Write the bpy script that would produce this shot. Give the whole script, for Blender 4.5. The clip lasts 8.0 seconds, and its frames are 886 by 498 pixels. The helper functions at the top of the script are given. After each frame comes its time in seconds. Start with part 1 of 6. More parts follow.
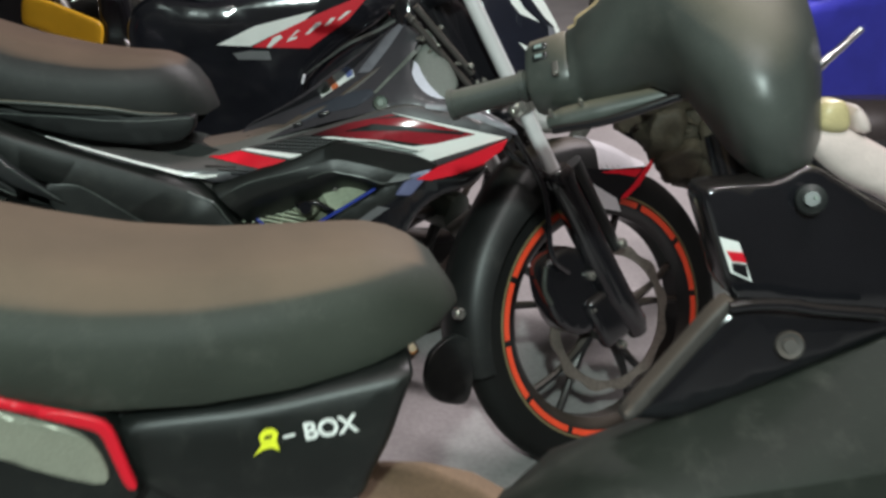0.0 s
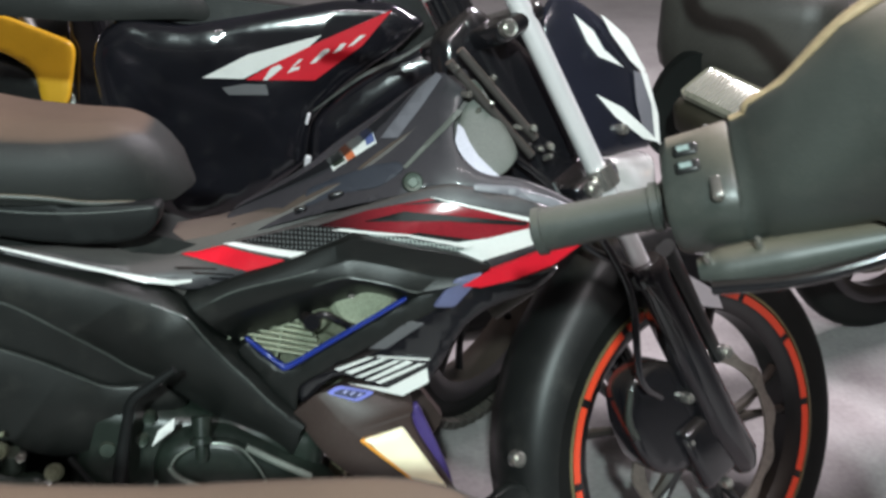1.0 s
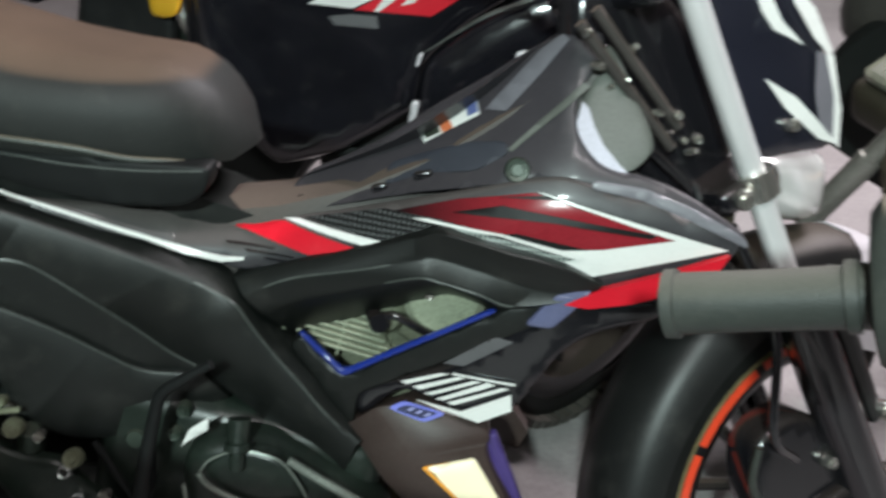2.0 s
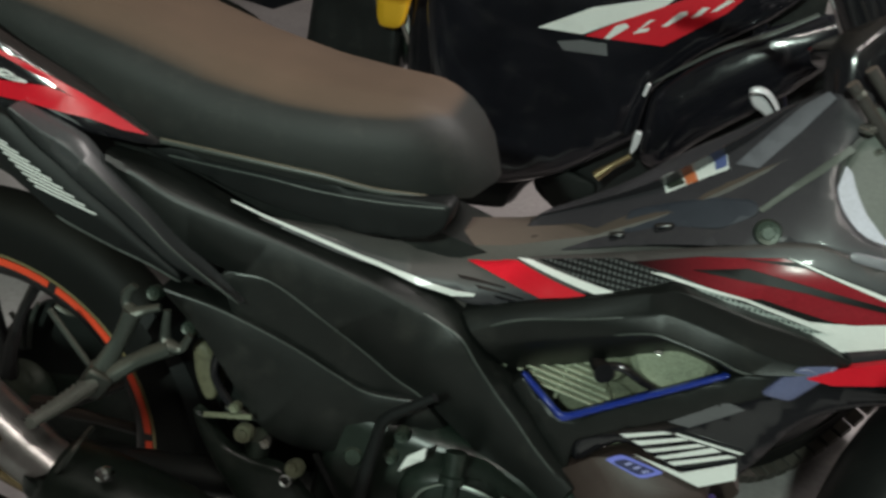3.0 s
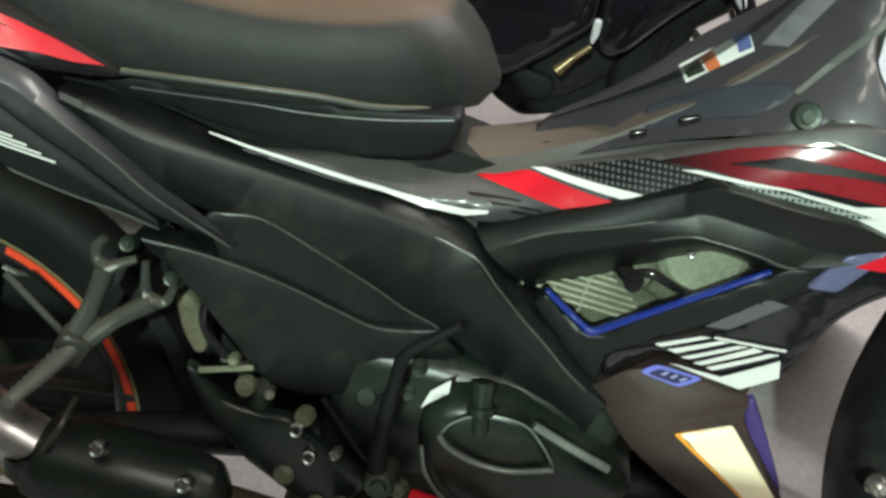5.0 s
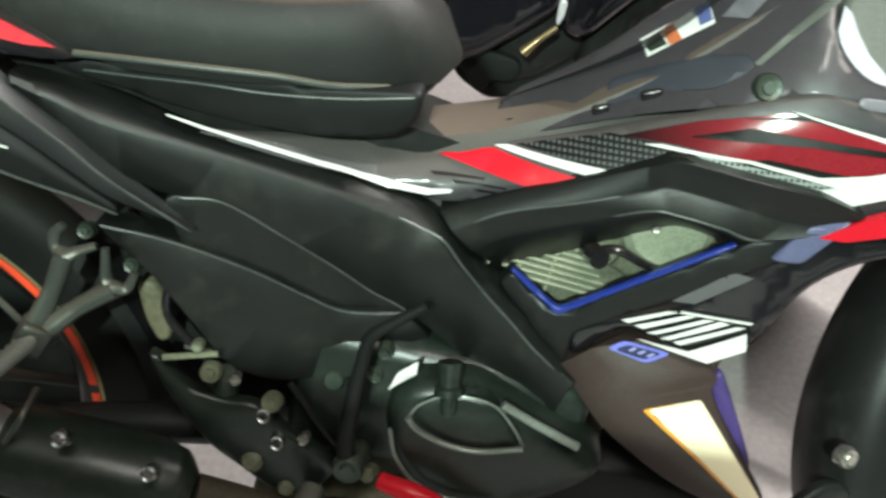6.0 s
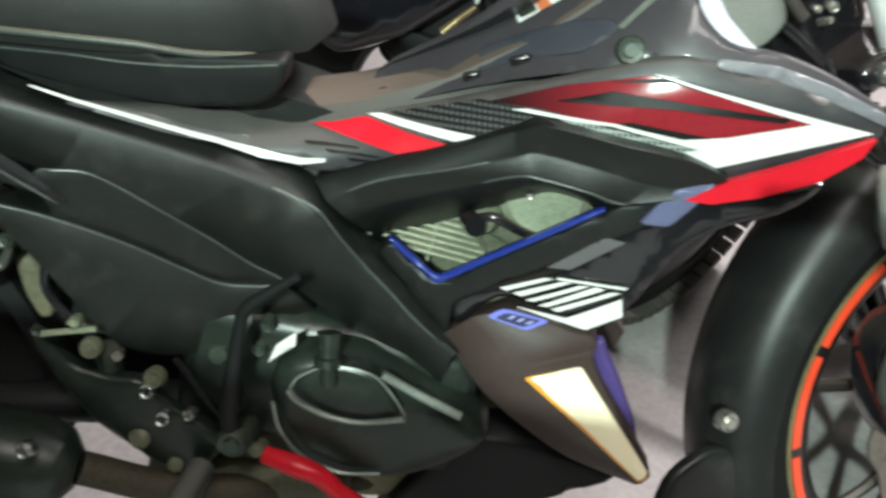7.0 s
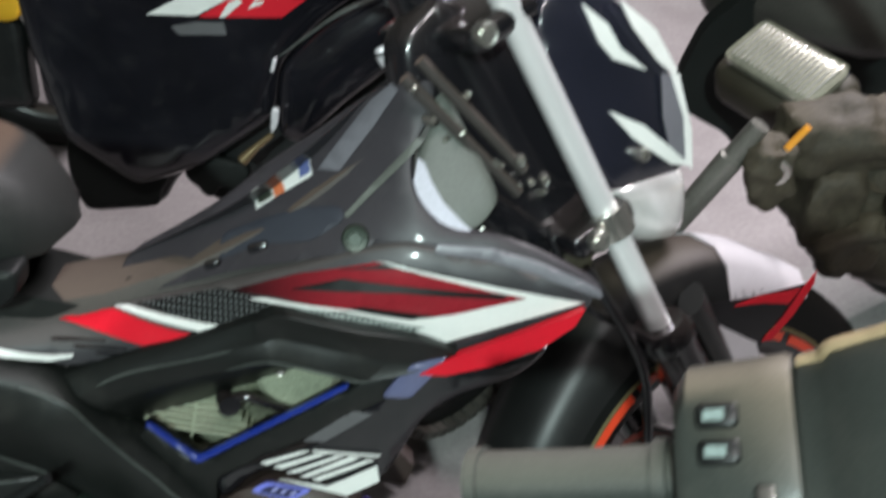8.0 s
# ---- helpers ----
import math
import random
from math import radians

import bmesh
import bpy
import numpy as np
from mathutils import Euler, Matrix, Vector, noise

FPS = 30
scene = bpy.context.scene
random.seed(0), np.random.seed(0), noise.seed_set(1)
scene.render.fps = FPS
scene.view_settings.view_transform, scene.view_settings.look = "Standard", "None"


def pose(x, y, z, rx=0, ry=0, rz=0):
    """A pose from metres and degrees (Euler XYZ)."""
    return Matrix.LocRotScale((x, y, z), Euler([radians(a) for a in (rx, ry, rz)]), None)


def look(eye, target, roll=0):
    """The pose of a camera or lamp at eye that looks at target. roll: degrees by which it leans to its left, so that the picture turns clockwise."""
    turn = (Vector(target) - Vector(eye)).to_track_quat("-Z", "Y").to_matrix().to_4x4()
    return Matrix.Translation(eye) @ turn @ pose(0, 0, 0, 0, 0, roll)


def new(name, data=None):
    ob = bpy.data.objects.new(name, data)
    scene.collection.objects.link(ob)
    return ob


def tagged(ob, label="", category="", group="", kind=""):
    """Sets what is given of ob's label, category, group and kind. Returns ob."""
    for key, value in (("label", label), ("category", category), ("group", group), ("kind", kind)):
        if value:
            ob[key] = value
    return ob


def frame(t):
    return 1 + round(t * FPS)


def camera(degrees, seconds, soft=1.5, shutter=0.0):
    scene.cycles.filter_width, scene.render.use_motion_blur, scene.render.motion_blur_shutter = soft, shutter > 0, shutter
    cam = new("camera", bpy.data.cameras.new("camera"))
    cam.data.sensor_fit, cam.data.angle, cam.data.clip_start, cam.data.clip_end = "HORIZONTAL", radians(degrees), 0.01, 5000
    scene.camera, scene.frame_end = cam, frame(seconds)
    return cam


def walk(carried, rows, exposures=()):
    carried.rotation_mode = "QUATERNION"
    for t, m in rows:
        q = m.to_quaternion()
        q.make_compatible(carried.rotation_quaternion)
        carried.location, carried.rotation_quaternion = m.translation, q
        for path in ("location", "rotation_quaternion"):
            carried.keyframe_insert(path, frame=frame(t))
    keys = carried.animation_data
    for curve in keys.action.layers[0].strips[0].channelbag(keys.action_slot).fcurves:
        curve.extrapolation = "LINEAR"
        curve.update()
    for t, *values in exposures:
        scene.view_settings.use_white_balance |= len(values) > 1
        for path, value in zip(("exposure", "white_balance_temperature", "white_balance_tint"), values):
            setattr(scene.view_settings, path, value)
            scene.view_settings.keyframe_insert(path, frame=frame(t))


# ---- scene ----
cam = camera(49.5, 8.0, soft=2.9, shutter=0.5)
METRES, EYE, TILT, LEAN, TURN = 1.242, 1.165, -26.0, -0.8, -6.5
ROWS = [
    (0.0, 0.0, 0.0, 0.0, -0.0, -0.0, -0.0),
    (0.5, -0.0032, 0.1611, 0.0599, 0.39, -0.33, 0.15),
    (1.0, -0.0464, 0.3242, 0.1314, 0.33, -0.52, 0.24),
    (1.2, -0.05, 0.3704, 0.1403, 0.26, -0.205, 0.3384),
    (2.3, -0.0347, 0.5103, 0.1937, 13.0485, -6.8577, -8.0024),
    (2.5, -0.039, 0.5032, 0.1978, 16.39, -6.87, -8.86),
    (3.0, -0.0847, 0.4953, 0.2149, 18.97, -6.69, -9.51),
    (3.5, -0.1284, 0.4996, 0.2025, 19.67, -6.92, -9.37),
    (4.0, -0.1464, 0.5056, 0.206, 18.2, -8.62, -7.66),
    (4.5, -0.158, 0.5314, 0.2033, 15.81, -10.04, -6.31),
    (4.7, -0.1686, 0.5388, 0.2104, 14.1954, -11.4146, -5.6913),
    (5.8, -0.1816, 0.5416, 0.1886, 11.5124, -11.7588, -4.2156),
    (6.0, -0.1683, 0.5455, 0.1981, 11.13, -12.01, -4.07),
    (6.5, -0.1366, 0.5502, 0.1922, 10.66, -11.97, -3.8),
    (7.0, -0.0911, 0.5578, 0.1834, 9.83, -12.16, -3.49),
    (7.5, -0.0348, 0.5717, 0.2249, 5.0, -11.82, -1.53),
    (8.0, 0.0082, 0.5588, 0.2856, 2.36, -9.12, -0.54),
]
walk(cam, [(t, pose(0, 0, EYE, TILT, LEAN, TURN) @ pose(METRES * x, METRES * y, METRES * z, 90 + pitch, roll, yaw)) for t, x, y, z, yaw, pitch, roll in ROWS],
     [(0.0, -0.46, 6250, 16.0), (0.5, -0.02, 6250, 16.0), (1.0, 0.0, 6100, 19.0), (2.5, -0.36, 6250, 13.0), (3.0, -0.68, 6500, 10.0), (3.5, -0.38, 6750, 9.5), (4.5, -0.14, 6450, 7.5), (6.0, 0.46, 6450, 8.0), (6.5, 0.36, 6400, 8.5), (7.0, 0.45, 6300, 9.5), (7.5, 0.06, 6000, 14.0), (8.0, -0.18, 6100, 16.0)])

# ---- light: a dim parking shed lit by ceiling tubes behind and in front of the camera ----
world = bpy.data.worlds.new("night_shed")
scene.world = world
world.use_nodes = True
world.node_tree.nodes["Background"].inputs[0].default_value = (0.75, 0.8, 0.9, 1)
world.node_tree.nodes["Background"].inputs[1].default_value = 0.10


def area_lamp(name, place, target, power, size_x, size_y, colour):
    data = bpy.data.lights.new(name, "AREA")
    data.energy, data.shape, data.size, data.size_y, data.color = power, "RECTANGLE", size_x, size_y, colour
    ob = new(name, data)
    ob.matrix_world = look(place, target)
    return ob


area_lamp("wall_lamp", (-0.3, -1.4, 2.6), (0.1, 1.4, 0.6), 120, 0.10, 0.10, (0.81, 1.0, 0.88))
area_lamp("ceiling_tube_front", (0.4, 0.3, 2.75), (0.3, 1.0, 0.0), 24, 1.2, 0.06, (1.0, 0.93, 0.86))
area_lamp("ceiling_tube_back", (1.5, 2.9, 2.75), (0.9, 2.1, 0.0), 140, 1.2, 0.06, (1.0, 0.93, 0.89))

# ---- materials ----


def material(name, colour, rough=0.5, metal=0.0, coat=0.0, vary=0.25, grain=60.0, bump=0.06, dust=0.0, dust_colour=(0.30, 0.215, 0.16), spec=0.5, dust_from=0.30, dust_width=0.5, wear=0.0):
    """A painted, plastic, rubber or metal surface: two scales of variation, fine relief, and dust lying on what faces up."""
    m = bpy.data.materials.new(name)
    m.use_nodes = True
    nt = m.node_tree
    n, l = nt.nodes, nt.links
    b = n["Principled BSDF"]
    co = n.new("ShaderNodeTexCoord")
    big = n.new("ShaderNodeTexNoise")
    big.inputs["Scale"].default_value, big.inputs["Detail"].default_value = 9.0, 4.0
    fine = n.new("ShaderNodeTexNoise")
    fine.inputs["Scale"].default_value, fine.inputs["Detail"].default_value = grain * 6, 3.0
    l.new(co.outputs["Object"], big.inputs["Vector"])
    l.new(co.outputs["Object"], fine.inputs["Vector"])
    mixn = n.new("ShaderNodeMix")
    mixn.data_type = "FLOAT"
    mixn.inputs[0].default_value = 0.4
    l.new(big.outputs["Fac"], mixn.inputs[2])
    l.new(fine.outputs["Fac"], mixn.inputs[3])
    ramp = n.new("ShaderNodeValToRGB")
    lo, hi = 1 - vary, 1 + vary
    ramp.color_ramp.elements[0].position, ramp.color_ramp.elements[1].position = 0.3, 0.7
    ramp.color_ramp.elements[0].color = (*[min(1, c * lo) for c in colour], 1)
    ramp.color_ramp.elements[1].color = (*[min(1, c * hi) for c in colour], 1)
    l.new(mixn.outputs[0], ramp.inputs[0])
    out = ramp.outputs[0]
    rough_out = None
    rr = n.new("ShaderNodeMapRange")
    rr.inputs[3].default_value, rr.inputs[4].default_value = max(0.02, rough * 0.8), min(1, rough * 1.25)
    l.new(big.outputs["Fac"], rr.inputs[0])
    rough_out = rr.outputs[0]
    if wear > 0:
        # smudges and dried splashes, with fine scratches along the bike
        sm = n.new("ShaderNodeTexNoise")
        sm.inputs["Scale"].default_value, sm.inputs["Detail"].default_value, sm.inputs["Roughness"].default_value = 26.0, 9.0, 0.72
        l.new(co.outputs["Object"], sm.inputs["Vector"])
        smr = n.new("ShaderNodeMapRange")
        smr.inputs[1].default_value, smr.inputs[2].default_value = 0.52, 0.74
        smr.inputs[4].default_value = wear
        l.new(sm.outputs["Fac"], smr.inputs[0])
        st = n.new("ShaderNodeMapping")
        st.inputs["Scale"].default_value, st.inputs["Rotation"].default_value = (14, 300, 420), (0, radians(24), 0)
        l.new(co.outputs["Object"], st.inputs[0])
        sc = n.new("ShaderNodeTexNoise")
        sc.inputs["Scale"].default_value, sc.inputs["Detail"].default_value = 1.0, 2.0
        l.new(st.outputs[0], sc.inputs["Vector"])
        scr = n.new("ShaderNodeMapRange")
        scr.inputs[1].default_value, scr.inputs[2].default_value = 0.66, 0.76
        scr.inputs[4].default_value = wear * 0.7
        l.new(sc.outputs["Fac"], scr.inputs[0])
        mxw = n.new("ShaderNodeMath")
        mxw.operation = "MAXIMUM"
        l.new(smr.outputs[0], mxw.inputs[0])
        l.new(scr.outputs[0], mxw.inputs[1])
        wm = n.new("ShaderNodeMix")
        wm.data_type = "RGBA"
        l.new(mxw.outputs[0], wm.inputs[0])
        l.new(out, wm.inputs[6])
        wm.inputs[7].default_value = (0.16, 0.155, 0.135, 1)
        out = wm.outputs[2]
    if dust > 0:
        geo = n.new("ShaderNodeNewGeometry")
        sep = n.new("ShaderNodeSeparateXYZ")
        l.new(geo.outputs["Normal"], sep.inputs[0])
        up = n.new("ShaderNodeMapRange")
        up.interpolation_type = "SMOOTHSTEP"
        up.inputs[1].default_value, up.inputs[2].default_value = dust_from, dust_from + dust_width
        up.inputs[3].default_value, up.inputs[4].default_value = 0.02, 1.0
        l.new(sep.outputs[2], up.inputs[0])
        pat = n.new("ShaderNodeMapRange")
        pat.inputs[1].default_value, pat.inputs[2].default_value = 0.25, 0.7
        pat.inputs[3].default_value, pat.inputs[4].default_value = 0.6 * dust, dust
        l.new(mixn.outputs[0], pat.inputs[0])
        mul = n.new("ShaderNodeMath")
        mul.operation = "MULTIPLY"
        l.new(up.outputs[0], mul.inputs[0])
        l.new(pat.outputs[0], mul.inputs[1])
        dm = n.new("ShaderNodeMix")
        dm.data_type = "RGBA"
        l.new(mul.outputs[0], dm.inputs[0])
        l.new(out, dm.inputs[6])
        dm.inputs[7].default_value = (*dust_colour, 1)
        out = dm.outputs[2]
        rm = n.new("ShaderNodeMix")
        rm.data_type = "FLOAT"
        l.new(mul.outputs[0], rm.inputs[0])
        l.new(rough_out, rm.inputs[2])
        rm.inputs[3].default_value = 0.75
        rough_out = rm.outputs[0]
    l.new(out, b.inputs["Base Color"])
    l.new(rough_out, b.inputs["Roughness"])
    b.inputs["Metallic"].default_value = metal
    b.inputs["Specular IOR Level"].default_value = spec
    b.inputs["Coat Weight"].default_value = coat
    b.inputs["Coat Roughness"].default_value = 0.08
    if bump > 0:
        bp = n.new("ShaderNodeBump")
        bp.inputs["Strength"].default_value, bp.inputs["Distance"].default_value = bump, 0.002
        l.new(fine.outputs["Fac"], bp.inputs["Height"])
        l.new(bp.outputs[0], b.inputs["Normal"])
    return m


MAT_PLASTIC = material("matte_black_plastic", (0.0070, 0.0082, 0.0074), 0.40, vary=0.35, grain=140, bump=0.12, spec=0.42, wear=0.10)
# lighter plastic that paints in the highlights on folds and edges
MAT_EDGE_GLINT = material("painted_edge_glint", (0.060, 0.068, 0.062), 0.32, vary=0.5, grain=30, bump=0.05)
MAT_PLASTIC_SMOOTH = material("satin_black_plastic", (0.011, 0.012, 0.012), 0.32, vary=0.3, bump=0.05, dust=0.06, dust_colour=(0.10, 0.115, 0.10), spec=0.45, wear=0.12)
MAT_GLOSS = material("gloss_black_paint", (0.008, 0.008, 0.010), 0.16, coat=0.6, vary=0.3, bump=0.01, dust=0.06)
MAT_GREY = material("dark_grey_paint", (0.036, 0.035, 0.039), 0.38, coat=0.1, vary=0.2, bump=0.03, wear=0.10, dust=0.5, dust_colour=(0.13, 0.112, 0.100), dust_from=0.5, dust_width=0.3, spec=0.35)
MAT_SHIELD = material("lilac_grey_moulding", (0.034, 0.032, 0.038), 0.4, coat=0.1, vary=0.22, bump=0.03, wear=0.10, dust=0.10, dust_colour=(0.12, 0.10, 0.095), spec=0.35)
MAT_SHROUD = material("brown_grey_paint", (0.050, 0.034, 0.030), 0.4, coat=0.15, vary=0.25, bump=0.03, spec=0.35, wear=0.12)
MAT_SPEAR = material("satin_dark_grey_plastic", (0.050, 0.052, 0.054), 0.36, vary=0.25, bump=0.04, spec=0.4)
MAT_SPINE = material("dusty_grey_plastic", (0.05, 0.045, 0.042), 0.45, vary=0.25, bump=0.04, dust=0.6, dust_colour=(0.15, 0.11, 0.085), spec=0.3)
MAT_SEAT = material("dusty_black_vinyl", (0.0145, 0.017, 0.0162), 0.55, vary=0.25, grain=160, bump=0.2, dust=0.9, dust_colour=(0.130, 0.083, 0.056), spec=0.35, dust_from=0.74, dust_width=0.12, wear=0.10)
MAT_SEAT_DUSTY = material("heavily_dusty_vinyl", (0.030, 0.036, 0.028), 0.6, vary=0.3, grain=160, bump=0.2, dust=0.92, dust_colour=(0.155, 0.110, 0.075), spec=0.3, dust_from=0.74, dust_width=0.13, wear=0.16)
MAT_RED = material("red_decal_film", (0.62, 0.012, 0.025), 0.32, spec=0.3, wear=0.05, vary=0.1, bump=0.01)
MAT_DEEPRED = material("deep_red_decal_film", (0.25, 0.018, 0.026), 0.14, spec=0.3, wear=0.05, vary=0.25, bump=0.01)
# the deep red film is printed with a fade into black towards its rear end
_n, _l = MAT_DEEPRED.node_tree.nodes, MAT_DEEPRED.node_tree.links
_sep, _fade, _mixr = _n.new("ShaderNodeSeparateXYZ"), _n.new("ShaderNodeMapRange"), _n.new("ShaderNodeMix")
_l.new(next(k for k in _n if k.type == "TEX_COORD").outputs["Object"], _sep.inputs[0])
_fade.inputs[1].default_value, _fade.inputs[2].default_value = 0.785, 0.895
_l.new(_sep.outputs[0], _fade.inputs[0])
_mixr.data_type = "RGBA"
_mixr.inputs[6].default_value = (0.012, 0.006, 0.007, 1)
_l.new(_fade.outputs[0], _mixr.inputs[0])
_l.new(_n["Principled BSDF"].inputs["Base Color"].links[0].from_socket, _mixr.inputs[7])
_l.new(_mixr.outputs[2], _n["Principled BSDF"].inputs["Base Color"])
MAT_SILVERGREY = material("silver_grey_film", (0.10, 0.10, 0.105), 0.4, vary=0.15, bump=0.02)
MAT_WHITE = material("white_decal_film", (0.76, 0.78, 0.75), 0.2, spec=0.3, wear=0.12, vary=0.06, bump=0.01)
MAT_SILVER = material("silver_paint", (0.45, 0.45, 0.50), 0.25, metal=0.35, coat=0.5, vary=0.1, bump=0.01)
MAT_OLIVESILVER = material("dull_olive_silver_paint", (0.30, 0.31, 0.245), 0.3, metal=0.3, coat=0.4, vary=0.2, bump=0.01)
MAT_BLUE = material("blue_trim_paint", (0.012, 0.03, 0.24), 0.3, coat=0.3, vary=0.2, bump=0.02)
MAT_RAIL = material("deep_black_plastic", (0.007, 0.008, 0.008), 0.5, vary=0.3, bump=0.08, spec=0.25)
MAT_PURPLE = material("purple_blue_plastic", (0.06, 0.04, 0.16), 0.35, vary=0.3, bump=0.03)
MAT_NAVY = material("dark_blue_grey_paint", (0.10, 0.11, 0.20), 0.3, coat=0.3, vary=0.2, bump=0.02)
MAT_FORK = material("bright_fork_chrome", (0.97, 0.97, 0.98), 0.24, metal=0.45, coat=1.0, vary=0.03, bump=0.0)
MAT_SILVER = material("bright_silver_paint", (0.74, 0.73, 0.76), 0.3, metal=0.2, vary=0.1, bump=0.01)
MAT_SATIN = material("satin_metal", (0.058, 0.066, 0.058), 0.36, metal=0.4, vary=0.3, bump=0.1, dust=0.2)
MAT_ALU = material("cast_aluminium", (0.37, 0.41, 0.30), 0.42, metal=0.25, vary=0.5, grain=80, bump=0.25, dust=0.3, dust_colour=(0.30, 0.26, 0.18))
MAT_ALU_DIRTY = material("dirty_cast_aluminium", (0.17, 0.185, 0.13), 0.5, metal=0.2, vary=0.6, grain=30, bump=0.3)
MAT_ALU_DARK = material("dull_cast_metal", (0.036, 0.050, 0.039), 0.36, metal=0.3, vary=0.6, bump=0.25, dust=0.12, dust_colour=(0.2, 0.16, 0.11))
MAT_PALERIM = material("pale_satin_rim", (0.22, 0.25, 0.22), 0.35, metal=0.5, vary=0.35, bump=0.05)
MAT_PEG = material("worn_grey_aluminium", (0.34, 0.36, 0.32), 0.42, metal=0.4, vary=0.3, grain=60, bump=0.15)
MAT_DULLSTEEL = material("dull_fork_steel", (0.15, 0.148, 0.13), 0.42, metal=0.4, vary=0.5, bump=0.08)
MAT_CORRODED = material("corroded_plating", (0.17, 0.18, 0.12), 0.5, metal=0.3, vary=0.5, grain=40, bump=0.2)
MAT_CHROME = material("chrome", (0.85, 0.85, 0.86), 0.16, metal=1.0, vary=0.04, bump=0.0)
MAT_STEEL = material("plated_steel", (0.55, 0.54, 0.50), 0.24, metal=0.9, vary=0.15, bump=0.03)
MAT_BURNT = material("heat_browned_steel", (0.48, 0.36, 0.20), 0.26, metal=0.85, vary=0.35, bump=0.05)
MAT_TYRE = material("worn_tyre_rubber", (0.007, 0.0075, 0.007), 0.62, vary=0.3, grain=90, bump=0.2, dust=0.08, dust_colour=(0.10, 0.075, 0.055), spec=0.2)
MAT_RUBBER = material("grip_rubber", (0.036, 0.042, 0.038), 0.42, vary=0.3, grain=120, bump=0.2, dust=0.6, dust_colour=(0.17, 0.165, 0.135), dust_from=0.35, wear=0.2)
MAT_SWITCH = material("dusty_switch_housing", (0.050, 0.058, 0.052), 0.36, vary=0.3, grain=120, bump=0.08, dust=0.85, dust_colour=(0.25, 0.20, 0.135), dust_from=0.62, wear=0.2)
MAT_RIM = material("black_rim_paint", (0.010, 0.010, 0.011), 0.3, coat=0.1, vary=0.3, bump=0.04, dust=0.2)
MAT_DISC = material("tarnished_disc_steel", (0.26, 0.23, 0.20), 0.38, metal=0.7, vary=0.4, grain=20, bump=0.05)
MAT_RIM_EDGE = material("tarnished_gold_rim_edge", (0.24, 0.20, 0.10), 0.35, metal=0.5, vary=0.3, bump=0.05)
MAT_TAPE = material("fluorescent_orange_tape", (1.0, 0.085, 0.03), 0.4, vary=0.12, bump=0.02)
# near-white base paints in the glow that the amber tape throws back
MAT_REFLECT = material("amber_tape_painted_glow", (1.0, 0.90, 0.62), 0.42, vary=0.02, bump=0.0, spec=0.8)
MAT_AMBER = material("amber_lens_edge", (0.85, 0.35, 0.03), 0.3, coat=0.5, vary=0.1, bump=0.0)
MAT_YELLOW = material("yellow_plastic", (0.72, 0.40, 0.015), 0.35, vary=0.15, bump=0.03)
MAT_MUD = material("muddy_cast_metal", (0.040, 0.033, 0.020), 0.7, vary=0.6, grain=30, bump=0.6, dust=0.15, dust_colour=(0.13, 0.10, 0.06))
MAT_LABELFRAME = material("pale_blue_print", (0.16, 0.18, 0.62), 0.4, vary=0.1, bump=0.0)
MAT_INKBLUE = material("dark_blue_print", (0.018, 0.020, 0.075), 0.4, vary=0.1, bump=0.0)
MAT_LILACBLUE = material("pale_lilac_print", (0.30, 0.31, 0.58), 0.4, vary=0.15, bump=0.0)
MAT_ORANGE = material("orange_label", (0.60, 0.17, 0.07), 0.4, vary=0.1, bump=0.0)
MAT_LABELBLUE = material("blue_label", (0.10, 0.13, 0.30), 0.4, vary=0.1, bump=0.0)
MAT_BRIGHTBLUE = material("blue_paint", (0.05, 0.05, 0.42), 0.25, coat=0.5, vary=0.2, bump=0.01)
MAT_LIME = material("lime_yellow_print", (0.80, 0.85, 0.03), 0.4, vary=0.08, bump=0.0)
MAT_CLEAR = material("ribbed_headlamp_glass", (0.30, 0.30, 0.24), 0.2, metal=0.3, coat=0.8, vary=0.35, grain=20, bump=0.0, dust=0.1)


def floor_material():
    m = bpy.data.materials.new("trowelled_concrete")
    m.use_nodes = True
    n, l = m.node_tree.nodes, m.node_tree.links
    b = n["Principled BSDF"]
    co = n.new("ShaderNodeTexCoord")
    a = n.new("ShaderNodeTexNoise")
    a.inputs["Scale"].default_value, a.inputs["Detail"].default_value, a.inputs["Roughness"].default_value = 2.2, 8, 0.65
    c = n.new("ShaderNodeTexNoise")
    c.inputs["Scale"].default_value, c.inputs["Detail"].default_value = 90, 4
    for t in (a, c):
        l.new(co.outputs["Object"], t.inputs["Vector"])
    r = n.new("ShaderNodeValToRGB")
    r.color_ramp.elements[0].position, r.color_ramp.elements[1].position = 0.32, 0.68
    r.color_ramp.elements[0].color, r.color_ramp.elements[1].color = (0.27, 0.252, 0.248, 1), (0.40, 0.376, 0.372, 1)
    l.new(a.outputs["Fac"], r.inputs[0])
    mx = n.new("ShaderNodeMix")
    mx.data_type, mx.blend_type = "RGBA", "OVERLAY"
    mx.inputs[0].default_value = 0.25
    l.new(r.outputs[0], mx.inputs[6])
    l.new(c.outputs["Fac"], mx.inputs[7])
    l.new(mx.outputs[2], b.inputs["Base Color"])
    b.inputs["Roughness"].default_value = 0.62
    bp = n.new("ShaderNodeBump")
    bp.inputs["Strength"].default_value, bp.inputs["Distance"].default_value = 0.25, 0.003
    l.new(c.outputs["Fac"], bp.inputs["Height"])
    l.new(bp.outputs[0], b.inputs["Normal"])
    return m


MAT_FLOOR = floor_material()
MAT_WALL = material("grey_cement_render", (0.34, 0.32, 0.30), 0.8, vary=0.2, grain=20, bump=0.3)

# ---- mesh helpers ----


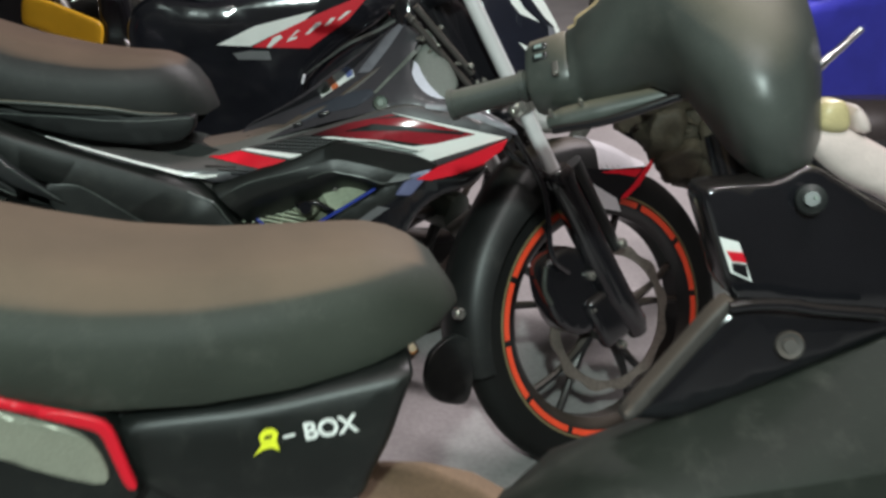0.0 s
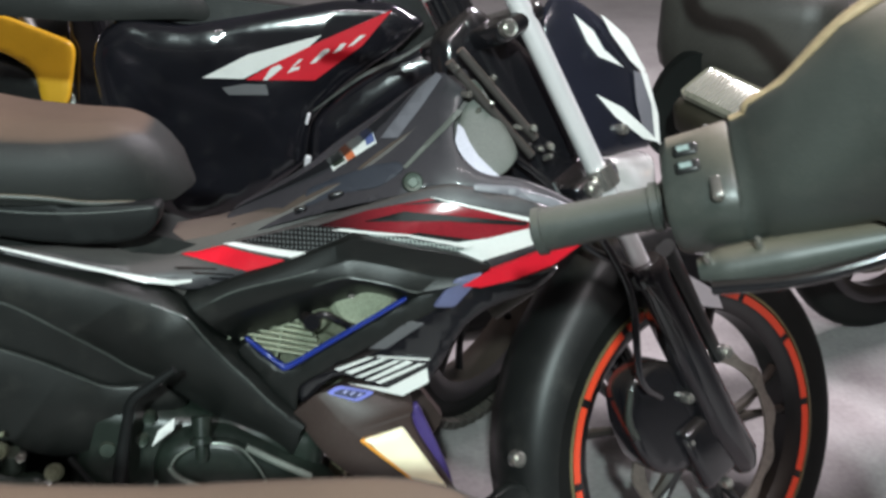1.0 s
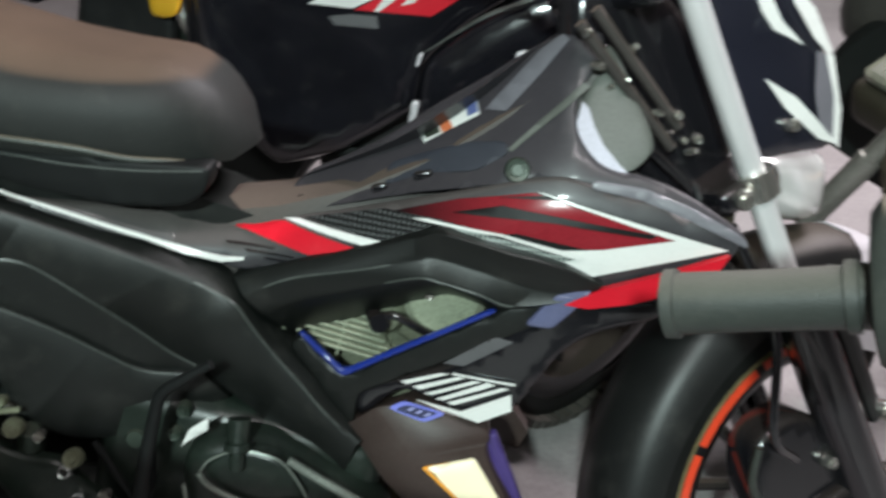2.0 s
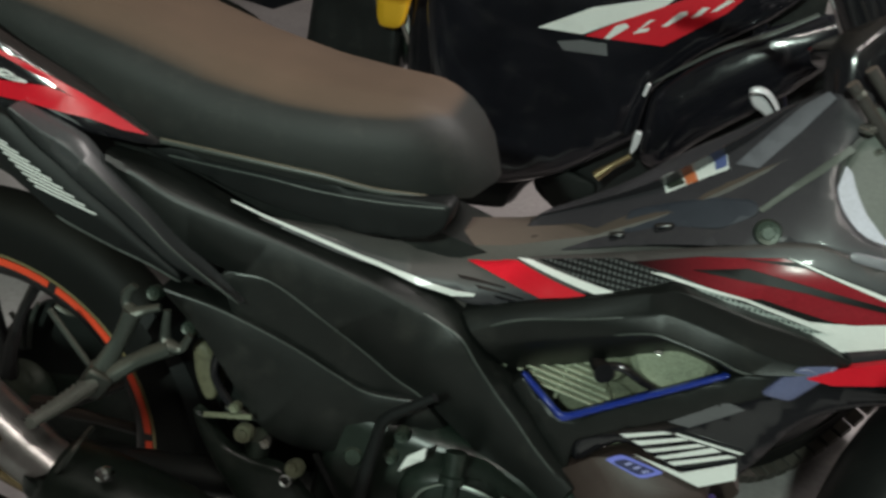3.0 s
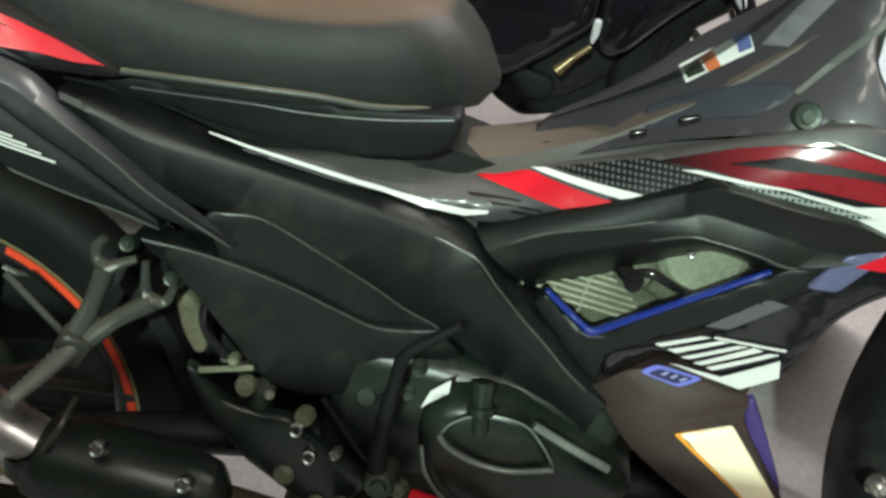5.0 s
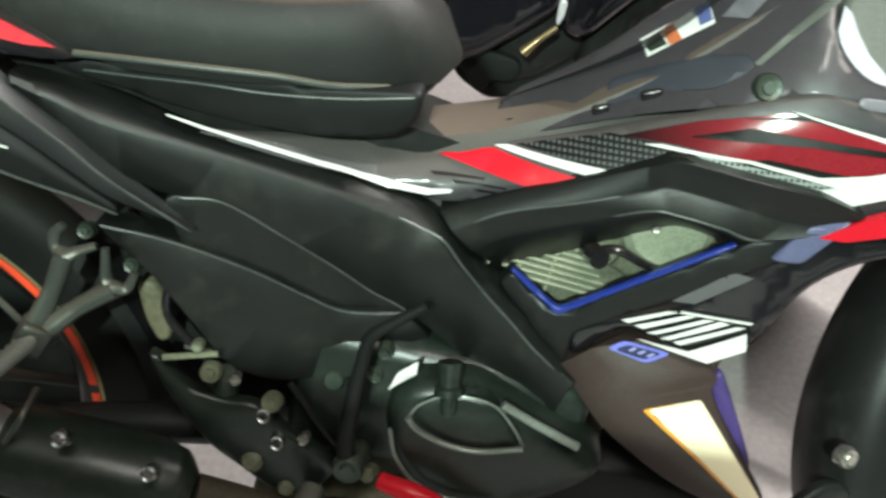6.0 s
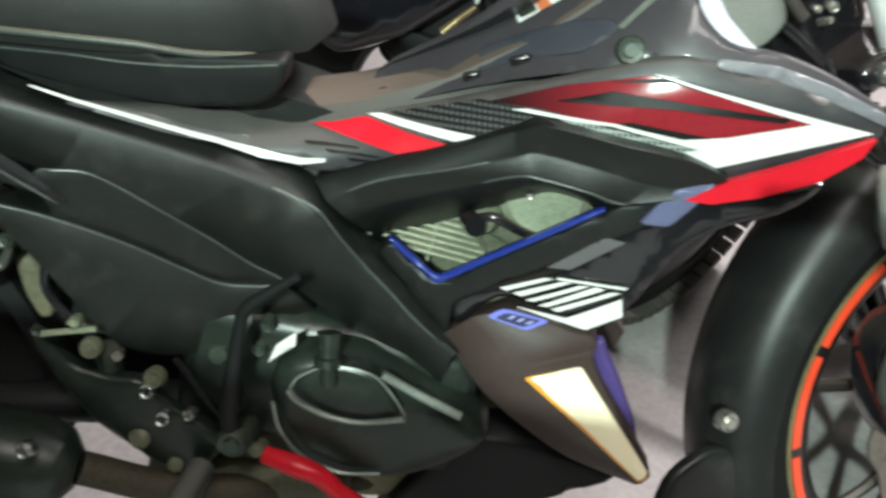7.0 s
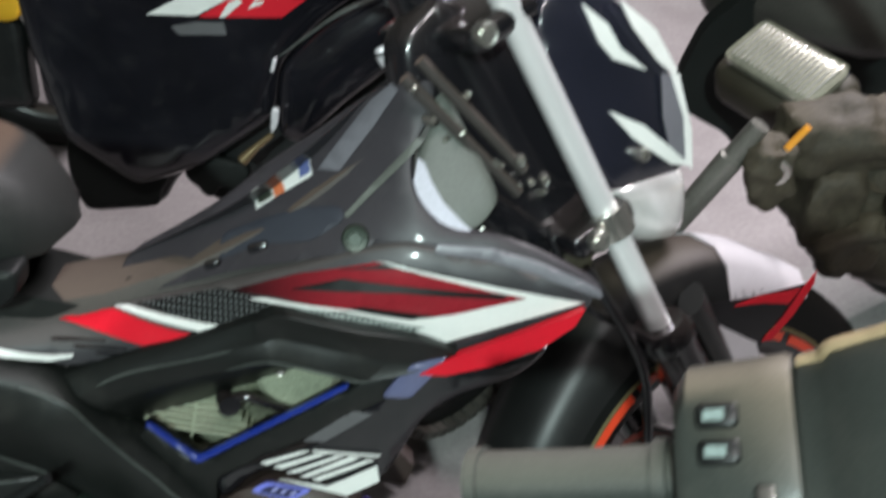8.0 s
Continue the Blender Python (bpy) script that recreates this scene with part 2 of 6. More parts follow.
def mesh_object(name, verts, faces, mat, parent=None, label="", sharp=35, smooth=True):
    me = bpy.data.meshes.new(name)
    me.from_pydata([tuple(v) for v in verts], [], faces)
    me.materials.append(mat)
    if smooth:
        for p in me.polygons:
            p.use_smooth = True
        me.set_sharp_from_angle(angle=radians(sharp))
    me.update()
    ob = new(name, me)
    if parent is not None:
        ob.parent = parent
    if label:
        tagged(ob, label)
    return ob


def part(name, bm, mat, parent, label="", sharp=35):
    """Links a bmesh as one mesh object under a thing or a part."""
    bmesh.ops.recalc_face_normals(bm, faces=bm.faces)
    me = bpy.data.meshes.new(name)
    bm.to_mesh(me)
    bm.free()
    me.materials.append(mat)
    for p in me.polygons:
        p.use_smooth = True
    me.set_sharp_from_angle(angle=radians(sharp))
    ob = new(name, me)
    if parent is not None:
        ob.parent = parent
    if label:
        tagged(ob, label)
    return ob


def thing(name, m, label, category, group=""):
    ob = new(name)
    ob.empty_display_size = 0.1
    ob.matrix_world = m
    return tagged(ob, label, category, group)


def rounded(pts, cut=0.25, most=0.012):
    """The outline with its corners cut twice over, for moulded plastic."""
    for _ in range(2):
        out = []
        for i, p in enumerate(pts):
            a, b = Vector(pts[i - 1]), Vector(pts[(i + 1) % len(pts)])
            p = Vector(p)
            for q in (a, b):
                d = q - p
                out.append(p + d * min(cut, most / max(d.length, 1e-6)))
        pts = [tuple(v) for v in out]
    return pts


def inside(x, z, poly):
    c = False
    for i in range(len(poly)):
        (x1, z1), (x2, z2) = poly[i - 1], poly[i]
        if (z1 > z) != (z2 > z) and x < (x2 - x1) * (z - z1) / (z2 - z1) + x1:
            c = not c
    return c


def gap_to(x, z, poly):
    best = 1e9
    for i in range(len(poly)):
        (x1, z1), (x2, z2) = poly[i - 1], poly[i]
        dx, dz = x2 - x1, z2 - z1
        u = max(0, min(1, ((x - x1) * dx + (z - z1) * dz) / max(dx * dx + dz * dz, 1e-12)))
        best = min(best, math.hypot(x - x1 - u * dx, z - z1 - u * dz))
    return best


def panel(name, pts, mat, parent, off=0.0, thick=0.008, edge=0.007, cell=0.016, surf=None, label="", soft=0.012, crown=0.0, fold=None):
    """A moulded shell: an outline in the thing's side view laid on a curved surface, rolled over at its edges, with thickness.
    fold: (x1, z1, x2, z2, slope), a crease beyond which the shell falls away."""
    from mathutils.geometry import delaunay_2d_cdt
    surf = surf or side_of_body
    poly = rounded(pts, most=soft) if soft else [tuple(p) for p in pts]
    ring = []
    for i in range(len(poly)):
        a, b = Vector(poly[i - 1]), Vector(poly[i])
        k = max(1, int((b - a).length / cell))
        ring += [tuple(a.lerp(b, j / k)) for j in range(k)]
    n = len(ring)
    pos = list(ring)
    for i in range(n):
        a, b = Vector(ring[i - 1]), Vector(ring[(i + 1) % n])
        t = (b - a)
        if t.length < 1e-6:
            continue
        t.normalize()
        for s in (1, -1):
            for k in (0.35, 1.0):
                q = (ring[i][0] + s * k * edge * t.y, ring[i][1] - s * k * edge * t.x)
                if inside(*q, ring) and gap_to(*q, ring) > k * edge * 0.8:
                    pos.append(q)
    xs, zs = [p[0] for p in ring], [p[1] for p in ring]
    gx = min(xs) + cell / 2
    while gx < max(xs):
        gz = min(zs) + cell / 2
        while gz < max(zs):
            if inside(gx, gz, ring) and gap_to(gx, gz, ring) > edge * 1.3:
                pos.append((gx, gz))
            gz += cell
        gx += cell
    vs, _, fs, *_ = delaunay_2d_cdt([Vector(p) for p in pos], [], [list(range(n))], 1, 1e-5)
    front, back = [], []
    for v in vs:
        d = gap_to(v.x, v.y, ring)
        y = surf(v.x, v.y) - off - crown * (1 - math.exp(-d / 0.03))
        if fold:
            x1, z1, x2, z2, slope = fold
            ln = math.hypot(x2 - x1, z2 - z1)
            s = ((v.x - x1) * (z2 - z1) - (v.y - z1) * (x2 - x1)) / ln
            y += slope * max(0, s)
        base = y
        if edge > 0 and d < edge:
            y += edge * (1 - math.sqrt(max(0, 1 - (1 - d / edge) ** 2)))
        front.append((v.x, y, v.y))
        back.append((v.x, max(base + thick, y + 0.001), v.y))
    m = len(front)
    faces, seen = [], {}
    for f in fs:
        a, b, c = [vs[i] for i in f]
        if (b.x - a.x) * (c.y - a.y) - (b.y - a.y) * (c.x - a.x) < 0:
            f = f[::-1]
        faces.append(tuple(f))
        faces.append(tuple(i + m for i in reversed(f)))
        for i in range(3):
            seen[(f[i], f[(i + 1) % 3])] = 1
    for (i, j) in list(seen):
        if (j, i) not in seen:
            faces.append((j, i, i + m, j + m))
    return mesh_object(name, front + back, faces, mat, parent, label, sharp=50)


def curve_points(pts, steps=8):
    """A smooth run through the given points."""
    p = [Vector(q) for q in pts]
    p = [p[0] * 2 - p[1]] + p + [p[-1] * 2 - p[-2]]
    out = []
    for i in range(1, len(p) - 2):
        for k in range(steps):
            u = k / steps
            a, b, c, d = p[i - 1:i + 3]
            out.append(0.5 * (2 * b + (c - a) * u + (2 * a - 5 * b + 4 * c - d) * u * u + (3 * b - a - 3 * c + d) * u ** 3))
    out.append(p[-2])
    return out


def tube(name, pts, radius, mat, parent, label="", sides=14, steps=8, straight=False, flat=1.0):
    """A round rod, hose or pipe; radius may be a list, one for each given point."""
    run = [Vector(q) for q in pts] if straight else curve_points(pts, steps)
    rad = radius if isinstance(radius, (list, tuple)) else [radius] * len(pts)
    rr = [float(np.interp(i / (len(run) - 1) * (len(rad) - 1), range(len(rad)), rad)) for i in range(len(run))]
    bm = bmesh.new()
    rings, side = [], None
    for i, q in enumerate(run):
        t = (run[min(i + 1, len(run) - 1)] - run[max(i - 1, 0)]).normalized()
        if side is None:
            side = t.orthogonal().normalized()
        side = (side - t * side.dot(t)).normalized()
        up = t.cross(side)
        rings.append([bm.verts.new(q + rr[i] * (math.cos(a) * side + flat * math.sin(a) * up)) for a in (2 * math.pi * k / sides for k in range(sides))])
    for a, b in zip(rings, rings[1:]):
        for k in range(sides):
            bm.faces.new((a[k], a[(k + 1) % sides], b[(k + 1) % sides], b[k]))
    bm.faces.new(rings[0][::-1])
    bm.faces.new(rings[-1])
    return part(name, bm, mat, parent, label)


def lathe(name, profile, m, mat, parent, label="", steps=48, closed=True, arc=None):
    """A turned solid round its own y axis; the profile is (radius, y). arc: a stretch of the turn, in degrees."""
    bm = bmesh.new()
    a0, a1 = arc or (0, 360)
    count = steps if not arc else max(2, int(steps * (a1 - a0) / 360)) + 1
    rings = []
    for i in range(count):
        a = radians(a0 + (a1 - a0) * i / (steps if not arc else count - 1))
        rings.append([bm.verts.new(m @ Vector((r * math.cos(a), y, r * math.sin(a)))) for r, y in profile])
    k = len(profile)
    for i in range(count if not arc else count - 1):
        a, b = rings[i], rings[(i + 1) % count]
        for j in range(k if closed else k - 1):
            bm.faces.new((a[j], a[(j + 1) % k], b[(j + 1) % k], b[j]))
    if arc and closed:
        bm.faces.new(rings[0])
        bm.faces.new(rings[-1][::-1])
    if not closed and not arc:
        for j in (0, k - 1):
            if profile[j][0] > 1e-4:
                try:
                    bm.faces.new([r[j] for r in rings])
                except ValueError:
                    pass
    bmesh.ops.remove_doubles(bm, verts=bm.verts, dist=1e-5)
    return part(name, bm, mat, parent, label)


def box(name, m, size, mat, parent, label="", bevel=0.004, taper=1.0):
    bm = bmesh.new()
    bmesh.ops.create_cube(bm, size=1)
    for v in bm.verts:
        k = taper if v.co.z > 0 else 1.0
        v.co = Vector((v.co.x * size[0] * k, v.co.y * size[1] * k, v.co.z * size[2]))
    if bevel:
        bmesh.ops.bevel(bm, geom=list(bm.edges), offset=bevel, segments=3, affect="EDGES", profile=0.5)
    bm.transform(m)
    return part(name, bm, mat, parent, label)


def loft(name, sections, mat, parent, label="", sharp=40):
    """A skin over closed sections (lists of points, all of one length), capped at both ends."""
    bm = bmesh.new()
    rings = [[bm.verts.new(Vector(p)) for p in s] for s in sections]
    n = len(rings[0])
    for a, b in zip(rings, rings[1:]):
        for k in range(n):
            bm.faces.new((a[k], a[(k + 1) % n], b[(k + 1) % n], b[k]))
    bm.faces.new(rings[0][::-1])
    bm.faces.new(rings[-1])
    return part(name, bm, mat, parent, label, sharp)


def creased(name, rows, mat, parent, label="", crease=0.0022, back=0.022, steps=7, beads=(), surf=None):
    """A moulded flank shell with sharp folds: rows of (x, z, height above the flank) running along its folds."""
    runs = []
    for row in rows:
        runs.append(curve_points([(x, (surf or side_of_body)(x, z) - off, z) for x, z, off in row], steps))
    sections = []
    for pts in zip(*runs):
        ring = []
        for i, p in enumerate(pts):
            if 0 < i < len(pts) - 1:
                for q in (pts[i - 1], pts[i + 1]):
                    d = q - p
                    ring.append(p + d * min(0.4, crease / max(d.length, 1e-6)))
            else:
                q = pts[1] if i == 0 else pts[-2]
                d = q - p
                e = p + d * min(0.3, 0.0018 / max(d.length, 1e-6))
                ring += [p + Vector((0, 0.002, 0)), e] if i == 0 else [e, p + Vector((0, 0.002, 0))]
        ring += [pts[-1] + Vector((0, back, 0)), pts[0] + Vector((0, back, 0))]
        sections.append(ring)
    ob = loft(name, sections, mat, parent, label, sharp=50)
    # thin light beads stand in for the highlight along a fold
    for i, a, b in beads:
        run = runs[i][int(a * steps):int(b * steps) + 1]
        tube("edge_bead", [p + Vector((0, 0.0002, 0)) for p in run], [0.0004] + [0.0013] * (len(run) - 2) + [0.0004], MAT_EDGE_GLINT, ob, "painted edge highlight", sides=8, straight=True)
    return ob


def axis_matrix(place, axis, up=(0, 0, 1)):
    """A pose whose y axis points along axis."""
    y = Vector(axis).normalized()
    z = (Vector(up) - y * y.dot(Vector(up))).normalized()
    x = y.cross(z)
    return Matrix.Translation(place) @ Matrix((x, y, z)).transposed().to_4x4()


def bolt(place, axis, radius, mat, parent, name="bolt"):
    m = axis_matrix(place, axis)
    return lathe(name, [(0.0001, 0.006), (radius * 0.45, 0.006), (radius * 0.5, 0.003), (radius * 0.85, 0.004), (radius, 0.0), (radius, -0.008), (0.0001, -0.008)], m, mat, parent, steps=16, closed=False)


# ---- the shed: floor, walls, ceiling ----


def slab(name, x0, x1, y0, y1, z0, z1, mat):
    ob = box(name, pose((x0 + x1) / 2, (y0 + y1) / 2, (z0 + z1) / 2), (x1 - x0, y1 - y0, z1 - z0), mat, None, bevel=0)
    return tagged(ob, kind="structure")


tagged(slab("floor", -6, 7, -4, 7.0, -0.2, 0.0, MAT_FLOOR), "pinkish grey trowelled concrete floor, dusty and worn")
tagged(slab("wall_north", -6, 7, 7.0, 7.2, -0.2, 3.0, MAT_WALL), "plain grey cement rendered wall")
tagged(slab("wall_south", -6, 7, -4.2, -4.0, -0.2, 3.0, MAT_WALL), "plain grey cement rendered wall")
tagged(slab("wall_east", 7.0, 7.2, -4, 7, -0.2, 3.0, MAT_WALL), "plain grey cement rendered wall")
tagged(slab("wall_west", -6.2, -6.0, -4, 7, -0.2, 3.0, MAT_WALL), "plain grey cement rendered wall")
tagged(slab("ceiling", -6, 7, -4, 7, 3.0, 3.15, MAT_WALL), "plain grey cement ceiling")

# ---- motorbike parts shared by all bikes ----
BX = [-0.4, 0.0, 0.2, 0.4, 0.6, 0.75, 0.9, 1.15]
BY = [-0.14, -0.158, -0.155, -0.112, -0.068, -0.085, -0.112, -0.117]
BZ = [0.95, 0.90, 0.82, 0.66, 0.59, 0.625, 0.66, 0.665]
BK = [0.5, 0.8, 1.2, 1.5, 1.5, 0.9, 0.35, 0.3]


def side_of_body(x, z):
    """How far from its middle plane the right flank of the main bike lies: a narrow waist, turning in above the belt line."""
    y = 0.0
    for d in (-0.06, -0.03, 0.0, 0.03, 0.06):
        y += np.interp(x + d, BX, BY) + np.interp(x + d, BX, BK) * max(0.0, z - np.interp(x + d, BX, BZ))
    return float(y / 5)


def flat_at(y, kx=0.0, kz=0.0, x0=0.0, z0=0.0):
    return lambda x, z: y + kx * (x - x0) + kz * (z - z0)


def wheel(parent, hub, axis, tyre_r=0.286, half=0.038, tape=True, front=True, steps=64):
    """A cast wheel: tyre, rim with bright edges, spokes, hub, tape segments and brake disc, its right side along axis."""
    m = axis_matrix(hub, [-c for c in axis])
    w = thing("wheel", Matrix.Identity(4), "", "")
    for k in ("label", "category"):
        if k in w:
            del w[k]
    w.parent = parent
    rim_r = 0.222
    prof = []
    for i in range(17):
        a = math.pi * i / 16
        prof.append((rim_r + 0.004 + (tyre_r - rim_r - 0.004) * math.sin(a) ** 0.75, -half * math.cos(a) * (0.78 + 0.3 * math.sin(a))))
    lathe("tyre", prof, m, MAT_TYRE, w, "worn black rubber tyre", steps)
    rw = half * 0.72
    rim = [(rim_r + 0.006, -rw), (rim_r + 0.006, -rw + 0.004), (rim_r - 0.014, -rw + 0.006), (rim_r - 0.022, -rw * 0.4), (rim_r - 0.022, rw * 0.4), (rim_r - 0.014, rw - 0.006), (rim_r + 0.006, rw - 0.004), (rim_r + 0.006, rw),
           (rim_r - 0.010, rw + 0.001), (rim_r - 0.020, rw - 0.002), (rim_r - 0.032, rw * 0.85), (rim_r - 0.032, -rw * 0.5), (rim_r - 0.022, -rw + 0.004), (rim_r - 0.010, -rw - 0.001)]
    lathe("rim", rim, m, MAT_RIM, w, "black cast rim", steps)
    if tape:
        lathe("rim_edge", [(rim_r + 0.002, -rw - 0.0035), (rim_r + 0.008, -rw - 0.002), (rim_r + 0.008, -rw + 0.002), (rim_r + 0.002, -rw)], m, MAT_RIM_EDGE, w, "tarnished bright rim edge", steps)
    if tape:
        for i in range(12):
            a = i * 30 + 4
            tw = 0.0115 if front else 0.0105
            lathe("rim_tape", [(rim_r - 0.0005, -rw - 0.003), (rim_r - tw, -rw - 0.001), (rim_r - tw, -rw + 0.0005), (rim_r - 0.0005, -rw - 0.001)], m, MAT_TAPE, w, "fluorescent orange rim tape", 96, arc=(a, a + 27))
    for i in range(5):
        a = radians(72 * i + 10)
        for s in (-1, 1):
            pts = []
            for r, da, y in ((0.035, 0.0, -0.01), (0.08, 0.05 * s, -0.012), (0.14, 0.13 * s, -0.012), (rim_r - 0.026, 0.19 * s, -0.004)):
                pts.append(m @ Vector((r * math.cos(a + da), y, r * math.sin(a + da))))
            tube("spoke", pts, [0.014, 0.010, 0.0065, 0.008], MAT_RIM, w, steps=4, sides=8)
    lathe("hub", [(0.0001, -0.05), (0.02, -0.05), (0.024, -0.04), (0.045, -0.032), (0.045, 0.032), (0.024, 0.045), (0.0001, 0.045)], m, MAT_ALU_DARK, w, "dull cast wheel hub", 28, closed=False)
    if front:
        bm = bmesh.new()
        inner, outer, n = [], [], 72
        for side in (-0.044, -0.040):
            a_in = [bm.verts.new(m @ Vector((0.116 * math.cos(t), side, 0.116 * math.sin(t)))) for t in (2 * math.pi * k / n for k in range(n))]
            a_out = [bm.verts.new(m @ Vector((r * math.cos(t), side, r * math.sin(t)))) for t, r in ((2 * math.pi * k / n, 0.134 + 0.004 * math.sin(12 * math.pi * k / n * 2)) for k in range(n))]
            inner.append(a_in)
            outer.append(a_out)
        for k in range(n):
            j = (k + 1) % n
            bm.faces.new((inner[0][k], inner[0][j], outer[0][j], outer[0][k]))
            bm.faces.new((inner[1][k], outer[1][k], outer[1][j], inner[1][j]))
            bm.faces.new((outer[0][k], outer[0][j], outer[1][j], outer[1][k]))
            bm.faces.new((inner[0][k], inner[1][k], inner[1][j], inner[0][j]))
        part("brake_disc", bm, MAT_DISC, w, "wavy steel brake disc")
    return w


def seat_skin(name, parent, spine, mat, label):
    """A padded saddle: spine rows are (x, crown z, edge z, bottom z, half width)."""
    sections = []
    xs = [r[0] for r in spine]
    n = 40
    for i in range(n + 1):
        x = xs[0] + (xs[-1] - xs[0]) * i / n
        top, edge, bottom, half = [float(np.interp(x, xs, [r[k] for r in spine])) for k in (1, 2, 3, 4)]
        ring = []
        for k in range(13):
            u = -1 + 2 * k / 12
            ring.append((x, half * 0.86 * u, top - (top - edge) * (0.35 * abs(u) ** 2 + 0.65 * abs(u) ** 9)))
        h = edge - bottom
        z1, z2, z3 = edge - min(0.010, 0.2 * h), edge - min(0.03, 0.45 * h), bottom + min(0.012, 0.2 * h)
        ring += [(x, half * 0.95, z1), (x, half, z2), (x, half * 1.0, z3), (x, half * 0.96, bottom)]
        ring += [(x, half * 0.4, bottom), (x, -half * 0.4, bottom)]
        ring += [(x, -half * 0.96, bottom), (x, -half * 1.0, z3), (x, -half, z2), (x, -half * 0.95, z1)]
        sections.append(ring)
    return loft(name, sections, mat, parent, label, sharp=60)


LEAN_OVER = -10.0

# ---- the main motorbike ----
BIKE = pose(-0.82, 1.426, 0, LEAN_OVER, 0, 0)
bike = thing("motorbike", BIKE, "black motorbike with red and white arrow decals, parked leaning", "motorbike", "parked motorbikes")
HUB_F, AXLE = Vector((1.2935, 0.045, 0.281)), Vector((0.3855, -0.9032, 0.1887))
STEER = Vector((-0.4462, -0.0035, 0.8949)).normalized()
FORE = STEER.cross(AXLE).normalized()

wheel(bike, (0.017, 0.0, 0.301), (0, -1, 0), 0.296, 0.042, front=False)
wheel(bike, HUB_F, AXLE, 0.286, 0.037)

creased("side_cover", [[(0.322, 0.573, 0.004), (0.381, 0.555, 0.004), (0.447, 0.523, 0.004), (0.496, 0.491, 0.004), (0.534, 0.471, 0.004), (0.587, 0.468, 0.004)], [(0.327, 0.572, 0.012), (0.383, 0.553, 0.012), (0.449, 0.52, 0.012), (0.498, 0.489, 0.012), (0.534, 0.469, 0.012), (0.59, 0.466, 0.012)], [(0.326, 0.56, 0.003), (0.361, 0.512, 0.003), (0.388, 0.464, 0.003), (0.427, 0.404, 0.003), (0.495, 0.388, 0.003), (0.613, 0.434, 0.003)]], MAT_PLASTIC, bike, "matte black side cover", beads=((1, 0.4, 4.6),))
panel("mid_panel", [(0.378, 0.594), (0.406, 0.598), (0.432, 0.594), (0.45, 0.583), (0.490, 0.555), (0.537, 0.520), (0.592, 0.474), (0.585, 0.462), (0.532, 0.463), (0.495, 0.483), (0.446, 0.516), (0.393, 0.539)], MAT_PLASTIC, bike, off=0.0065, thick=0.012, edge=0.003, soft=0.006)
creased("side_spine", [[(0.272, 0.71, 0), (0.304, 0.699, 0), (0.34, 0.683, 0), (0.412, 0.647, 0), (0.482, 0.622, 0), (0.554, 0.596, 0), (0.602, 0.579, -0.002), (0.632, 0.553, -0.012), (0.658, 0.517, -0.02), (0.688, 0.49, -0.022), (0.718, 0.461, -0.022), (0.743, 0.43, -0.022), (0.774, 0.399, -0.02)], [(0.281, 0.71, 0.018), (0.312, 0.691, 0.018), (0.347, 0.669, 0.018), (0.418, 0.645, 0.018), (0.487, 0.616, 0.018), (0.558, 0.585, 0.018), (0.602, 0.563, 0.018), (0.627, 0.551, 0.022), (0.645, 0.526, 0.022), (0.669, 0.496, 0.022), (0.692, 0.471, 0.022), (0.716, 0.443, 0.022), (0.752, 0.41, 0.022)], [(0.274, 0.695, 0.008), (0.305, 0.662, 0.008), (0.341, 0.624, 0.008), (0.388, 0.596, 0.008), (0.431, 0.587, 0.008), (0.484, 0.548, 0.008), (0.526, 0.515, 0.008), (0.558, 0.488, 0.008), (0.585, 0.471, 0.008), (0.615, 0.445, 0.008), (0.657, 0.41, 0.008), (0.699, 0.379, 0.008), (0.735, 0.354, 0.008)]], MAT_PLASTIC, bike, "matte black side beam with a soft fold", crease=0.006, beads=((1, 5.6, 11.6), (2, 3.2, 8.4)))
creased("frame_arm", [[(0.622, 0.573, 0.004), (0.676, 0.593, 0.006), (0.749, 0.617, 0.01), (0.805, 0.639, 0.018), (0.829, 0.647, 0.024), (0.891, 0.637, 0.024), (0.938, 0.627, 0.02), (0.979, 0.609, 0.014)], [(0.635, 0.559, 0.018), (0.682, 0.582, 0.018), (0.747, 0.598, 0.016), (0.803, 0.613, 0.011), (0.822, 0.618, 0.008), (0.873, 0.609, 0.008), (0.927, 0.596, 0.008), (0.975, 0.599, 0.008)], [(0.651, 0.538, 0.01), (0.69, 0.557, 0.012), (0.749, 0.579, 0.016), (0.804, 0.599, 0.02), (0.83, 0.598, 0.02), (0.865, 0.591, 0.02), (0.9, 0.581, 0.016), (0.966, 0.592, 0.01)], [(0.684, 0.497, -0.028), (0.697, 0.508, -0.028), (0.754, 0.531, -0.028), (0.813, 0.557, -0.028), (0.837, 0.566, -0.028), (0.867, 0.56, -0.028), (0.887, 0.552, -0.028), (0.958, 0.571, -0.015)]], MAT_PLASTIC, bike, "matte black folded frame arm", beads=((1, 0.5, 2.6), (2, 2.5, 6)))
panel("frame_beam", [(0.678, 0.502), (0.69, 0.516), (0.734, 0.474), (0.89, 0.57), (0.934, 0.594), (0.97, 0.598), (0.916, 0.554), (0.846, 0.512), (0.75, 0.456), (0.746, 0.416), (0.712, 0.456)], MAT_PLASTIC, bike, off=0.004, thick=0.02, edge=0.003, soft=0.004)
panel("blue_trim", [(0.688, 0.52), (0.734, 0.476), (0.884, 0.57), (0.88, 0.573), (0.735, 0.484), (0.693, 0.522)], MAT_BLUE, bike, off=0.010, thick=0.006, edge=0.002, soft=0.004, label="blue painted window trim")
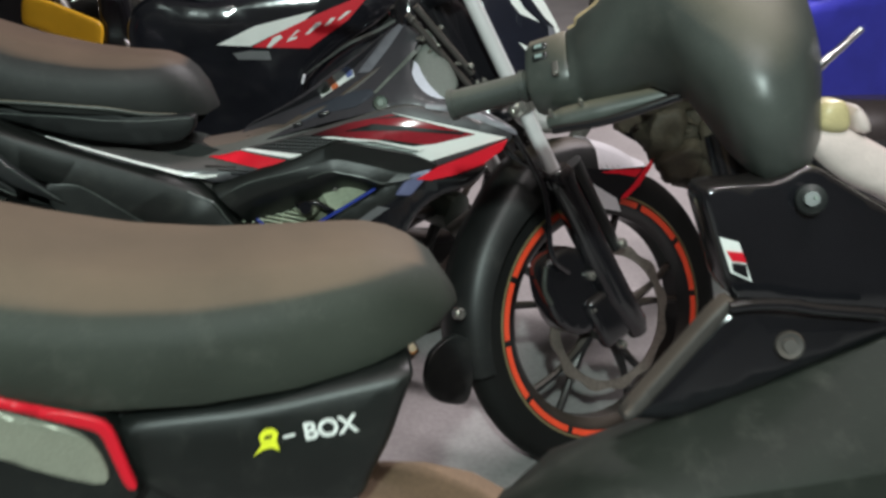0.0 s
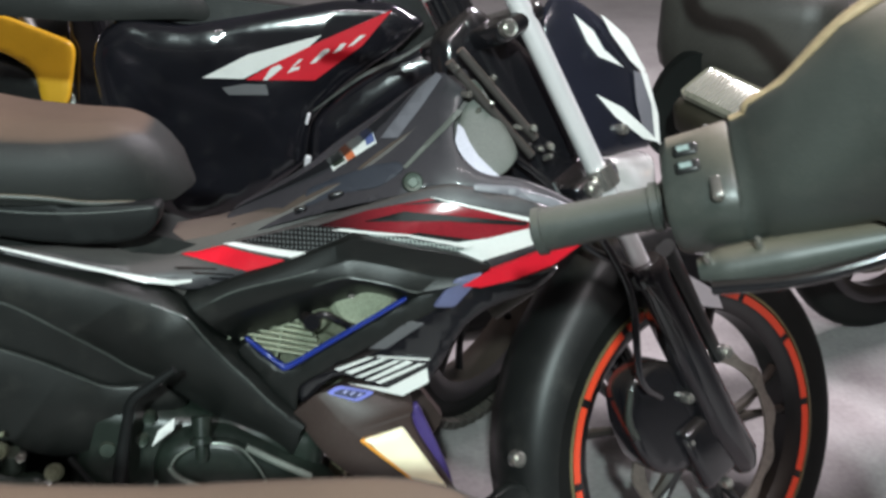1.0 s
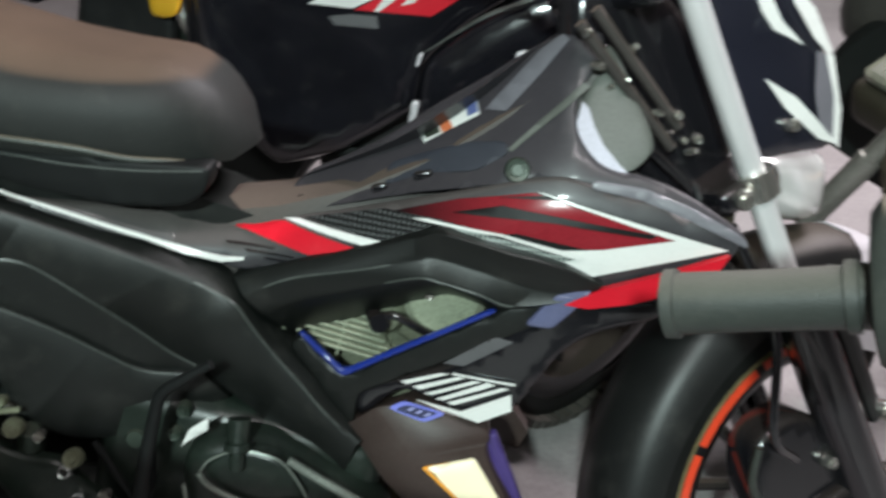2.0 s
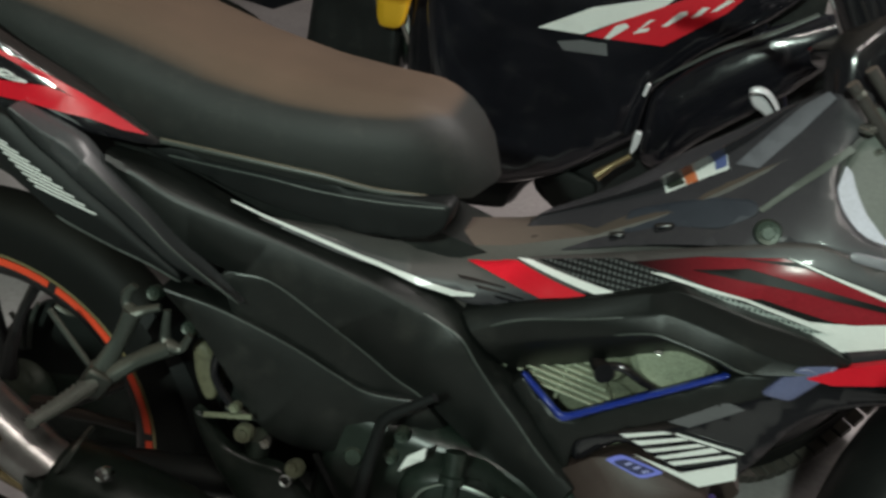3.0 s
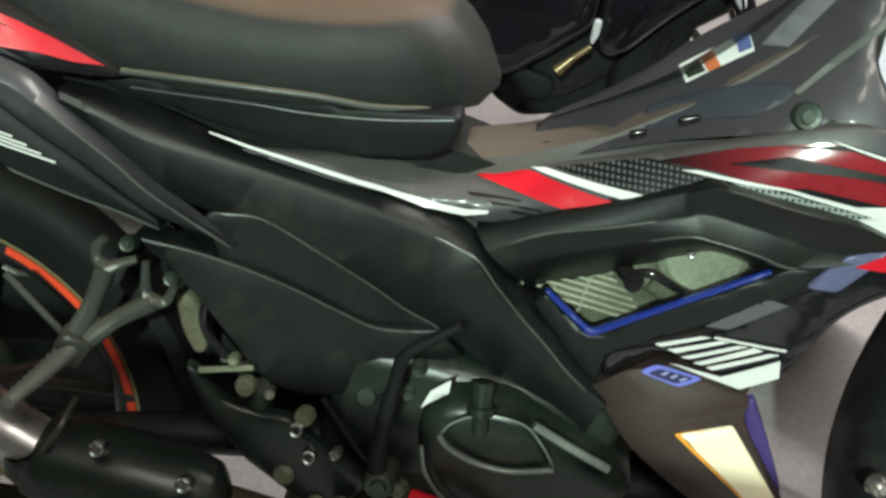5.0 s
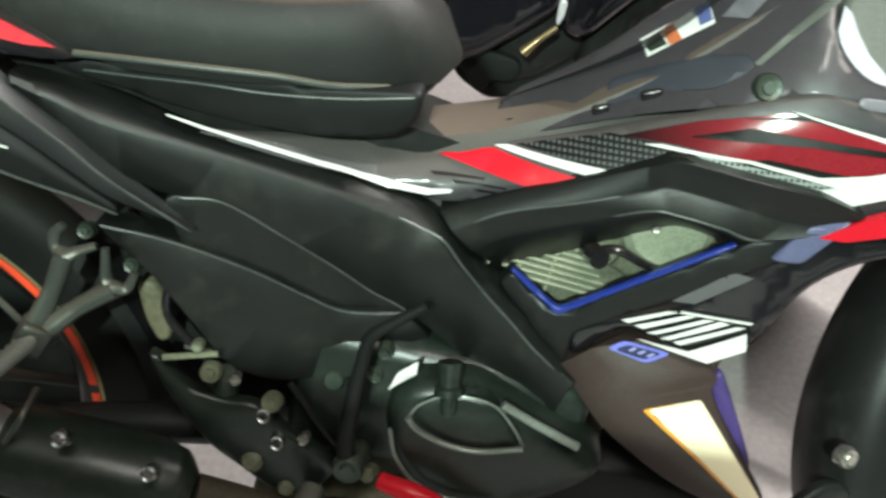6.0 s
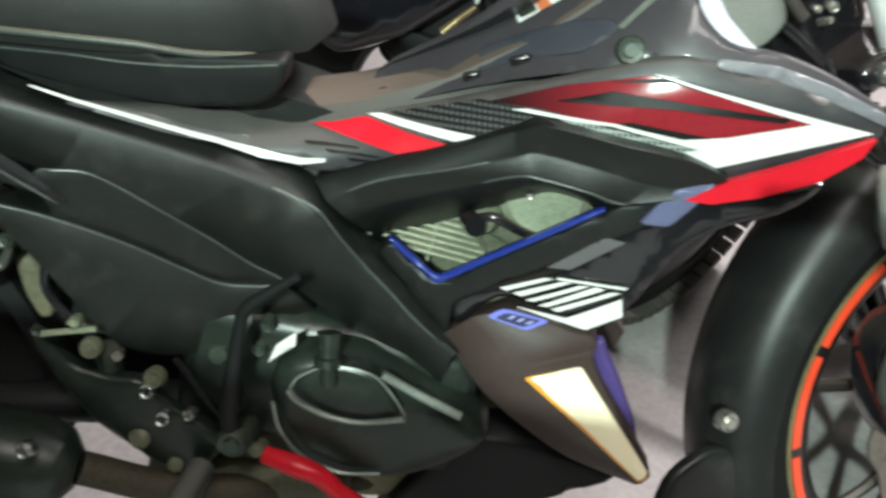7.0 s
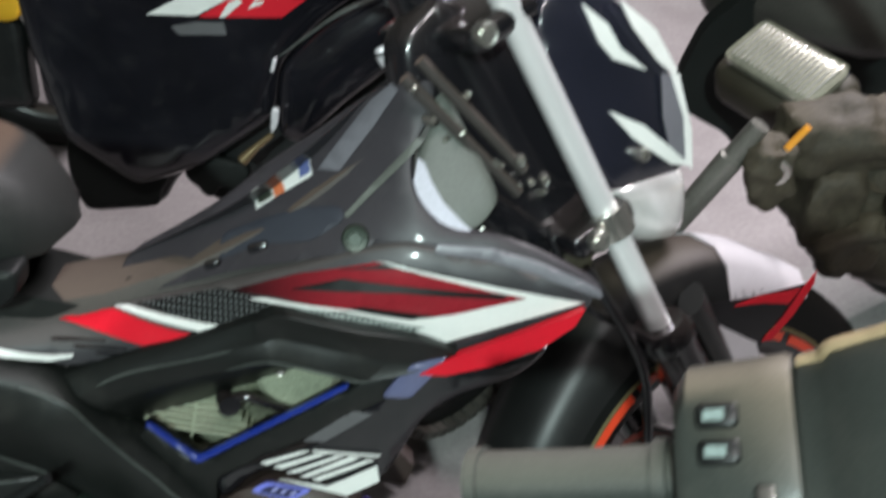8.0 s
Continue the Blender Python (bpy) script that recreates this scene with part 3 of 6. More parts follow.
panel("upper_fairing", [(0.584, 0.624), (0.64, 0.624), (0.716, 0.638), (0.77, 0.654), (0.842, 0.676), (0.896, 0.694), (0.936, 0.702), (1.022, 0.684), (1.086, 0.662), (1.1, 0.654), (1.1, 0.646), (1.092, 0.636), (0.978, 0.6), (0.922, 0.592), (0.824, 0.634), (0.762, 0.618), (0.666, 0.584), (0.628, 0.578), (0.496, 0.616), (0.408, 0.65)], MAT_GREY, bike, off=0.0, thick=0.01, edge=0.003, soft=0.006, label="dark grey painted upper fairing")
panel("pinstripe", [(0.387, 0.666), (0.419, 0.653), (0.463, 0.637), (0.514, 0.618), (0.55, 0.606), (0.587, 0.597), (0.613, 0.593), (0.633, 0.593), (0.632, 0.59), (0.61, 0.587), (0.573, 0.594), (0.515, 0.614), (0.463, 0.634), (0.419, 0.651), (0.387, 0.665)], MAT_WHITE, bike, off=0.002, thick=0.001, edge=0, soft=0, label="white pinstripe decal")
panel("red_flash", [(0.618, 0.618), (0.668, 0.626), (0.746, 0.614), (0.698, 0.602)], MAT_RED, bike, off=0.002, thick=0.001, edge=0, soft=0, label="bright red decal")
panel("white_flash", [(0.668, 0.628), (0.682, 0.63), (0.77, 0.624), (0.75, 0.618)], MAT_WHITE, bike, off=0.002, thick=0.001, edge=0, soft=0, label="white decal bar")
panel("red_field", [(0.78, 0.652), (0.842, 0.672), (0.91, 0.686), (0.968, 0.676), (1.042, 0.654), (0.976, 0.64), (0.936, 0.638), (0.824, 0.652)], MAT_DEEPRED, bike, off=0.002, thick=0.001, edge=0, soft=0, label="deep red decal field")
panel("black_flash", [(0.836, 0.66), (0.882, 0.672), (0.932, 0.668), (1.024, 0.658), (1.02, 0.654), (0.932, 0.662), (0.898, 0.662)], MAT_RAIL, bike, off=0.0032, thick=0.001, edge=0, soft=0, label="black decal streak")
for streak in ([(0.879, 0.679), (0.928, 0.686), (1.024, 0.664), (1.069, 0.648), (1.015, 0.663), (0.928, 0.682)], [(0.857, 0.641), (0.897, 0.649), (0.956, 0.64), (1.005, 0.63), (0.956, 0.634), (0.897, 0.64)]):
    panel("black_flash", streak, MAT_RAIL, bike, off=0.0032, thick=0.001, edge=0, soft=0, label="thin black decal streak")
panel("white_arrow", [(0.912, 0.688), (0.924, 0.686), (1.022, 0.664), (1.09, 0.648), (0.966, 0.612), (0.922, 0.62), (0.95, 0.63), (0.932, 0.636), (0.976, 0.64), (1.042, 0.654)], MAT_WHITE, bike, off=0.0034, thick=0.001, edge=0, soft=0, label="white arrow decal")
panel("lower_fairing", [(0.894, 0.548), (0.942, 0.584), (0.978, 0.6), (1.034, 0.598), (1.07, 0.606), (1.038, 0.57), (0.984, 0.556), (0.948, 0.53), (0.912, 0.462), (0.872, 0.442), (0.796, 0.472), (0.75, 0.42), (0.744, 0.464), (0.842, 0.502)], MAT_GLOSS, bike, off=0.002, thick=0.012, label="gloss black lower fairing")
panel("red_point", [(0.946, 0.586), (0.978, 0.604), (1.03, 0.622), (1.09, 0.646), (1.082, 0.63), (1.052, 0.608), (1.008, 0.592), (0.968, 0.584)], MAT_RED, bike, off=0.0125, thick=0.008, edge=0, soft=0, label="bright red fairing point")
panel("grey_flash", [(0.836, 0.506), (0.884, 0.542), (0.902, 0.538), (0.856, 0.506)], MAT_SILVERGREY, bike, off=0.004, thick=0.001, edge=0, soft=0)
panel("navy_panel", [(0.937, 0.594), (0.972, 0.603), (0.959, 0.584), (0.937, 0.559), (0.911, 0.56)], MAT_NAVY, bike, off=0.011, thick=0.006, edge=0.002, soft=0.003, label="blue-grey fairing strip")
SHROUD = flat_at(-0.118, 0.0, 0.30, 0.0, 0.40)
creased("lower_shroud", [[(0.74, 0.421, -0.02), (0.779, 0.369, -0.02), (0.824, 0.332, -0.02), (0.87, 0.304, -0.02), (0.933, 0.282, -0.02)], [(0.77, 0.45, 0), (0.801, 0.413, 0), (0.828, 0.391, 0), (0.883, 0.343, 0), (0.937, 0.298, 0)], [(0.819, 0.458, -0.004), (0.883, 0.432, -0.004), (0.885, 0.408, -0.004), (0.91, 0.36, -0.004), (0.945, 0.302, -0.004)]], MAT_SHROUD, bike, "brown-grey folded lower shroud", surf=SHROUD, back=0.03)
panel("belly_pan", [(0.745, 0.279), (0.78, 0.296), (0.844, 0.285), (0.934, 0.246), (0.848, 0.209), (0.727, 0.109), (0.651, 0.138), (0.69, 0.206)], MAT_RAIL, bike, thick=0.05, edge=0.008, surf=flat_at(-0.085), label="black belly pan")
panel("shroud_edge", [(0.884, 0.422), (0.893, 0.377), (0.916, 0.337), (0.941, 0.289), (0.932, 0.331), (0.914, 0.378), (0.893, 0.429)], MAT_PURPLE, bike, thick=0.01, edge=0.003, soft=0.004, surf=flat_at(-0.10), label="purple-blue shroud edge")
REFL = [(0.825, 0.396), (0.873, 0.408), (0.908, 0.358), (0.942, 0.309), (0.933, 0.302), (0.882, 0.348)]
_cx, _cz = sum(p[0] for p in REFL) / len(REFL), sum(p[1] for p in REFL) / len(REFL)
# amber rim drawn for the orange edge of the tape's glow
panel("reflector_rim", [(_cx + (x - _cx) * 1.05 - 0.002, _cz + (z - _cz) * 1.02 - 0.002) for x, z in REFL], MAT_AMBER, bike, off=0.0025, surf=SHROUD, thick=0.002, edge=0.001, soft=0.002, label="amber tape border painted as the glow's edge")
panel("reflector", REFL, MAT_REFLECT, bike, off=0.0045, surf=SHROUD, thick=0.004, edge=0.0015, soft=0.002, label="amber reflective tape painted pale for its glow")
panel("label_plate", [(0.782, 0.452), (0.798, 0.46), (0.842, 0.45), (0.82, 0.44)], MAT_LABELFRAME, bike, off=0.003, surf=SHROUD, thick=0.001, edge=0, soft=0.003, label="blue framed label")
BB = [(0.782, 0.452), (0.798, 0.46), (0.842, 0.45), (0.82, 0.44)]
_cx, _cz = sum(p[0] for p in BB) / 4, sum(p[1] for p in BB) / 4
panel("label_field", [(_cx + (x - _cx) * 0.72, _cz + (z - _cz) * 0.62) for x, z in BB], MAT_INKBLUE, bike, off=0.0042, surf=SHROUD, thick=0.001, edge=0, soft=0.002)
for k in range(3):
    u, w = 0.806 + 0.0085 * k, 0.4535 - 0.0022 * k
    panel("label_bar", [(u - 0.004, w - 0.0012), (u + 0.001, w + 0.0016), (u + 0.004, w + 0.0008), (u - 0.001, w - 0.0022)], MAT_LILACBLUE, bike, off=0.0054, surf=SHROUD, thick=0.0006, edge=0, soft=0, label="pale unreadable lettering bar")
panel("tail_cover", [(0.046, 0.891), (0.108, 0.854), (0.172, 0.812), (0.238, 0.774), (0.301, 0.736), (0.325, 0.716), (0.316, 0.711), (0.251, 0.725), (0.19, 0.738), (0.088, 0.752), (0.018, 0.757)], MAT_GLOSS, bike, off=0.0, thick=0.012)
panel("tail_decal", [(0.159, 0.807), (0.174, 0.8), (0.197, 0.79), (0.225, 0.776), (0.248, 0.763), (0.271, 0.749), (0.29, 0.736), (0.306, 0.725), (0.286, 0.73), (0.259, 0.74), (0.231, 0.746), (0.2, 0.752), (0.174, 0.755), (0.163, 0.758), (0.148, 0.768), (0.138, 0.772), (0.117, 0.783), (0.119, 0.795), (0.14, 0.784), (0.152, 0.776), (0.171, 0.771), (0.202, 0.77), (0.221, 0.768), (0.237, 0.762), (0.247, 0.757), (0.235, 0.764), (0.216, 0.775), (0.193, 0.787), (0.167, 0.8)], MAT_RED, bike, off=0.003, thick=0.001, edge=0, soft=0, label="red forked tail decal")
creased("tail_spear", [[(0.198, 0.754, 0.016), (0.222, 0.743, 0.016), (0.255, 0.726, 0.016), (0.272, 0.707, 0.016), (0.293, 0.684, 0.016), (0.317, 0.658, 0.016), (0.346, 0.624, 0.016), (0.404, 0.566, 0.016)], [(0.202, 0.753, 0.032), (0.226, 0.736, 0.032), (0.251, 0.721, 0.032), (0.272, 0.703, 0.032), (0.297, 0.678, 0.032), (0.322, 0.653, 0.032), (0.351, 0.621, 0.032), (0.41, 0.571, 0.032)], [(0.186, 0.743, 0.012), (0.207, 0.719, 0.012), (0.231, 0.697, 0.012), (0.255, 0.674, 0.012), (0.283, 0.650, 0.012), (0.310, 0.624, 0.012), (0.343, 0.595, 0.012), (0.405, 0.564, 0.012)]], MAT_SPEAR, bike, "satin dark grey tail blade", crease=0.0015, back=0.012, beads=((1, 3, 7),))
creased("tail_lower", [[(0.125, 0.770, 0.0095), (0.161, 0.749, 0.0095), (0.186, 0.736, 0.0095), (0.210, 0.712, 0.0095), (0.232, 0.694, 0.0095), (0.255, 0.672, 0.0095), (0.282, 0.648, 0.0095), (0.309, 0.621, 0.0095), (0.341, 0.592, 0.0095)], [(0.115, 0.752, 0.0125), (0.149, 0.732, 0.0125), (0.177, 0.715, 0.0125), (0.204, 0.690, 0.0125), (0.229, 0.670, 0.0125), (0.256, 0.650, 0.0125), (0.285, 0.630, 0.0125), (0.311, 0.611, 0.0125), (0.343, 0.588, 0.0125)], [(0.102, 0.732, 0.011), (0.134, 0.713, 0.011), (0.164, 0.692, 0.011), (0.194, 0.667, 0.011), (0.224, 0.643, 0.011), (0.255, 0.626, 0.011), (0.285, 0.611, 0.011), (0.311, 0.599, 0.011), (0.343, 0.581, 0.011)]], MAT_RAIL, bike, "black lower tail panel", crease=0.002, back=0.02, beads=((2, 4, 8),))
for k in range(12):
    u = k / 11
    x0, z0, x1, z1 = 0.1434 + 0.0646 * u, 0.7410 - 0.0678 * u, 0.1532 + 0.1136 * u, 0.7360 - 0.0871 * u
    panel("tail_flash_bar", [(x0, z0), (x1, z1), (x1 - 0.0008, z1 - 0.0014), (x0 - 0.0004, z0 - 0.0014)], MAT_WHITE, bike, off=0.0145, thick=0.0008, edge=0, soft=0, label="white slanted decal bar")
panel("seat_rail", [(0.285, 0.711), (0.318, 0.711), (0.368, 0.707), (0.424, 0.702), (0.484, 0.697), (0.53, 0.692), (0.574, 0.692), (0.608, 0.692), (0.609, 0.68), (0.603, 0.664), (0.583, 0.651), (0.555, 0.648), (0.519, 0.647), (0.466, 0.654), (0.422, 0.663), (0.38, 0.673), (0.343, 0.686), (0.3, 0.696)], MAT_RAIL, bike, thick=0.03, edge=0.004, soft=0.006, surf=flat_at(-0.10))

saddle = seat_skin("saddle", bike, [(0.02, 0.905, 0.88, 0.835, 0.09), (0.12, 0.880, 0.852, 0.805, 0.112), (0.18, 0.866, 0.838, 0.780, 0.118), (0.26, 0.846, 0.815, 0.742, 0.120), (0.36, 0.813, 0.783, 0.706, 0.118), (0.44, 0.794, 0.768, 0.698, 0.113), (0.50, 0.786, 0.763, 0.694, 0.106), (0.555, 0.782, 0.760, 0.690, 0.093), (0.583, 0.772, 0.752, 0.688, 0.083), (0.605, 0.752, 0.735, 0.686, 0.070), (0.622, 0.728, 0.716, 0.686, 0.054), (0.632, 0.708, 0.702, 0.688, 0.034), (0.634, 0.700, 0.698, 0.692, 0.012)], MAT_SEAT, "dusty black vinyl saddle")
tube("piping", [(0.321, -0.121, 0.7214), (0.3764, -0.1195, 0.7166), (0.4298, -0.116, 0.7111), (0.487, -0.109, 0.704), (0.5297, -0.1, 0.6949), (0.5722, -0.087, 0.6902), (0.5979, -0.072, 0.6848)], 0.0032, MAT_SWITCH, saddle, "pale seat edge piping")
# highlight of the rail's upper edge, laid on as a light bead
tube("rail_edge", [(x, -0.1015, z) for x, z in [(0.318, 0.701), (0.361, 0.697), (0.424, 0.692), (0.477, 0.686), (0.541, 0.684), (0.602, 0.687)]], 0.0012, MAT_EDGE_GLINT, bike, "painted edge highlight", sides=8)


def inner_shield(x, z):
    """The inner leg shield, rising from the fairing's top edge to the middle of the bike."""
    zt = float(np.interp(x, [0.58, 0.64, 0.77, 0.896, 0.936, 1.022, 1.10, 1.2], [0.62, 0.624, 0.654, 0.694, 0.702, 0.684, 0.652, 0.61]))
    k = float(np.interp(x, [0.6, 0.8, 0.94, 1.1], [1.6, 1.5, 0.6, 0.5]))
    return min(side_of_body(x, zt) + 0.004 + k * max(0.0, z - zt), 0.03)


def decal(name, pts, mat, parent, off, surf=None, label=""):
    return panel(name, pts, mat, parent, off=off, thick=0.0008, edge=0, soft=0, surf=surf, label=label)


def words(text, m, size, mat, parent, name, thick=0.0006):
    """Lettering in the built-in font, as a mesh of its own."""
    cu = bpy.data.curves.new(name, "FONT")
    cu.body, cu.size, cu.extrude, cu.offset = text, size, thick, size * 0.028
    tmp = new(name + "_tmp", cu)
    bpy.context.view_layer.update()
    me = bpy.data.meshes.new_from_object(tmp.evaluated_get(bpy.context.evaluated_depsgraph_get()))
    bpy.data.objects.remove(tmp)
    bpy.data.curves.remove(cu)
    me.transform(m)
    me.materials.clear()
    me.materials.append(mat)
    ob = new(name, me)
    ob.parent = parent
    return ob


MAT_GUARD = material("dusty_black_mudguard", (0.008, 0.009, 0.009), 0.40, vary=0.3, bump=0.03, dust=0.6, dust_colour=(0.10, 0.072, 0.052), spec=0.4, dust_from=0.72, dust_width=0.3, wear=0.10)
MAT_TUNNEL = material("dull_black_plastic", (0.011, 0.013, 0.012), 0.62, vary=0.3, grain=140, bump=0.12, spec=0.18)
MAT_INNERP = material("grey_green_plastic", (0.12, 0.13, 0.115), 0.5, vary=0.25, bump=0.03)
MAT_BAND = material("lilac_grey_paint", (0.16, 0.16, 0.18), 0.35, coat=0.2, vary=0.2, bump=0.02)
MAT_STEP = material("blue_grey_plastic", (0.040, 0.044, 0.056), 0.4, vary=0.2, bump=0.03)
MAT_LILAC = material("pale_lilac_plastic", (0.52, 0.52, 0.60), 0.45, vary=0.25, bump=0.02)
MAT_CAN = material("worn_silencer_steel", (0.48, 0.46, 0.45), 0.28, metal=0.75, vary=0.4, grain=10, bump=0.04)
MAT_GREENBLACK = material("greenish_black_enamel", (0.012, 0.018, 0.014), 0.33, vary=0.5, grain=30, bump=0.08, spec=0.45, wear=0.14)
MAT_TAN = material("dirty_tan_casting", (0.12, 0.115, 0.07), 0.6, vary=0.5, grain=30, bump=0.3)
MAT_TANLIGHT = material("dried_mud_casting", (0.27, 0.24, 0.15), 0.65, vary=0.45, grain=25, bump=0.35)
MAT_BOWL = material("silvered_lamp_bowl", (0.86, 0.84, 0.80), 0.26, metal=0.45, coat=0.6, vary=0.25, grain=4, bump=0.0)
# inner leg shield, warning label and dusty spine
panel("inner_shield", [(0.66, 0.626), (0.672, 0.657), (0.722, 0.680), (0.772, 0.706), (0.819, 0.740), (0.862, 0.769), (0.902, 0.801), (0.935, 0.822), (0.968, 0.828), (0.968, 0.798), (0.95, 0.778), (0.944, 0.752), (0.952, 0.728), (0.976, 0.708), (1.012, 0.706), (1.056, 0.69), (1.108, 0.66), (1.11, 0.646), (1.056, 0.67), (0.952, 0.694), (0.88, 0.688), (0.796, 0.666)], MAT_SHIELD, bike, thick=0.006, edge=0.003, surf=inner_shield, label="grey inner leg shield")
label_plate = decal("warning_label", [(0.796, 0.714), (0.852, 0.75), (0.856, 0.738), (0.802, 0.704)], MAT_WHITE, bike, 0.0025, inner_shield, "white warning label with orange and blue blocks")
decal("label_block", [(0.814, 0.724), (0.824, 0.73), (0.83, 0.722), (0.82, 0.716)], MAT_ORANGE, label_plate, 0.0042, inner_shield, "orange block")
decal("label_block", [(0.798, 0.712), (0.812, 0.722), (0.818, 0.716), (0.804, 0.708)], MAT_ALU_DARK, label_plate, 0.0042, inner_shield, "dark block")
decal("label_block", [(0.842, 0.742), (0.852, 0.748), (0.854, 0.74), (0.844, 0.734)], MAT_LABELBLUE, label_plate, 0.0042, inner_shield, "blue block")
decal("shield_line", [(0.884, 0.716), (0.951, 0.781), (0.957, 0.778), (0.888, 0.715)], MAT_INNERP, bike, 0.0025, inner_shield, "grey-green moulded line")
decal("shield_facet", [(0.861, 0.743), (0.911, 0.803), (0.93, 0.82), (0.936, 0.816), (0.913, 0.784), (0.881, 0.746)], MAT_BAND, bike, 0.002, inner_shield, "lilac-grey shield facet")
panel("shield_step", [(0.768, 0.683), (0.846, 0.714), (0.882, 0.722), (0.886, 0.713), (0.855, 0.694), (0.807, 0.683), (0.765, 0.666)], MAT_STEP, bike, off=0.003, thick=0.004, edge=0.002, soft=0.004, surf=inner_shield, label="blue-grey moulded step")
panel("inner_panel", [(0.97, 0.815), (0.983, 0.806), (1.001, 0.77), (1.023, 0.731), (1.014, 0.716), (0.997, 0.703), (0.973, 0.708), (0.953, 0.723), (0.947, 0.741), (0.95, 0.761), (0.962, 0.787)], MAT_INNERP, bike, thick=0.004, edge=0.006, surf=lambda x, z: inner_shield(x, z) + 0.006, label="grey-green inner panel")
decal("panel_crescent", [(0.951, 0.764), (0.946, 0.744), (0.95, 0.727), (0.963, 0.713), (0.985, 0.705), (0.999, 0.704), (0.988, 0.713), (0.972, 0.729), (0.963, 0.744), (0.957, 0.759)], MAT_LILAC, bike, 0.0015, lambda x, z: inner_shield(x, z) + 0.0045, "pale lilac crescent of the inner panel")
panel("top_band", [(0.962, 0.702), (1.01, 0.698), (1.054, 0.684), (1.094, 0.666), (1.106, 0.658), (1.108, 0.65), (1.094, 0.656), (1.05, 0.674), (1.006, 0.688), (0.962, 0.694)], MAT_BAND, bike, off=0.003, thick=0.002, edge=0.001, soft=0.003, label="lilac-grey fairing edge band")

bolt((0.894, inner_shield(0.894, 0.702) - 0.004, 0.702), (0, -1, 0.3), 0.0125, MAT_ALU_DARK, bike, "screw")
spine_rows = [(0.50, 0.628, 0.055), (0.58, 0.634, 0.055), (0.66, 0.646, 0.055), (0.74, 0.668, 0.05), (0.82, 0.706, 0.045), (0.90, 0.764, 0.045), (0.965, 0.815, 0.04)]
loft("spine_cover", [[(x, -w, z - 0.035), (x, -w * 0.8, z - 0.008), (x, -w * 0.4, z), (x, w * 0.4, z), (x, w * 0.8, z - 0.008), (x, w, z - 0.035), (x, w, z - 0.09), (x, -w, z - 0.09)] for x, z, w in spine_rows], MAT_SPINE, bike, "dusty brown-grey centre cover")
for x, z, w in ((0.694, 0.646, 0.034), (0.762, 0.664, 0.016), (0.805, 0.681, 0.020)):
    box("clip_slot", pose(x, inner_shield(x, z) - 0.001, z, 0, -12, 0), (w, 0.008, 0.009), MAT_GLOSS, bike, bevel=0.003)

# black net film, gold and grey streaks
MAT_NET = bpy.data.materials.new("black_net_film")
MAT_NET.use_nodes = True
_n, _l = MAT_NET.node_tree.nodes, MAT_NET.node_tree.links
_co, _map, _vo, _ra = _n.new("ShaderNodeTexCoord"), _n.new("ShaderNodeMapping"), _n.new("ShaderNodeTexVoronoi"), _n.new("ShaderNodeValToRGB")
_map.inputs["Scale"].default_value = (205, 1, 205)
_vo.inputs["Randomness"].default_value, _vo.inputs["Scale"].default_value = 0.0, 1.0
_ra.color_ramp.elements[0].position, _ra.color_ramp.elements[1].position = 0.28, 0.36
_ra.color_ramp.elements[0].color, _ra.color_ramp.elements[1].color = (0.085, 0.092, 0.09, 1), (0.010, 0.010, 0.011, 1)
_l.new(_co.outputs["Object"], _map.inputs[0])
_l.new(_map.outputs[0], _vo.inputs["Vector"])
_l.new(_vo.outputs["Distance"], _ra.inputs[0])
_l.new(_ra.outputs[0], _n["Principled BSDF"].inputs["Base Color"])
_n["Principled BSDF"].inputs["Roughness"].default_value = 0.25
MAT_NETPALE = MAT_NET.copy()
MAT_NETPALE.name = "pale_net_film"
for _nd in MAT_NETPALE.node_tree.nodes:
    if _nd.type == "VALTORGB":
        _nd.color_ramp.elements[0].color, _nd.color_ramp.elements[1].color = (0.035, 0.042, 0.04, 1), (0.30, 0.34, 0.32, 1)
decal("net_strip", [(0.836, 0.648), (0.848, 0.65), (0.952, 0.63), (0.92, 0.622)], MAT_NETPALE, bike, 0.0062, None, "pale grey net strip")
decal("net_line", [(0.798, 0.65), (0.812, 0.652), (0.884, 0.648), (0.96, 0.634), (0.954, 0.63), (0.882, 0.646)], MAT_WHITE, bike, 0.0070, None, "white edge line")
decal("net_film", [(0.69, 0.632), (0.77, 0.652), (0.824, 0.65), (0.898, 0.64), (0.946, 0.63), (0.92, 0.622), (0.836, 0.64), (0.816, 0.638), (0.772, 0.624)], MAT_NET, bike, 0.0016, None, "black net-patterned film")
for pts in ([(0.794, 0.48), (0.834, 0.496), (0.842, 0.496), (0.8, 0.478)], [(0.806, 0.476), (0.85, 0.494), (0.858, 0.494), (0.814, 0.474)], [(0.818, 0.47), (0.866, 0.492), (0.874, 0.492), (0.826, 0.47)], [(0.83, 0.466), (0.88, 0.492), (0.888, 0.49), (0.838, 0.466)], [(0.842, 0.464), (0.894, 0.488), (0.902, 0.488), (0.848, 0.462)]):
    decal("decal_bar", pts, MAT_WHITE, bike, 0.0065, None, "white slanted decal bar")
decal("decal_base", [(0.81, 0.462), (0.856, 0.456), (0.904, 0.482), (0.906, 0.464), (0.874, 0.446)], MAT_WHITE, bike, 0.0065, None, "white decal base")
decal("decal_line", [(0.846, 0.498), (0.908, 0.494), (0.906, 0.492), (0.844, 0.496)], MAT_WHITE, bike, 0.0065)
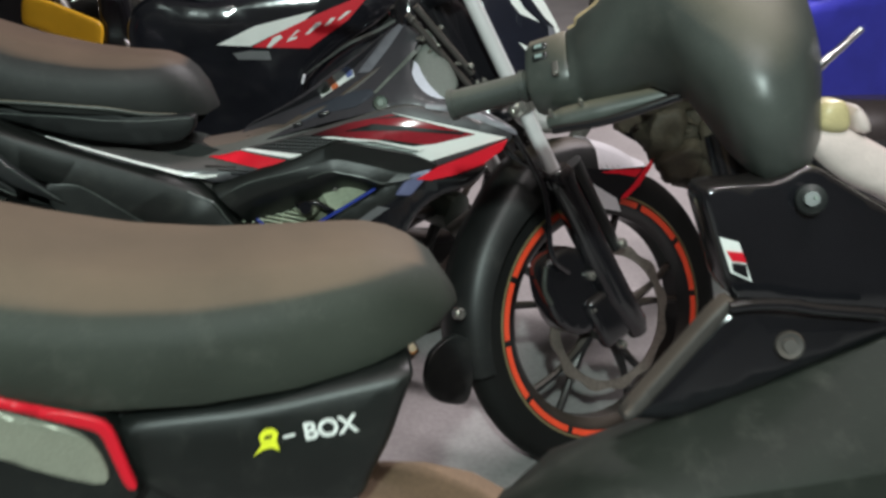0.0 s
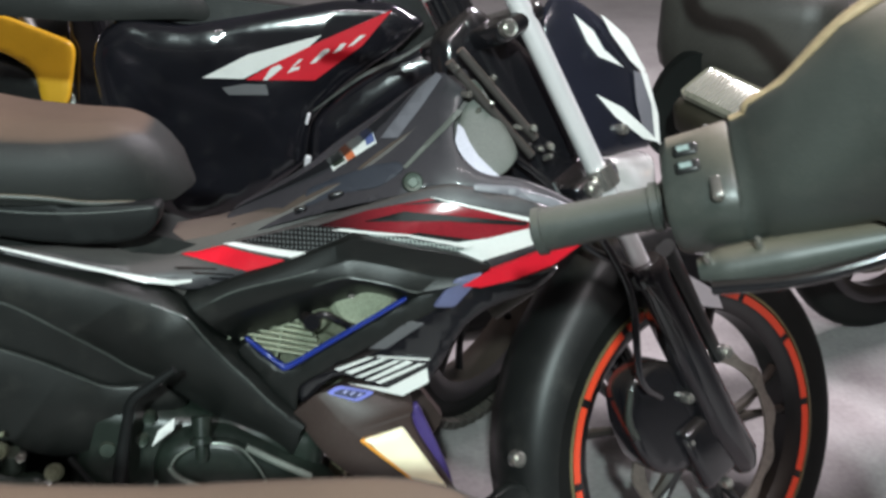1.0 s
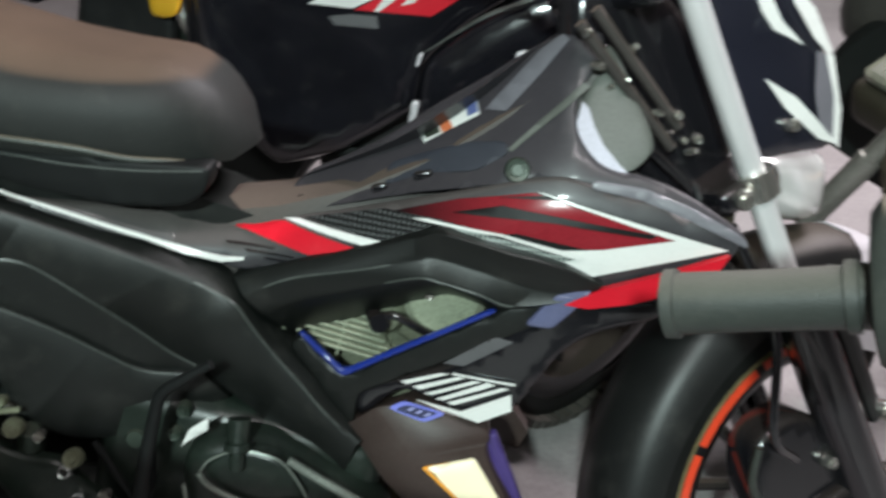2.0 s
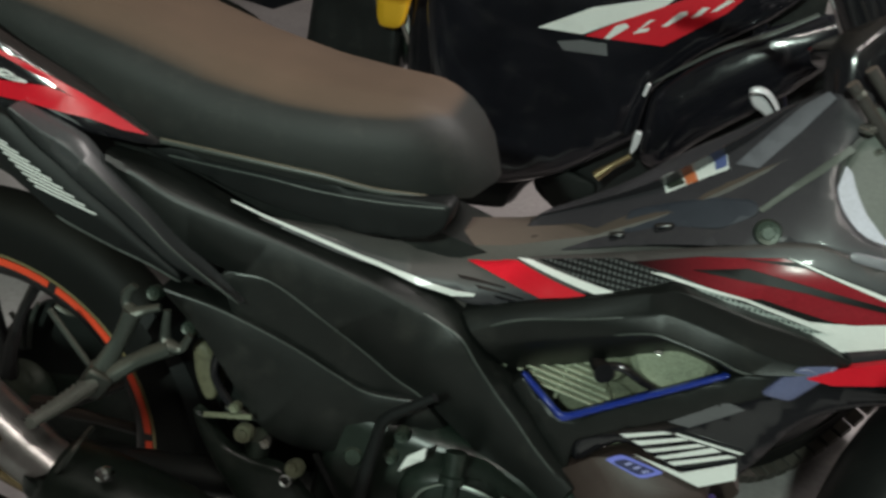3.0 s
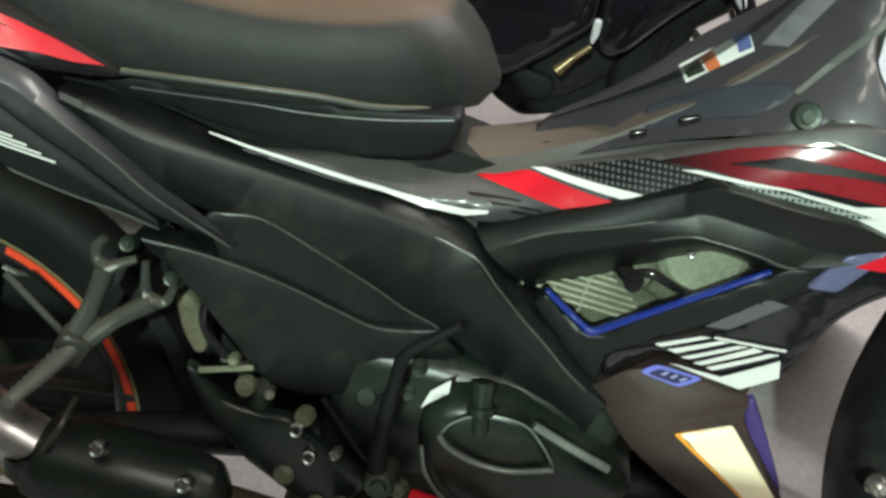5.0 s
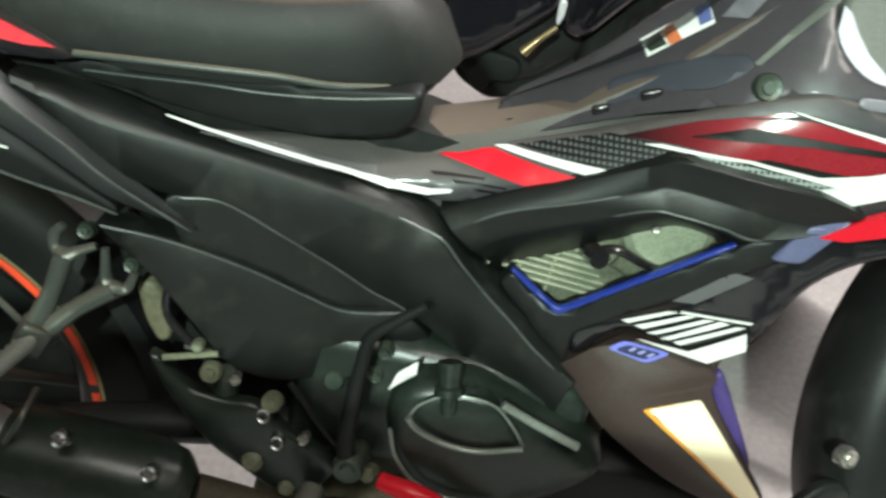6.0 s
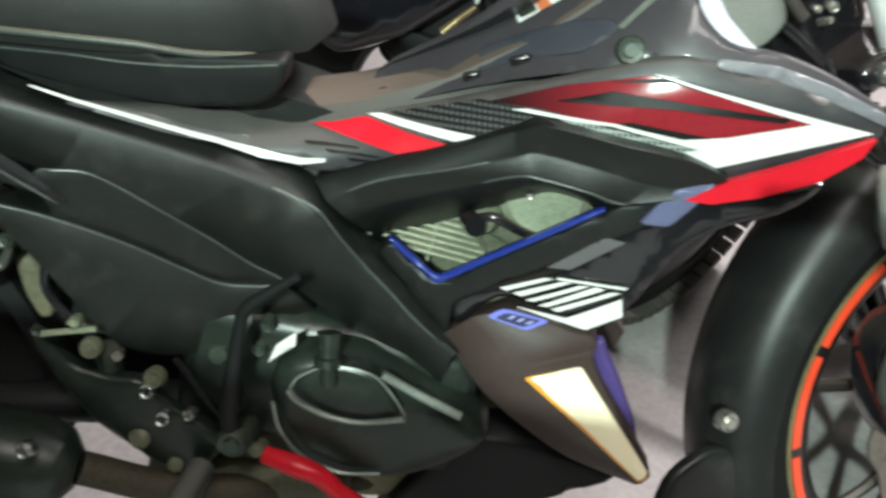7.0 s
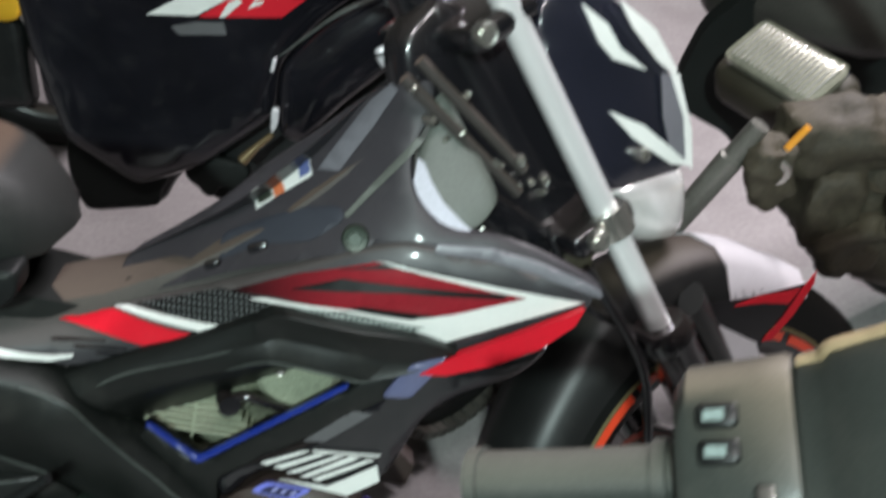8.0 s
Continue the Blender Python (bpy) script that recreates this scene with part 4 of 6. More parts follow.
for k in range(3):
    x, z = 0.612 + 0.02 * k, 0.607 - 0.006 * k
    decal("decal_streak", [(x, z), (x + 0.05, z - 0.003), (x + 0.05, z - 0.0045), (x + 0.004, z - 0.0025)], MAT_GLOSS, bike, 0.0016)
words("150", Matrix(((1.1833, 1.5234, 0.0549, 0.1427), (0.0651, 0.0838, -0.9985, -0.1613), (-0.5359, -0.1718, -0.0000, 0.7922), (0, 0, 0, 1))), 0.0235, MAT_WHITE, bike, "tail_number")
for mark in ([(0.143, 0.8), (0.149, 0.8), (0.162, 0.794), (0.156, 0.793), (0.143, 0.796)], [(0.142, 0.795), (0.154, 0.793), (0.142, 0.791)], [(0.122, 0.809), (0.141, 0.802), (0.14, 0.795), (0.121, 0.801)]):
    decal("tail_mark", mark, MAT_WHITE, bike, 0.0045, None, "white unreadable lettering bar")

# engine: finned cylinder behind the window, crankcase, covers
box("cylinder", pose(0.735, 0.012, 0.505, 0, 14, 0), (0.17, 0.09, 0.15), MAT_ALU_DIRTY, bike, "dirty cast aluminium cylinder", 0.01)
for k in range(9):
    box("cooling_fin", pose(0.700 + 0.0045 * k, -0.030, 0.556 - 0.0085 * k, 0, 14, 0), (0.105, 0.055, 0.0032), MAT_ALU, bike, bevel=0.001)
for k in range(3):
    box("fin_web", pose(0.672 + 0.030 * k, -0.028, 0.527 - 0.004 * k, 0, 14, 0), (0.0035, 0.052, 0.080), MAT_ALU, bike, bevel=0.001)
lathe("plug_boss", [(0.0001, -0.012), (0.016, -0.012), (0.022, -0.004), (0.026, 0.03), (0.0001, 0.03)], axis_matrix((0.772, -0.052, 0.533), (0.1, 1, 0.1)), MAT_ALU_DIRTY, bike, "cast plug boss", 24, closed=False)
lathe("cylinder_head", [(0.0001, -0.02), (0.034, -0.02), (0.042, -0.012), (0.044, 0.09), (0.0001, 0.09)], axis_matrix((0.832, -0.05, 0.558), (0, 1, 0)), MAT_ALU, bike, "rounded aluminium cylinder head", 32, closed=False)
box("head_cover", pose(0.82, 0.0, 0.535, 0, 30, 0), (0.12, 0.10, 0.09), MAT_ALU_DIRTY, bike, "aluminium head cover", 0.012)
lathe("spark_plug_cap", [(0.0001, -0.02), (0.007, -0.02), (0.008, -0.016), (0.007, 0.0), (0.010, 0.003), (0.010, 0.02), (0.0001, 0.02)], axis_matrix((0.763, -0.07, 0.535), (0.35, -1, 0.1)), MAT_GLOSS, bike, "black spark plug cap", 20, closed=False)
for k in range(2):
    bolt((0.80 + 0.018 * math.cos(1.3 * k), -0.073, 0.565 + 0.02 * math.sin(1.3 * k)), (0, -1, 0), 0.005, MAT_STEEL, bike, "head_bolt")
tube("ignition_lead", [(0.765, -0.075, 0.537), (0.785, -0.085, 0.545), (0.81, -0.08, 0.53), (0.835, -0.06, 0.51)], 0.0045, MAT_GLOSS, bike, "black ignition lead")
box("frame_brace", pose(0.80, 0.03, 0.615, 0, -14, 0), (0.34, 0.08, 0.03), MAT_PLASTIC_SMOOTH, bike, bevel=0.01)
box("crankcase", pose(0.62, 0.0, 0.345, 0, 12, 0), (0.30, 0.19, 0.16), MAT_GREENBLACK, bike, "dull cast crankcase", 0.025)
box("sump", pose(0.66, 0.0, 0.255, 0, 4, 0), (0.26, 0.14, 0.07), MAT_MUD, bike, "dirty engine sump", 0.02)
panel("clutch_cover", [(0.573, 0.37), (0.582, 0.399), (0.605, 0.415), (0.656, 0.414), (0.688, 0.4), (0.727, 0.375), (0.761, 0.354), (0.788, 0.332), (0.786, 0.316), (0.754, 0.291), (0.699, 0.266), (0.642, 0.265), (0.602, 0.287), (0.579, 0.325)], MAT_GREENBLACK, bike, thick=0.05, edge=0.014, surf=flat_at(-0.130, 0.0), soft=0.02, crown=0.006, label="satin black clutch cover")
panel("clutch_plate", [(0.599, 0.385), (0.612, 0.401), (0.641, 0.413), (0.678, 0.406), (0.697, 0.383), (0.711, 0.357), (0.669, 0.349), (0.62, 0.361)], MAT_GREENBLACK, bike, thick=0.02, edge=0.005, surf=flat_at(-0.142, 0.0, 0.15, 0, 0.38), soft=0.008, label="raised clutch cover plate")
for nm, run, r, y in (("plate_rim", [(0.6, 0.39), (0.607, 0.379), (0.621, 0.369), (0.642, 0.36), (0.669, 0.356), (0.709, 0.362)], 0.0030, -0.1495), ("plate_rim", [(0.6, 0.388), (0.612, 0.404), (0.641, 0.416), (0.678, 0.409), (0.697, 0.387), (0.709, 0.363)], 0.0014, -0.1455), ("cover_ledge", [(0.688, 0.405), (0.716, 0.387), (0.738, 0.374), (0.761, 0.361)], 0.0045, -0.1395), ("cover_rim", [(0.581, 0.367), (0.586, 0.333), (0.606, 0.302), (0.642, 0.284), (0.682, 0.284)], 0.0022, -0.1385)):
    tube(nm, [(x, y, z) for x, z in run], r, MAT_PALERIM, bike, "worn satin rim", sides=10)
panel("engine_tag", [(0.58, 0.411), (0.589, 0.431), (0.609, 0.446), (0.607, 0.431)], MAT_WHITE, bike, thick=0.002, edge=0.0006, soft=0.001, surf=flat_at(-0.1375), label="pale engine tag")
lathe("oil_cap", [(0.0001, -0.022), (0.006, -0.022), (0.008, -0.018), (0.008, -0.004), (0.014, -0.002), (0.014, 0.005), (0.0105, 0.007), (0.0115, 0.030), (0.0001, 0.030)], axis_matrix((0.638, -0.14, 0.415), (0.0, 0.35, 0.94)), MAT_GREENBLACK, bike, "dull green-grey oil filler neck", 28, closed=False)
panel("oil_pan", [(0.586, 0.246), (0.792, 0.284), (0.806, 0.258), (0.78, 0.222), (0.746, 0.186), (0.646, 0.172), (0.604, 0.188)], MAT_TANLIGHT, bike, thick=0.10, edge=0.02, surf=flat_at(-0.06), crown=0.006, label="dusty tan engine underside")
for x, z in ((0.562, 0.402), (0.573, 0.430)):
    bolt((x, -0.10, z), (0, -1, 0), 0.008, MAT_ALU_DARK, bike)
# kick starter, foot pegs, brake pedal
tube("kick_lever", [(x, -0.145, z) for x, z in [(0.616, 0.51), (0.589, 0.492), (0.566, 0.474), (0.558, 0.448), (0.549, 0.409), (0.539, 0.355), (0.54, 0.32)]], [0.0045, 0.0055, 0.0065, 0.0065, 0.0075, 0.009, 0.011], MAT_RAIL, bike, "black kick starter lever", steps=5)
bolt((0.541, -0.152, 0.325), (0, -1, 0), 0.016, MAT_ALU_DARK, bike, "kick_boss")
tube("brake_pedal", [(0.572, -0.15, 0.312), (0.602, -0.158, 0.307), (0.626, -0.16, 0.297), (0.644, -0.16, 0.278), (0.665, -0.16, 0.258)], [0.009, 0.011, 0.010, 0.009, 0.011], MAT_RED, bike, "scuffed red brake pedal")
panel("peg_bracket", [(0.34, 0.427), (0.358, 0.417), (0.377, 0.384), (0.415, 0.372), (0.444, 0.372), (0.473, 0.34), (0.503, 0.317), (0.528, 0.296), (0.488, 0.252), (0.447, 0.266), (0.425, 0.287), (0.392, 0.315), (0.372, 0.348), (0.363, 0.363), (0.347, 0.399)], MAT_GREENBLACK, bike, thick=0.014, edge=0.005, soft=0.006, surf=flat_at(-0.12), crown=0.003, label="black foot peg bracket")
for x, z in [(0.455, 0.364), (0.466, 0.331)]:
    bolt((x, -0.127, z), (0, -1, 0.5), 0.008, MAT_CHROME, bike)
tube("foot_peg", [(0.50, -0.13, 0.275), (0.485, -0.20, 0.262), (0.475, -0.25, 0.255)], [0.014, 0.016, 0.013], MAT_RUBBER, bike, "black rubber foot peg")
bolt((0.463, -0.126, 0.38), (0, -1, 0.4), 0.0105, MAT_CORRODED, bike, "reservoir_cap")
box("brake_switch", pose(0.398, -0.10, 0.420, 0, 10, 0), (0.05, 0.012, 0.007), MAT_SATIN, bike, "plated brake switch arm", 0.003)
lathe("brake_master", [(0.0001, -0.02), (0.012, -0.02), (0.014, 0.0), (0.010, 0.02), (0.0001, 0.02)], axis_matrix((0.412, -0.105, 0.385), (0.2, -0.4, 1)), MAT_ALU_DARK, bike, "corroded master cylinder", 20, closed=False)
tube("brake_hose", [(0.40, -0.10, 0.40), (0.36, -0.10, 0.46), (0.37, -0.09, 0.52), (0.33, -0.08, 0.56)], 0.005, MAT_GLOSS, bike, "black brake hose")
panel("rear_frame", [(0.328, 0.489), (0.349, 0.489), (0.358, 0.452), (0.356, 0.422), (0.342, 0.418), (0.331, 0.448)], MAT_TAN, bike, thick=0.02, edge=0.005, soft=0.006, surf=flat_at(-0.092), label="scuffed olive subframe tube")
# passenger peg on its forked hanger
for arm in ([(0.244, -0.135, 0.459), (0.263, -0.125, 0.495), (0.277, -0.118, 0.528)], [(0.25, -0.135, 0.453), (0.282, -0.125, 0.475), (0.319, -0.118, 0.495)]):
    tube("peg_hanger", arm, [0.0125, 0.0092, 0.0105], MAT_SATIN, bike, "forked satin metal peg hanger", flat=0.75)
for prong in ([(0.277, -0.118, 0.527), (0.268, -0.114, 0.534), (0.268, -0.112, 0.546), (0.278, -0.112, 0.557)], [(0.276, -0.118, 0.526), (0.289, -0.115, 0.531), (0.307, -0.113, 0.537)], [(0.317, -0.118, 0.494), (0.312, -0.115, 0.506), (0.315, -0.113, 0.535)], [(0.318, -0.118, 0.495), (0.33, -0.115, 0.494), (0.34, -0.113, 0.51)]):
    tube("hanger_prong", prong, [0.0085] + [0.0056] * (len(prong) - 2) + [0.0042], MAT_SATIN, bike, "", flat=0.8, sides=10)
for place in ((0.296, -0.105, 0.548), (0.335, -0.105, 0.514)):
    bolt(place, (0, -1, 0.3), 0.0085, MAT_ALU_DARK, bike, "hanger_bolt")
tube("stay_rod", [(0.155, -0.09, 0.497), (0.215, -0.1, 0.431)], 0.004, MAT_SATIN, bike, "thin grey stay rod", straight=True, sides=8)
box("peg_knuckle", pose(*(0.241, -0.138, 0.45), 0, 35, 20), (0.030, 0.03, 0.032), MAT_SATIN, bike, bevel=0.005)
panel("inner_fender", [(0.27, 0.62), (0.34, 0.62), (0.52, 0.50), (0.56, 0.30), (0.50, 0.275), (0.40, 0.30), (0.345, 0.36), (0.30, 0.46)], MAT_TUNNEL, bike, thick=0.03, edge=0.006, surf=flat_at(-0.045), label="dull black inner fender")
tube("bracket_bar", [(x, -0.128, z) for x, z in [(0.361, 0.427), (0.388, 0.431), (0.416, 0.435)]], 0.0032, MAT_CORRODED, bike, "pale corroded bracket bar", flat=0.5)
for (x, z), r in zip([(0.407, 0.414), (0.398, 0.444)], (0.0105, 0.006)):
    bolt((x, -0.130, z), (0.1, -1, 0.3), r, MAT_CORRODED, bike, "corroded_nut")
panel("brake_clutter", [(-0.053, 0.343), (-0.015, 0.384), (0.027, 0.417), (0.113, 0.419), (0.147, 0.389), (0.153, 0.349), (0.122, 0.309), (0.129, 0.28), (0.175, 0.279), (0.176, 0.216), (0.005, 0.176), (-0.067, 0.261)], MAT_TUNNEL, bike, thick=0.02, edge=0.005, soft=0.01, surf=flat_at(0.06), label="black caliper and chain case behind the wheel")
for hose in ([(-0.008, 0.403), (0.004, 0.38), (0.005, 0.35)], [(0.035, 0.423), (0.021, 0.392), (0.014, 0.353)]):
    tube("brake_pipe", [(x, 0.047, z) for x, z in hose], 0.0034, MAT_SATIN, bike, "thin grey brake pipe", sides=8)
tube("caliper_hook", [(x, 0.046, z) for x, z in [(0.06, 0.426), (0.081, 0.417), (0.109, 0.421)]], 0.004, MAT_SATIN, bike, "worn caliper edge", sides=8, flat=0.6)
PEG = [(0.239, -0.145, 0.447), (0.226, -0.18, 0.441), (0.213, -0.215, 0.435)]
peg = tube("passenger_peg", PEG, [0.0165, 0.0155, 0.012], MAT_PEG, bike, "grey ribbed aluminium passenger peg", flat=0.55)
for k in range(9):
    at = Vector(PEG[0]).lerp(Vector(PEG[2]), 0.12 + 0.1 * k)
    box("peg_rib", Matrix.Translation(at) @ pose(0, -0.005, 0.0085 - 0.0003 * k, 0, 38, 60), (0.002, 0.014 - 0.0005 * k, 0.005), MAT_PEG, peg, bevel=0.0006)
rng = random.Random(11)
box("engine_guard", pose(0.53, -0.03, 0.215, 0, 4, 0), (0.22, 0.14, 0.06), MAT_TAN, bike, "dusty tan engine guard", 0.02)
for x, z, r in ((0.437, 0.300, 0.012), (0.470, 0.268, 0.009), (0.555, 0.292, 0.008)):
    lathe("spring_seat", [(0.0001, -0.012), (r * 0.6, -0.012), (r, -0.006), (r * 0.8, 0.002), (r, 0.012), (0.0001, 0.012)], axis_matrix((x, -0.118, z), (0.2, 1, -0.4)), MAT_CORRODED, bike, "pale corroded fitting", 16, closed=False)
for k in range(8):
    x, z = rng.uniform(0.42, 0.58), rng.uniform(0.23, 0.42)
    y = -0.085 - 0.03 * rng.random()
    kind = k % 4
    if kind == 0:
        bolt((x, y - 0.012, z), (rng.uniform(-0.3, 0.3), -1, rng.uniform(0, 0.6)), rng.uniform(0.004, 0.008), MAT_STEEL, bike, "engine_bolt")
    elif kind == 1:
        box("engine_lug", pose(x, y, z, rng.uniform(-20, 20), rng.uniform(0, 90), 0), (rng.uniform(0.015, 0.04), 0.02, rng.uniform(0.008, 0.018)), rng.choice((MAT_ALU_DARK, MAT_TAN)), bike, "dirty cast lug", 0.003)
    elif kind == 2:
        tube("hose", [(x, y, z), (x + rng.uniform(-0.05, 0.05), y - 0.015, z + 0.04), (x + rng.uniform(-0.07, 0.07), y, z + 0.09)], 0.004, MAT_RAIL, bike, "thin black hose", sides=8)
    else:
        lathe("engine_boss", [(0.0001, -0.014), (0.009, -0.014), (0.012, -0.008), (0.013, 0.02), (0.0001, 0.02)], axis_matrix((x, y, z), (0, 1, -0.2)), MAT_ALU_DARK, bike, "", 18, closed=False)
# swing arm, shock, silencer, rear mudguard
tube("can_strap", [(0.074, -0.2, 0.447), (0.121, -0.2, 0.421), (0.145, -0.2, 0.407), (0.158, -0.198, 0.39)], 0.005, MAT_BURNT, bike, "gold-brown heat stain strip", flat=0.4)
for s in (-1, 1):
    tube("swing_arm", [(0.47, 0.07 * s, 0.31), (0.30, 0.082 * s, 0.31), (0.10, 0.088 * s, 0.295), (-0.03, 0.088 * s, 0.29)], [0.024, 0.022, 0.020, 0.018], MAT_PLASTIC_SMOOTH, bike, "black swing arm", flat=0.7)
tube("silencer_can", [(-0.20, -0.165, 0.652), (-0.02, -0.165, 0.512), (0.084, -0.165, 0.428), (0.16, -0.165, 0.368), (0.215, -0.165, 0.330)], [0.034, 0.036, 0.035, 0.033, 0.030], MAT_CAN, bike, "worn bright steel silencer", sides=28)
tube("silencer_band", [(-0.10, -0.172, 0.515), (0.077, -0.174, 0.392), (0.138, -0.172, 0.347), (0.196, -0.165, 0.318)], 0.019, MAT_BURNT, bike, "heat-browned steel pipe")
canister = tube("heat_shield", [(0.205, -0.165, 0.338), (0.215, -0.165, 0.335), (0.29, -0.164, 0.316), (0.345, -0.162, 0.301), (0.372, -0.160, 0.294), (0.386, -0.159, 0.290)], [0.040, 0.046, 0.047, 0.045, 0.038, 0.020], MAT_GREENBLACK, bike, "black rounded exhaust heat shield", sides=32)
tube("shield_collar", [(0.253, -0.17, 0.412), (0.254, -0.205, 0.406), (0.228, -0.2, 0.37)], 0.003, MAT_SATIN, canister, "worn collar edge", sides=8)
for place in ((0.289, -0.209, 0.387), (0.367, -0.207, 0.352)):
    bolt(place, (0, -1, 0.5), 0.0085, MAT_CHROME, bike)
panel("chain_case", [(-0.12, 0.30), (0.10, 0.32), (0.46, 0.33), (0.50, 0.24), (0.10, 0.21), (-0.12, 0.22)], MAT_GREENBLACK, bike, thick=0.02, edge=0.006, surf=flat_at(0.055), label="black chain case")
tube("exhaust_pipe", [(0.385, -0.155, 0.288), (0.48, -0.12, 0.235), (0.62, -0.06, 0.205), (0.76, -0.02, 0.22), (0.84, 0.0, 0.32), (0.85, 0.0, 0.45)], 0.017, MAT_MUD, bike, "rusty exhaust pipe")
tube("shock_absorber", [(0.36, 0.0, 0.34), (0.42, 0.0, 0.52)], 0.03, MAT_PLASTIC_SMOOTH, bike, straight=True)
lathe("tyre_hugger", [(0.312, -0.055), (0.326, -0.045), (0.330, 0.0), (0.326, 0.045), (0.312, 0.055), (0.318, 0.0)], axis_matrix((0, 0, 0.29), (0, 1, 0)), MAT_RAIL, bike, "black tyre hugger", 80, arc=(-8, 40))
box("battery_box", pose(0.41, 0.01, 0.50), (0.14, 0.11, 0.20), MAT_PLASTIC, bike, bevel=0.015)
box("rear_mudguard", pose(0.06, 0.0, 0.665, 0, 6, 0), (0.36, 0.15, 0.02), MAT_PLASTIC, bike, "black inner rear mudguard", 0.008)
loft("tail_core", [[(x, -w, z0), (x, -w, z1), (x, w, z1), (x, w, z0)] for x, w, z0, z1 in ((-0.12, 0.06, 0.74, 0.82), (0.10, 0.09, 0.66, 0.80), (0.30, 0.075, 0.56, 0.70), (0.45, 0.055, 0.45, 0.68), (0.60, 0.05, 0.42, 0.64), (0.66, 0.045, 0.46, 0.62))], MAT_PLASTIC, bike)
lathe("tail_lamp", [(0.0001, -0.05), (0.03, -0.045), (0.036, 0.0), (0.03, 0.045), (0.0001, 0.05)], axis_matrix((-0.13, 0, 0.80), (0, 1, 0)), MAT_RED, bike, "red tail lamp", 20, closed=False)
# side stand on the far side
tube("side_stand", [(0.52, 0.08, 0.26), (0.50, 0.16, 0.14), (0.485, 0.235, 0.045)], [0.012, 0.011, 0.013], MAT_PLASTIC_SMOOTH, bike, "black steel side stand")

# steered front end: x runs forward, y to the left and z up the steering axis, from the axle
FRONT = Matrix((FORE, -AXLE, STEER)).transposed().to_4x4()
FRONT.translation = HUB_F
if FORE.x < 0:
    FRONT = Matrix((-FORE, -AXLE, STEER)).transposed().to_4x4()
    FRONT.translation = HUB_F


def up_front(ob):
    ob.matrix_local = FRONT
    return ob


for s in (-1, 1):
    y = 0.088 * s
    up_front(tube("fork_leg", [(0.012, y, -0.035), (0.012, y, -0.01), (0.004, y, 0.05), (0.0, y, 0.275), (0.0, y, 0.300)], [0.016, 0.025, 0.028, 0.026, 0.027], MAT_GLOSS, bike, "black lower fork leg", straight=True, sides=20))
    up_front(tube("fork_tube", [(-0.003, y, 0.29), (-0.003, y, 0.74)], 0.0130, MAT_FORK, bike, "bright chrome fork tube", straight=True, sides=24))
    up_front(lathe("fork_seal", [(0.0135, -0.010), (0.031, -0.010), (0.032, 0.004), (0.026, 0.014), (0.0135, 0.014)], axis_matrix((-0.003, y, 0.300), (0, 0, 1), (1, 0, 0)), MAT_GLOSS, bike, "", 28))
    up_front(lathe("clamp_ring", [(0.0139, -0.014), (0.021, -0.014), (0.022, 0.0), (0.021, 0.014), (0.0139, 0.014)], axis_matrix((-0.003, y, 0.440), (0, 0, 1), (1, 0, 0)), MAT_STEEL if s < 0 else MAT_GLOSS, bike, "", 28))
for z, t in ((0.440, 0.028), (0.655, 0.026)):
    up_front(box("triple_clamp", pose(-0.015, 0, z), (0.075, 0.20, t), MAT_GLOSS, bike, "black triple clamp", 0.01))
up_front(bolt((-0.03, -0.105, 0.438), (-0.2, -1, 0), 0.011, MAT_STEEL, bike, "clamp_bolt"))
up_front(bolt((-0.04, -0.105, 0.658), (-0.2, -1, 0), 0.011, MAT_STEEL, bike, "clamp_bolt"))
up_front(panel("headstock_cover", [(-0.115, 0.60), (-0.085, 0.68), (-0.02, 0.70), (0.03, 0.60), (0.03, 0.46), (0.0, 0.40), (-0.06, 0.385), (-0.085, 0.45)], MAT_GLOSS, bike, thick=0.03, edge=0.012, surf=flat_at(-0.03), crown=0.008, label="black headstock cover"))
for x0, z0, x1, z1 in ((-0.105, 0.655, -0.060, 0.505), (-0.085, 0.660, -0.045, 0.520)):
    up_front(tube("frame_stay", [(x0, -0.062, z0), (x1, -0.060, z1)], 0.0055, MAT_SPINE, bike, "dark frame stay", straight=True))
up_front(tube("steering_stem", [(-0.035, 0, 0.42), (-0.035, 0, 0.72)], 0.026, MAT_GLOSS, bike, straight=True))
for k, pts in enumerate((((-0.05, -0.06, 0.46), (-0.06, -0.08, 0.38), (-0.02, -0.105, 0.30), (0.0, -0.11, 0.18)), ((-0.06, -0.02, 0.62), (-0.09, -0.05, 0.55), (-0.06, -0.06, 0.47), (-0.03, -0.05, 0.40)), ((-0.05, 0.02, 0.66), (-0.075, 0.01, 0.58), (-0.07, 0.0, 0.50), (-0.06, 0.0, 0.42)), ((-0.05, 0.04, 0.64), (-0.10, 0.05, 0.54), (-0.09, 0.02, 0.44), (-0.14, 0.0, 0.36)))):
    up_front(tube("cable", pts, 0.0045, MAT_GLOSS, bike, "black control cable", sides=10))
up_front(box("horn_bracket", pose(-0.036, -0.045, 0.405, 10, 20, 0), (0.034, 0.03, 0.036), MAT_MUD, bike, "tarnished bracket", 0.005))
rng = random.Random(5)
for k in range(14):
    up_front(bolt((rng.uniform(-0.11, -0.035), rng.uniform(-0.10, -0.05), rng.uniform(0.42, 0.66)), (rng.uniform(-0.6, 0.3), -1, rng.uniform(-0.2, 0.5)), rng.uniform(0.0025, 0.0045), MAT_STEEL, bike, "small_clip"))
